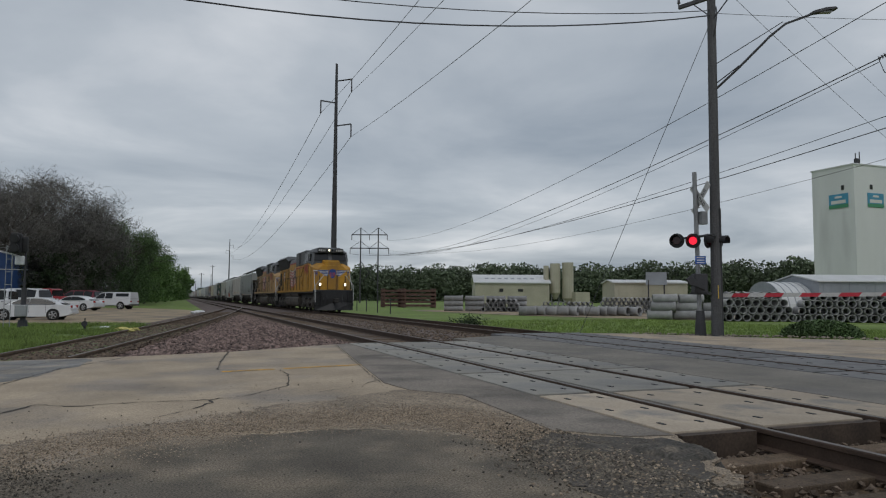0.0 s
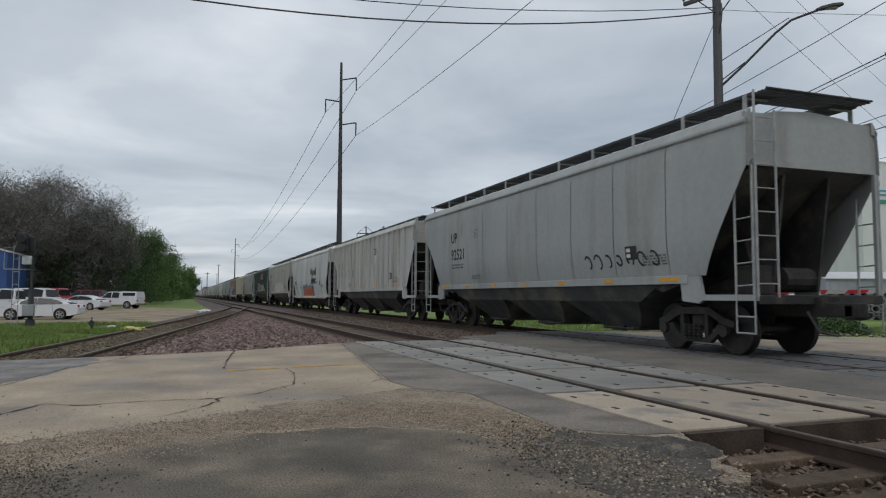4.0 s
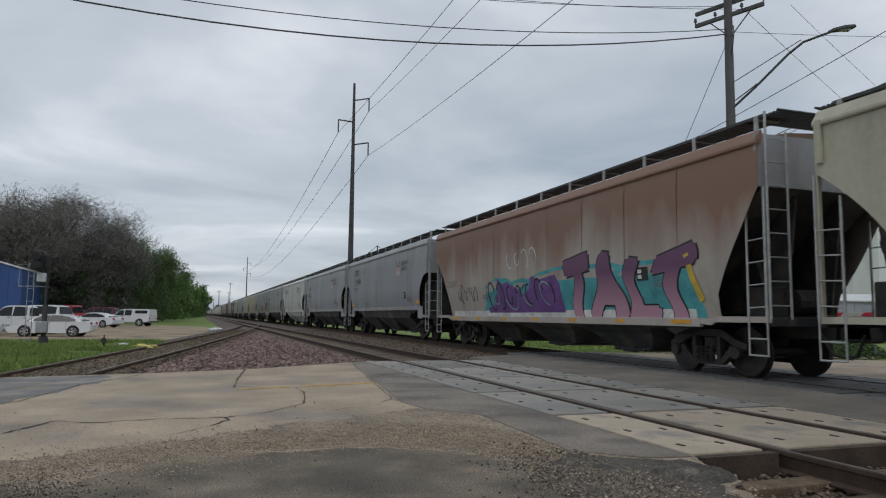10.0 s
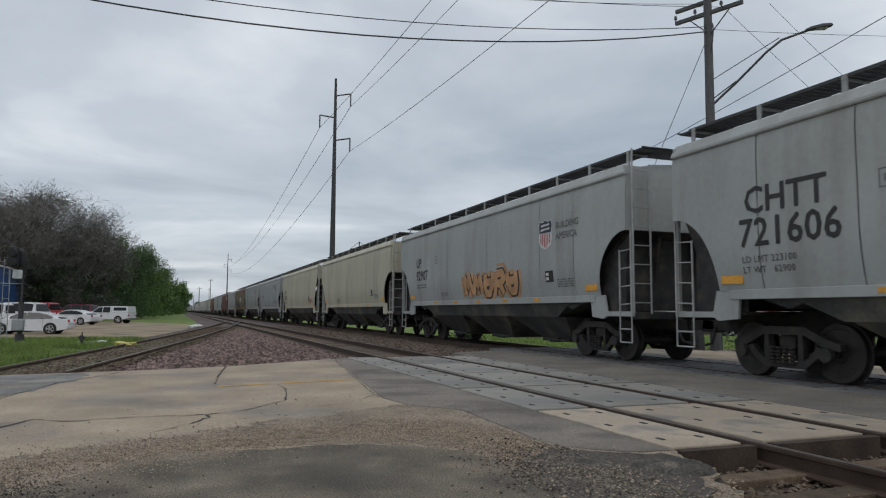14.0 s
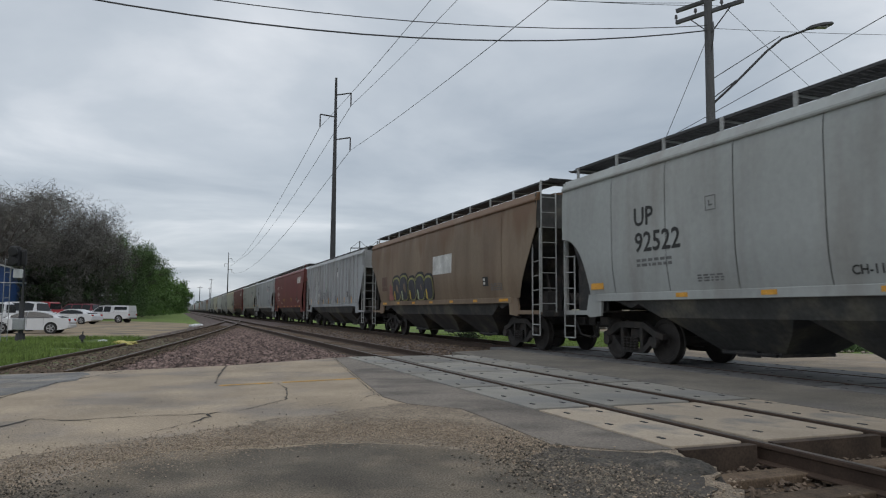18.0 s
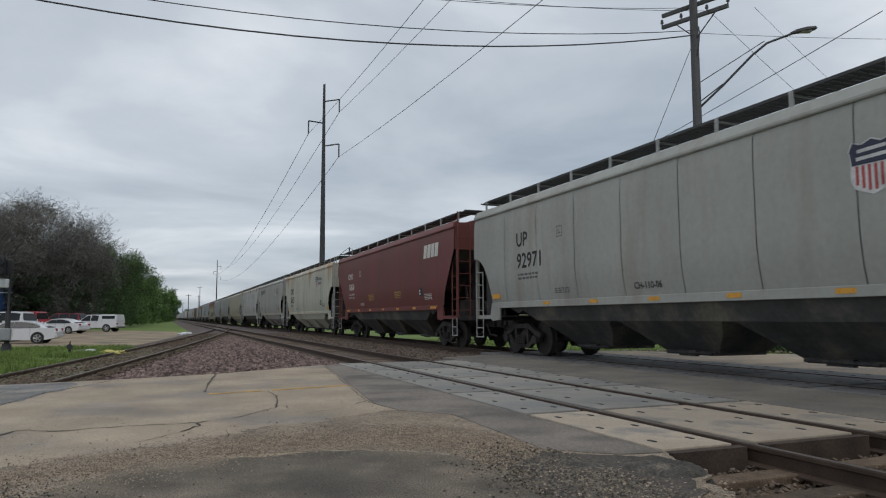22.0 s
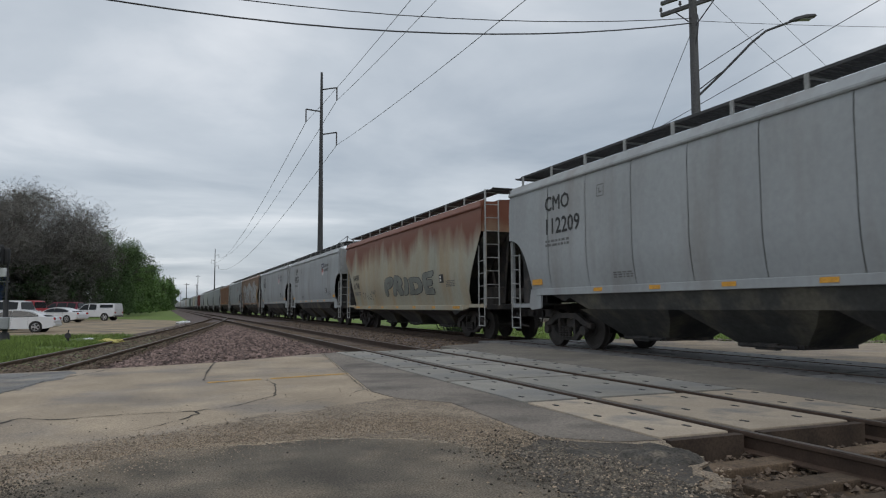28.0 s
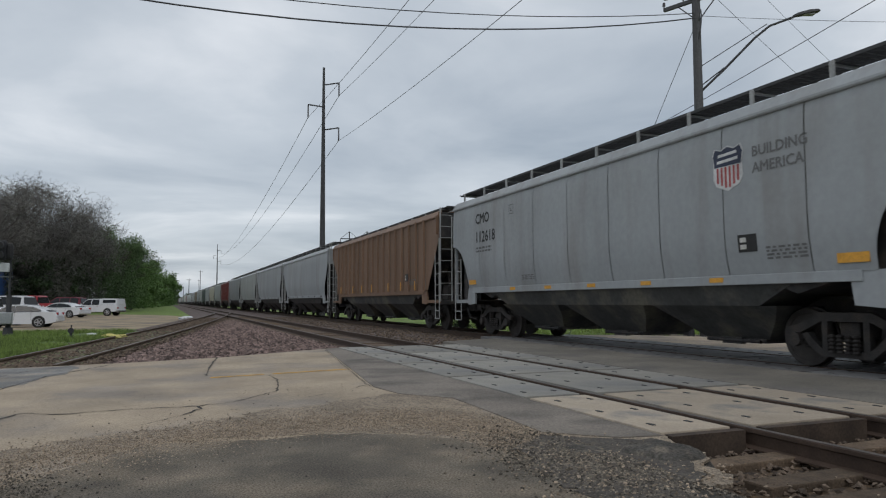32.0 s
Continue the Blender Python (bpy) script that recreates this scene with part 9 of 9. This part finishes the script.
def tree(x, y, height, leaf, count, leaf_size, seed, label, low=0.12, spread=0.42, width=0.34, category="tree", levels=5, fill=0.45, slim=0.55):
    rng = random.Random(seed)
    nr = np.random.default_rng(seed)
    root = thing("tree", label, category, "trees beside the lot", at=pose(x, y, GZ))
    segs, tips = limbs(height, rng, spread, 3, levels)
    zmax = max(t.z for t in tips)
    k = height / zmax
    bm = B()
    for i, (a, b, r0, r1) in enumerate(segs):
        if i and r0 < 0.02 and count > 5000:
            continue
        rod(bm, a * k, b * k, max(r0, 0.016), max(r1, 0.012), 5 if r0 < 0.1 else 8, False)
    part("trunk", bm, M_BARK, root)
    T = np.array([tuple(t * k) for t in tips])
    pick = T[nr.integers(0, len(T), count)]
    P = pick + np.clip(nr.normal(0, 1, (count, 3)), -1.5, 1.5) * height * 0.036
    # fill the lower crown towards the ground as such hedgerow trees do
    m = int(count * fill)
    a = nr.uniform(0, 6.28, m)
    h = height * (low + (0.62 - low) * nr.random(m))
    rr = height * width * np.sqrt(nr.random(m)) * (0.7 + 0.3 * np.sin(a * 3 + seed) * np.cos(h))
    P[:m] = np.stack([rr * np.cos(a), rr * np.sin(a), h], 1)
    P = P[P[:, 2] > 0.25]
    V, F = leaf_quads(P, leaf_size, nr, slim)
    me = bpy.data.meshes.new("crown")
    me.from_pydata(V.tolist(), [], F.tolist())
    part("crown", me, leaf, root)
    return root


for i, (x, y, h) in enumerate(((-27.5, 88, 12.5), (-24.0, 80, 11.4), (-20.85, 84.0, 12.2), (-18.9, 86.5, 13.2), (-17.0, 91.5, 14.3), (-15.4, 95.0, 15.2), (-13.9, 98.4, 14.7), (-12.5, 103.0, 14.6))):
    tree(x * 1.14, (y + 4) * 1.14, (h - 1.1) * 1.26 + 1.1, M_BUD, 17000, 0.46, 20 + i, "bare tree just coming into bud beside the lot", 0.05, 0.42, 0.32, levels=6, fill=0.5, slim=0.05)
for i, (x, y, h) in enumerate(((-13.0, 108.0, 14.6), (-11.0, 112.3, 14.0), (-9.0, 118.0, 13.6), (-6.9, 128.0, 12.9), (-7.5, 138.0, 12.3), (-5.5, 149.0, 12.0), (-6.0, 163.0, 11.4), (-4.1, 177.3, 11.4), (-4.5, 195, 11.0), (-2.6, 214.2, 11.2), (-1.5, 235, 10.8), (-0.5, 256.3, 10.9), (0.8, 280, 10.4), (2.1, 303.5, 10.3))):
    if i < 2:
        tree(x - 1.6, y, h * 0.94, M_BUD, 17000, 0.42, 40 + i, "bare tree with dark twigs before the green trees", 0.03, 0.42, 0.36, levels=6, fill=0.5, slim=0.05)
        continue
    tree(x - 1.0, y, h * 0.96, M_LEAFMID if i < 4 else M_LEAF, 26000 if y < 150 else 7000, 0.105 if y < 150 else 0.24, 40 + i, "leafy green tree in fresh spring leaf beside the track", 0.03, 0.40, 0.40)
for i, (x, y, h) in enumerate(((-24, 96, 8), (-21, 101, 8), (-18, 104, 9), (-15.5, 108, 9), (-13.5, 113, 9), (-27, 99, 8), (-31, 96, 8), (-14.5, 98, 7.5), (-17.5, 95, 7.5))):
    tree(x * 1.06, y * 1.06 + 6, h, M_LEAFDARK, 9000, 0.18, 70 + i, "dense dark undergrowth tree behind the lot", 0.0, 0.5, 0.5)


def woods(name, label, line, height, seed, material, leaf_size, per):
    """A far belt of woods as one object: many overlapping crowns of leaf faces along a line."""
    nr = np.random.default_rng(seed)
    P = []
    for (x0, y0), (x1, y1), n in line:
        for i in range(n):
            f = (i + nr.uniform(0, 1)) / n
            h = height * nr.uniform(0.72, 1.08)
            c = np.array([x0 + (x1 - x0) * f + nr.normal(0, 3), y0 + (y1 - y0) * f + nr.normal(0, 3)])
            q = nr.normal(0, 1, (per, 3))
            q /= np.linalg.norm(q, axis=1)[:, None]
            q *= nr.random((per, 1)) ** 0.4
            w = h * nr.uniform(0.34, 0.5)
            top = np.stack([c[0] + q[:, 0] * w, c[1] + q[:, 1] * w, h * 0.58 + q[:, 2] * h * 0.42], 1)
            low = nr.integers(0, 2, per) == 0
            top[low, 2] = np.where(nr.random(low.sum()) < 0.5, nr.random(low.sum()) * h * 0.5, top[low, 2])
            P.append(top)
    P = np.concatenate(P)
    V, F = leaf_quads(P, leaf_size, nr)
    V[:, 2] = np.maximum(V[:, 2], GZ)
    me = bpy.data.meshes.new(name)
    me.from_pydata(V.tolist(), [], F.tolist())
    return tagged(part(name, me, material), label, "woods", kind="stuff")


woods("far_woods", "dark green belt of distant woods beyond the pipe yard", (((60, 300), (150, 215), 60), ((150, 215), (250, 110), 80), ((64, 318), (160, 232), 44), ((170, 240), (270, 130), 50)), 14.6, 5, M_FARLEAF, 0.6, 800)
woods("far_woods", "low distant woods at the horizon down the track", (((18, 900), (90, 420), 26), ((90, 420), (60, 300), 16)), 11.0, 6, M_FARLEAF, 0.9, 420)
bush_rng = np.random.default_rng(8)
q = bush_rng.normal(0, 1, (9000, 3))
q /= np.linalg.norm(q, axis=1)[:, None]
q *= bush_rng.random((9000, 1)) ** 0.35
P = np.stack([21.2 + q[:, 0] * 1.35, 18.6 - q[:, 0] * 0.5 + q[:, 1] * 0.7, np.maximum(GZ + 0.02, GZ + 0.15 + np.abs(q[:, 2]) * 0.62)], 1)
V, F = leaf_quads(P, 0.045, bush_rng)
me = bpy.data.meshes.new("bush")
me.from_pydata(V.tolist(), [], F.tolist())
tagged(part("bush", me, M_LEAFMID), "low rounded green bush at the road edge", "bush")
P = np.stack([bush_rng.normal(12.9, 0.35, 900), bush_rng.normal(31.0, 0.35, 900), np.abs(bush_rng.normal(0, 0.22, 900)) - 0.2], 1)
V, F = leaf_quads(P, 0.05, bush_rng)
me = bpy.data.meshes.new("weed_tuft")
me.from_pydata(V.tolist(), [], F.tolist())
tagged(part("weed_tuft", me, M_LEAFDARK), "dark weeds growing beside the far rail", "weeds")


# ---- what moves ----


def motions():
    for ob, y0 in MOVERS:
        walk(ob, [(t, pose(TRAIN_X, y0 - SPEED * t, 0)) for t in (0.0, 8.0, 16.0, 24.0, 32.0)])


motions()
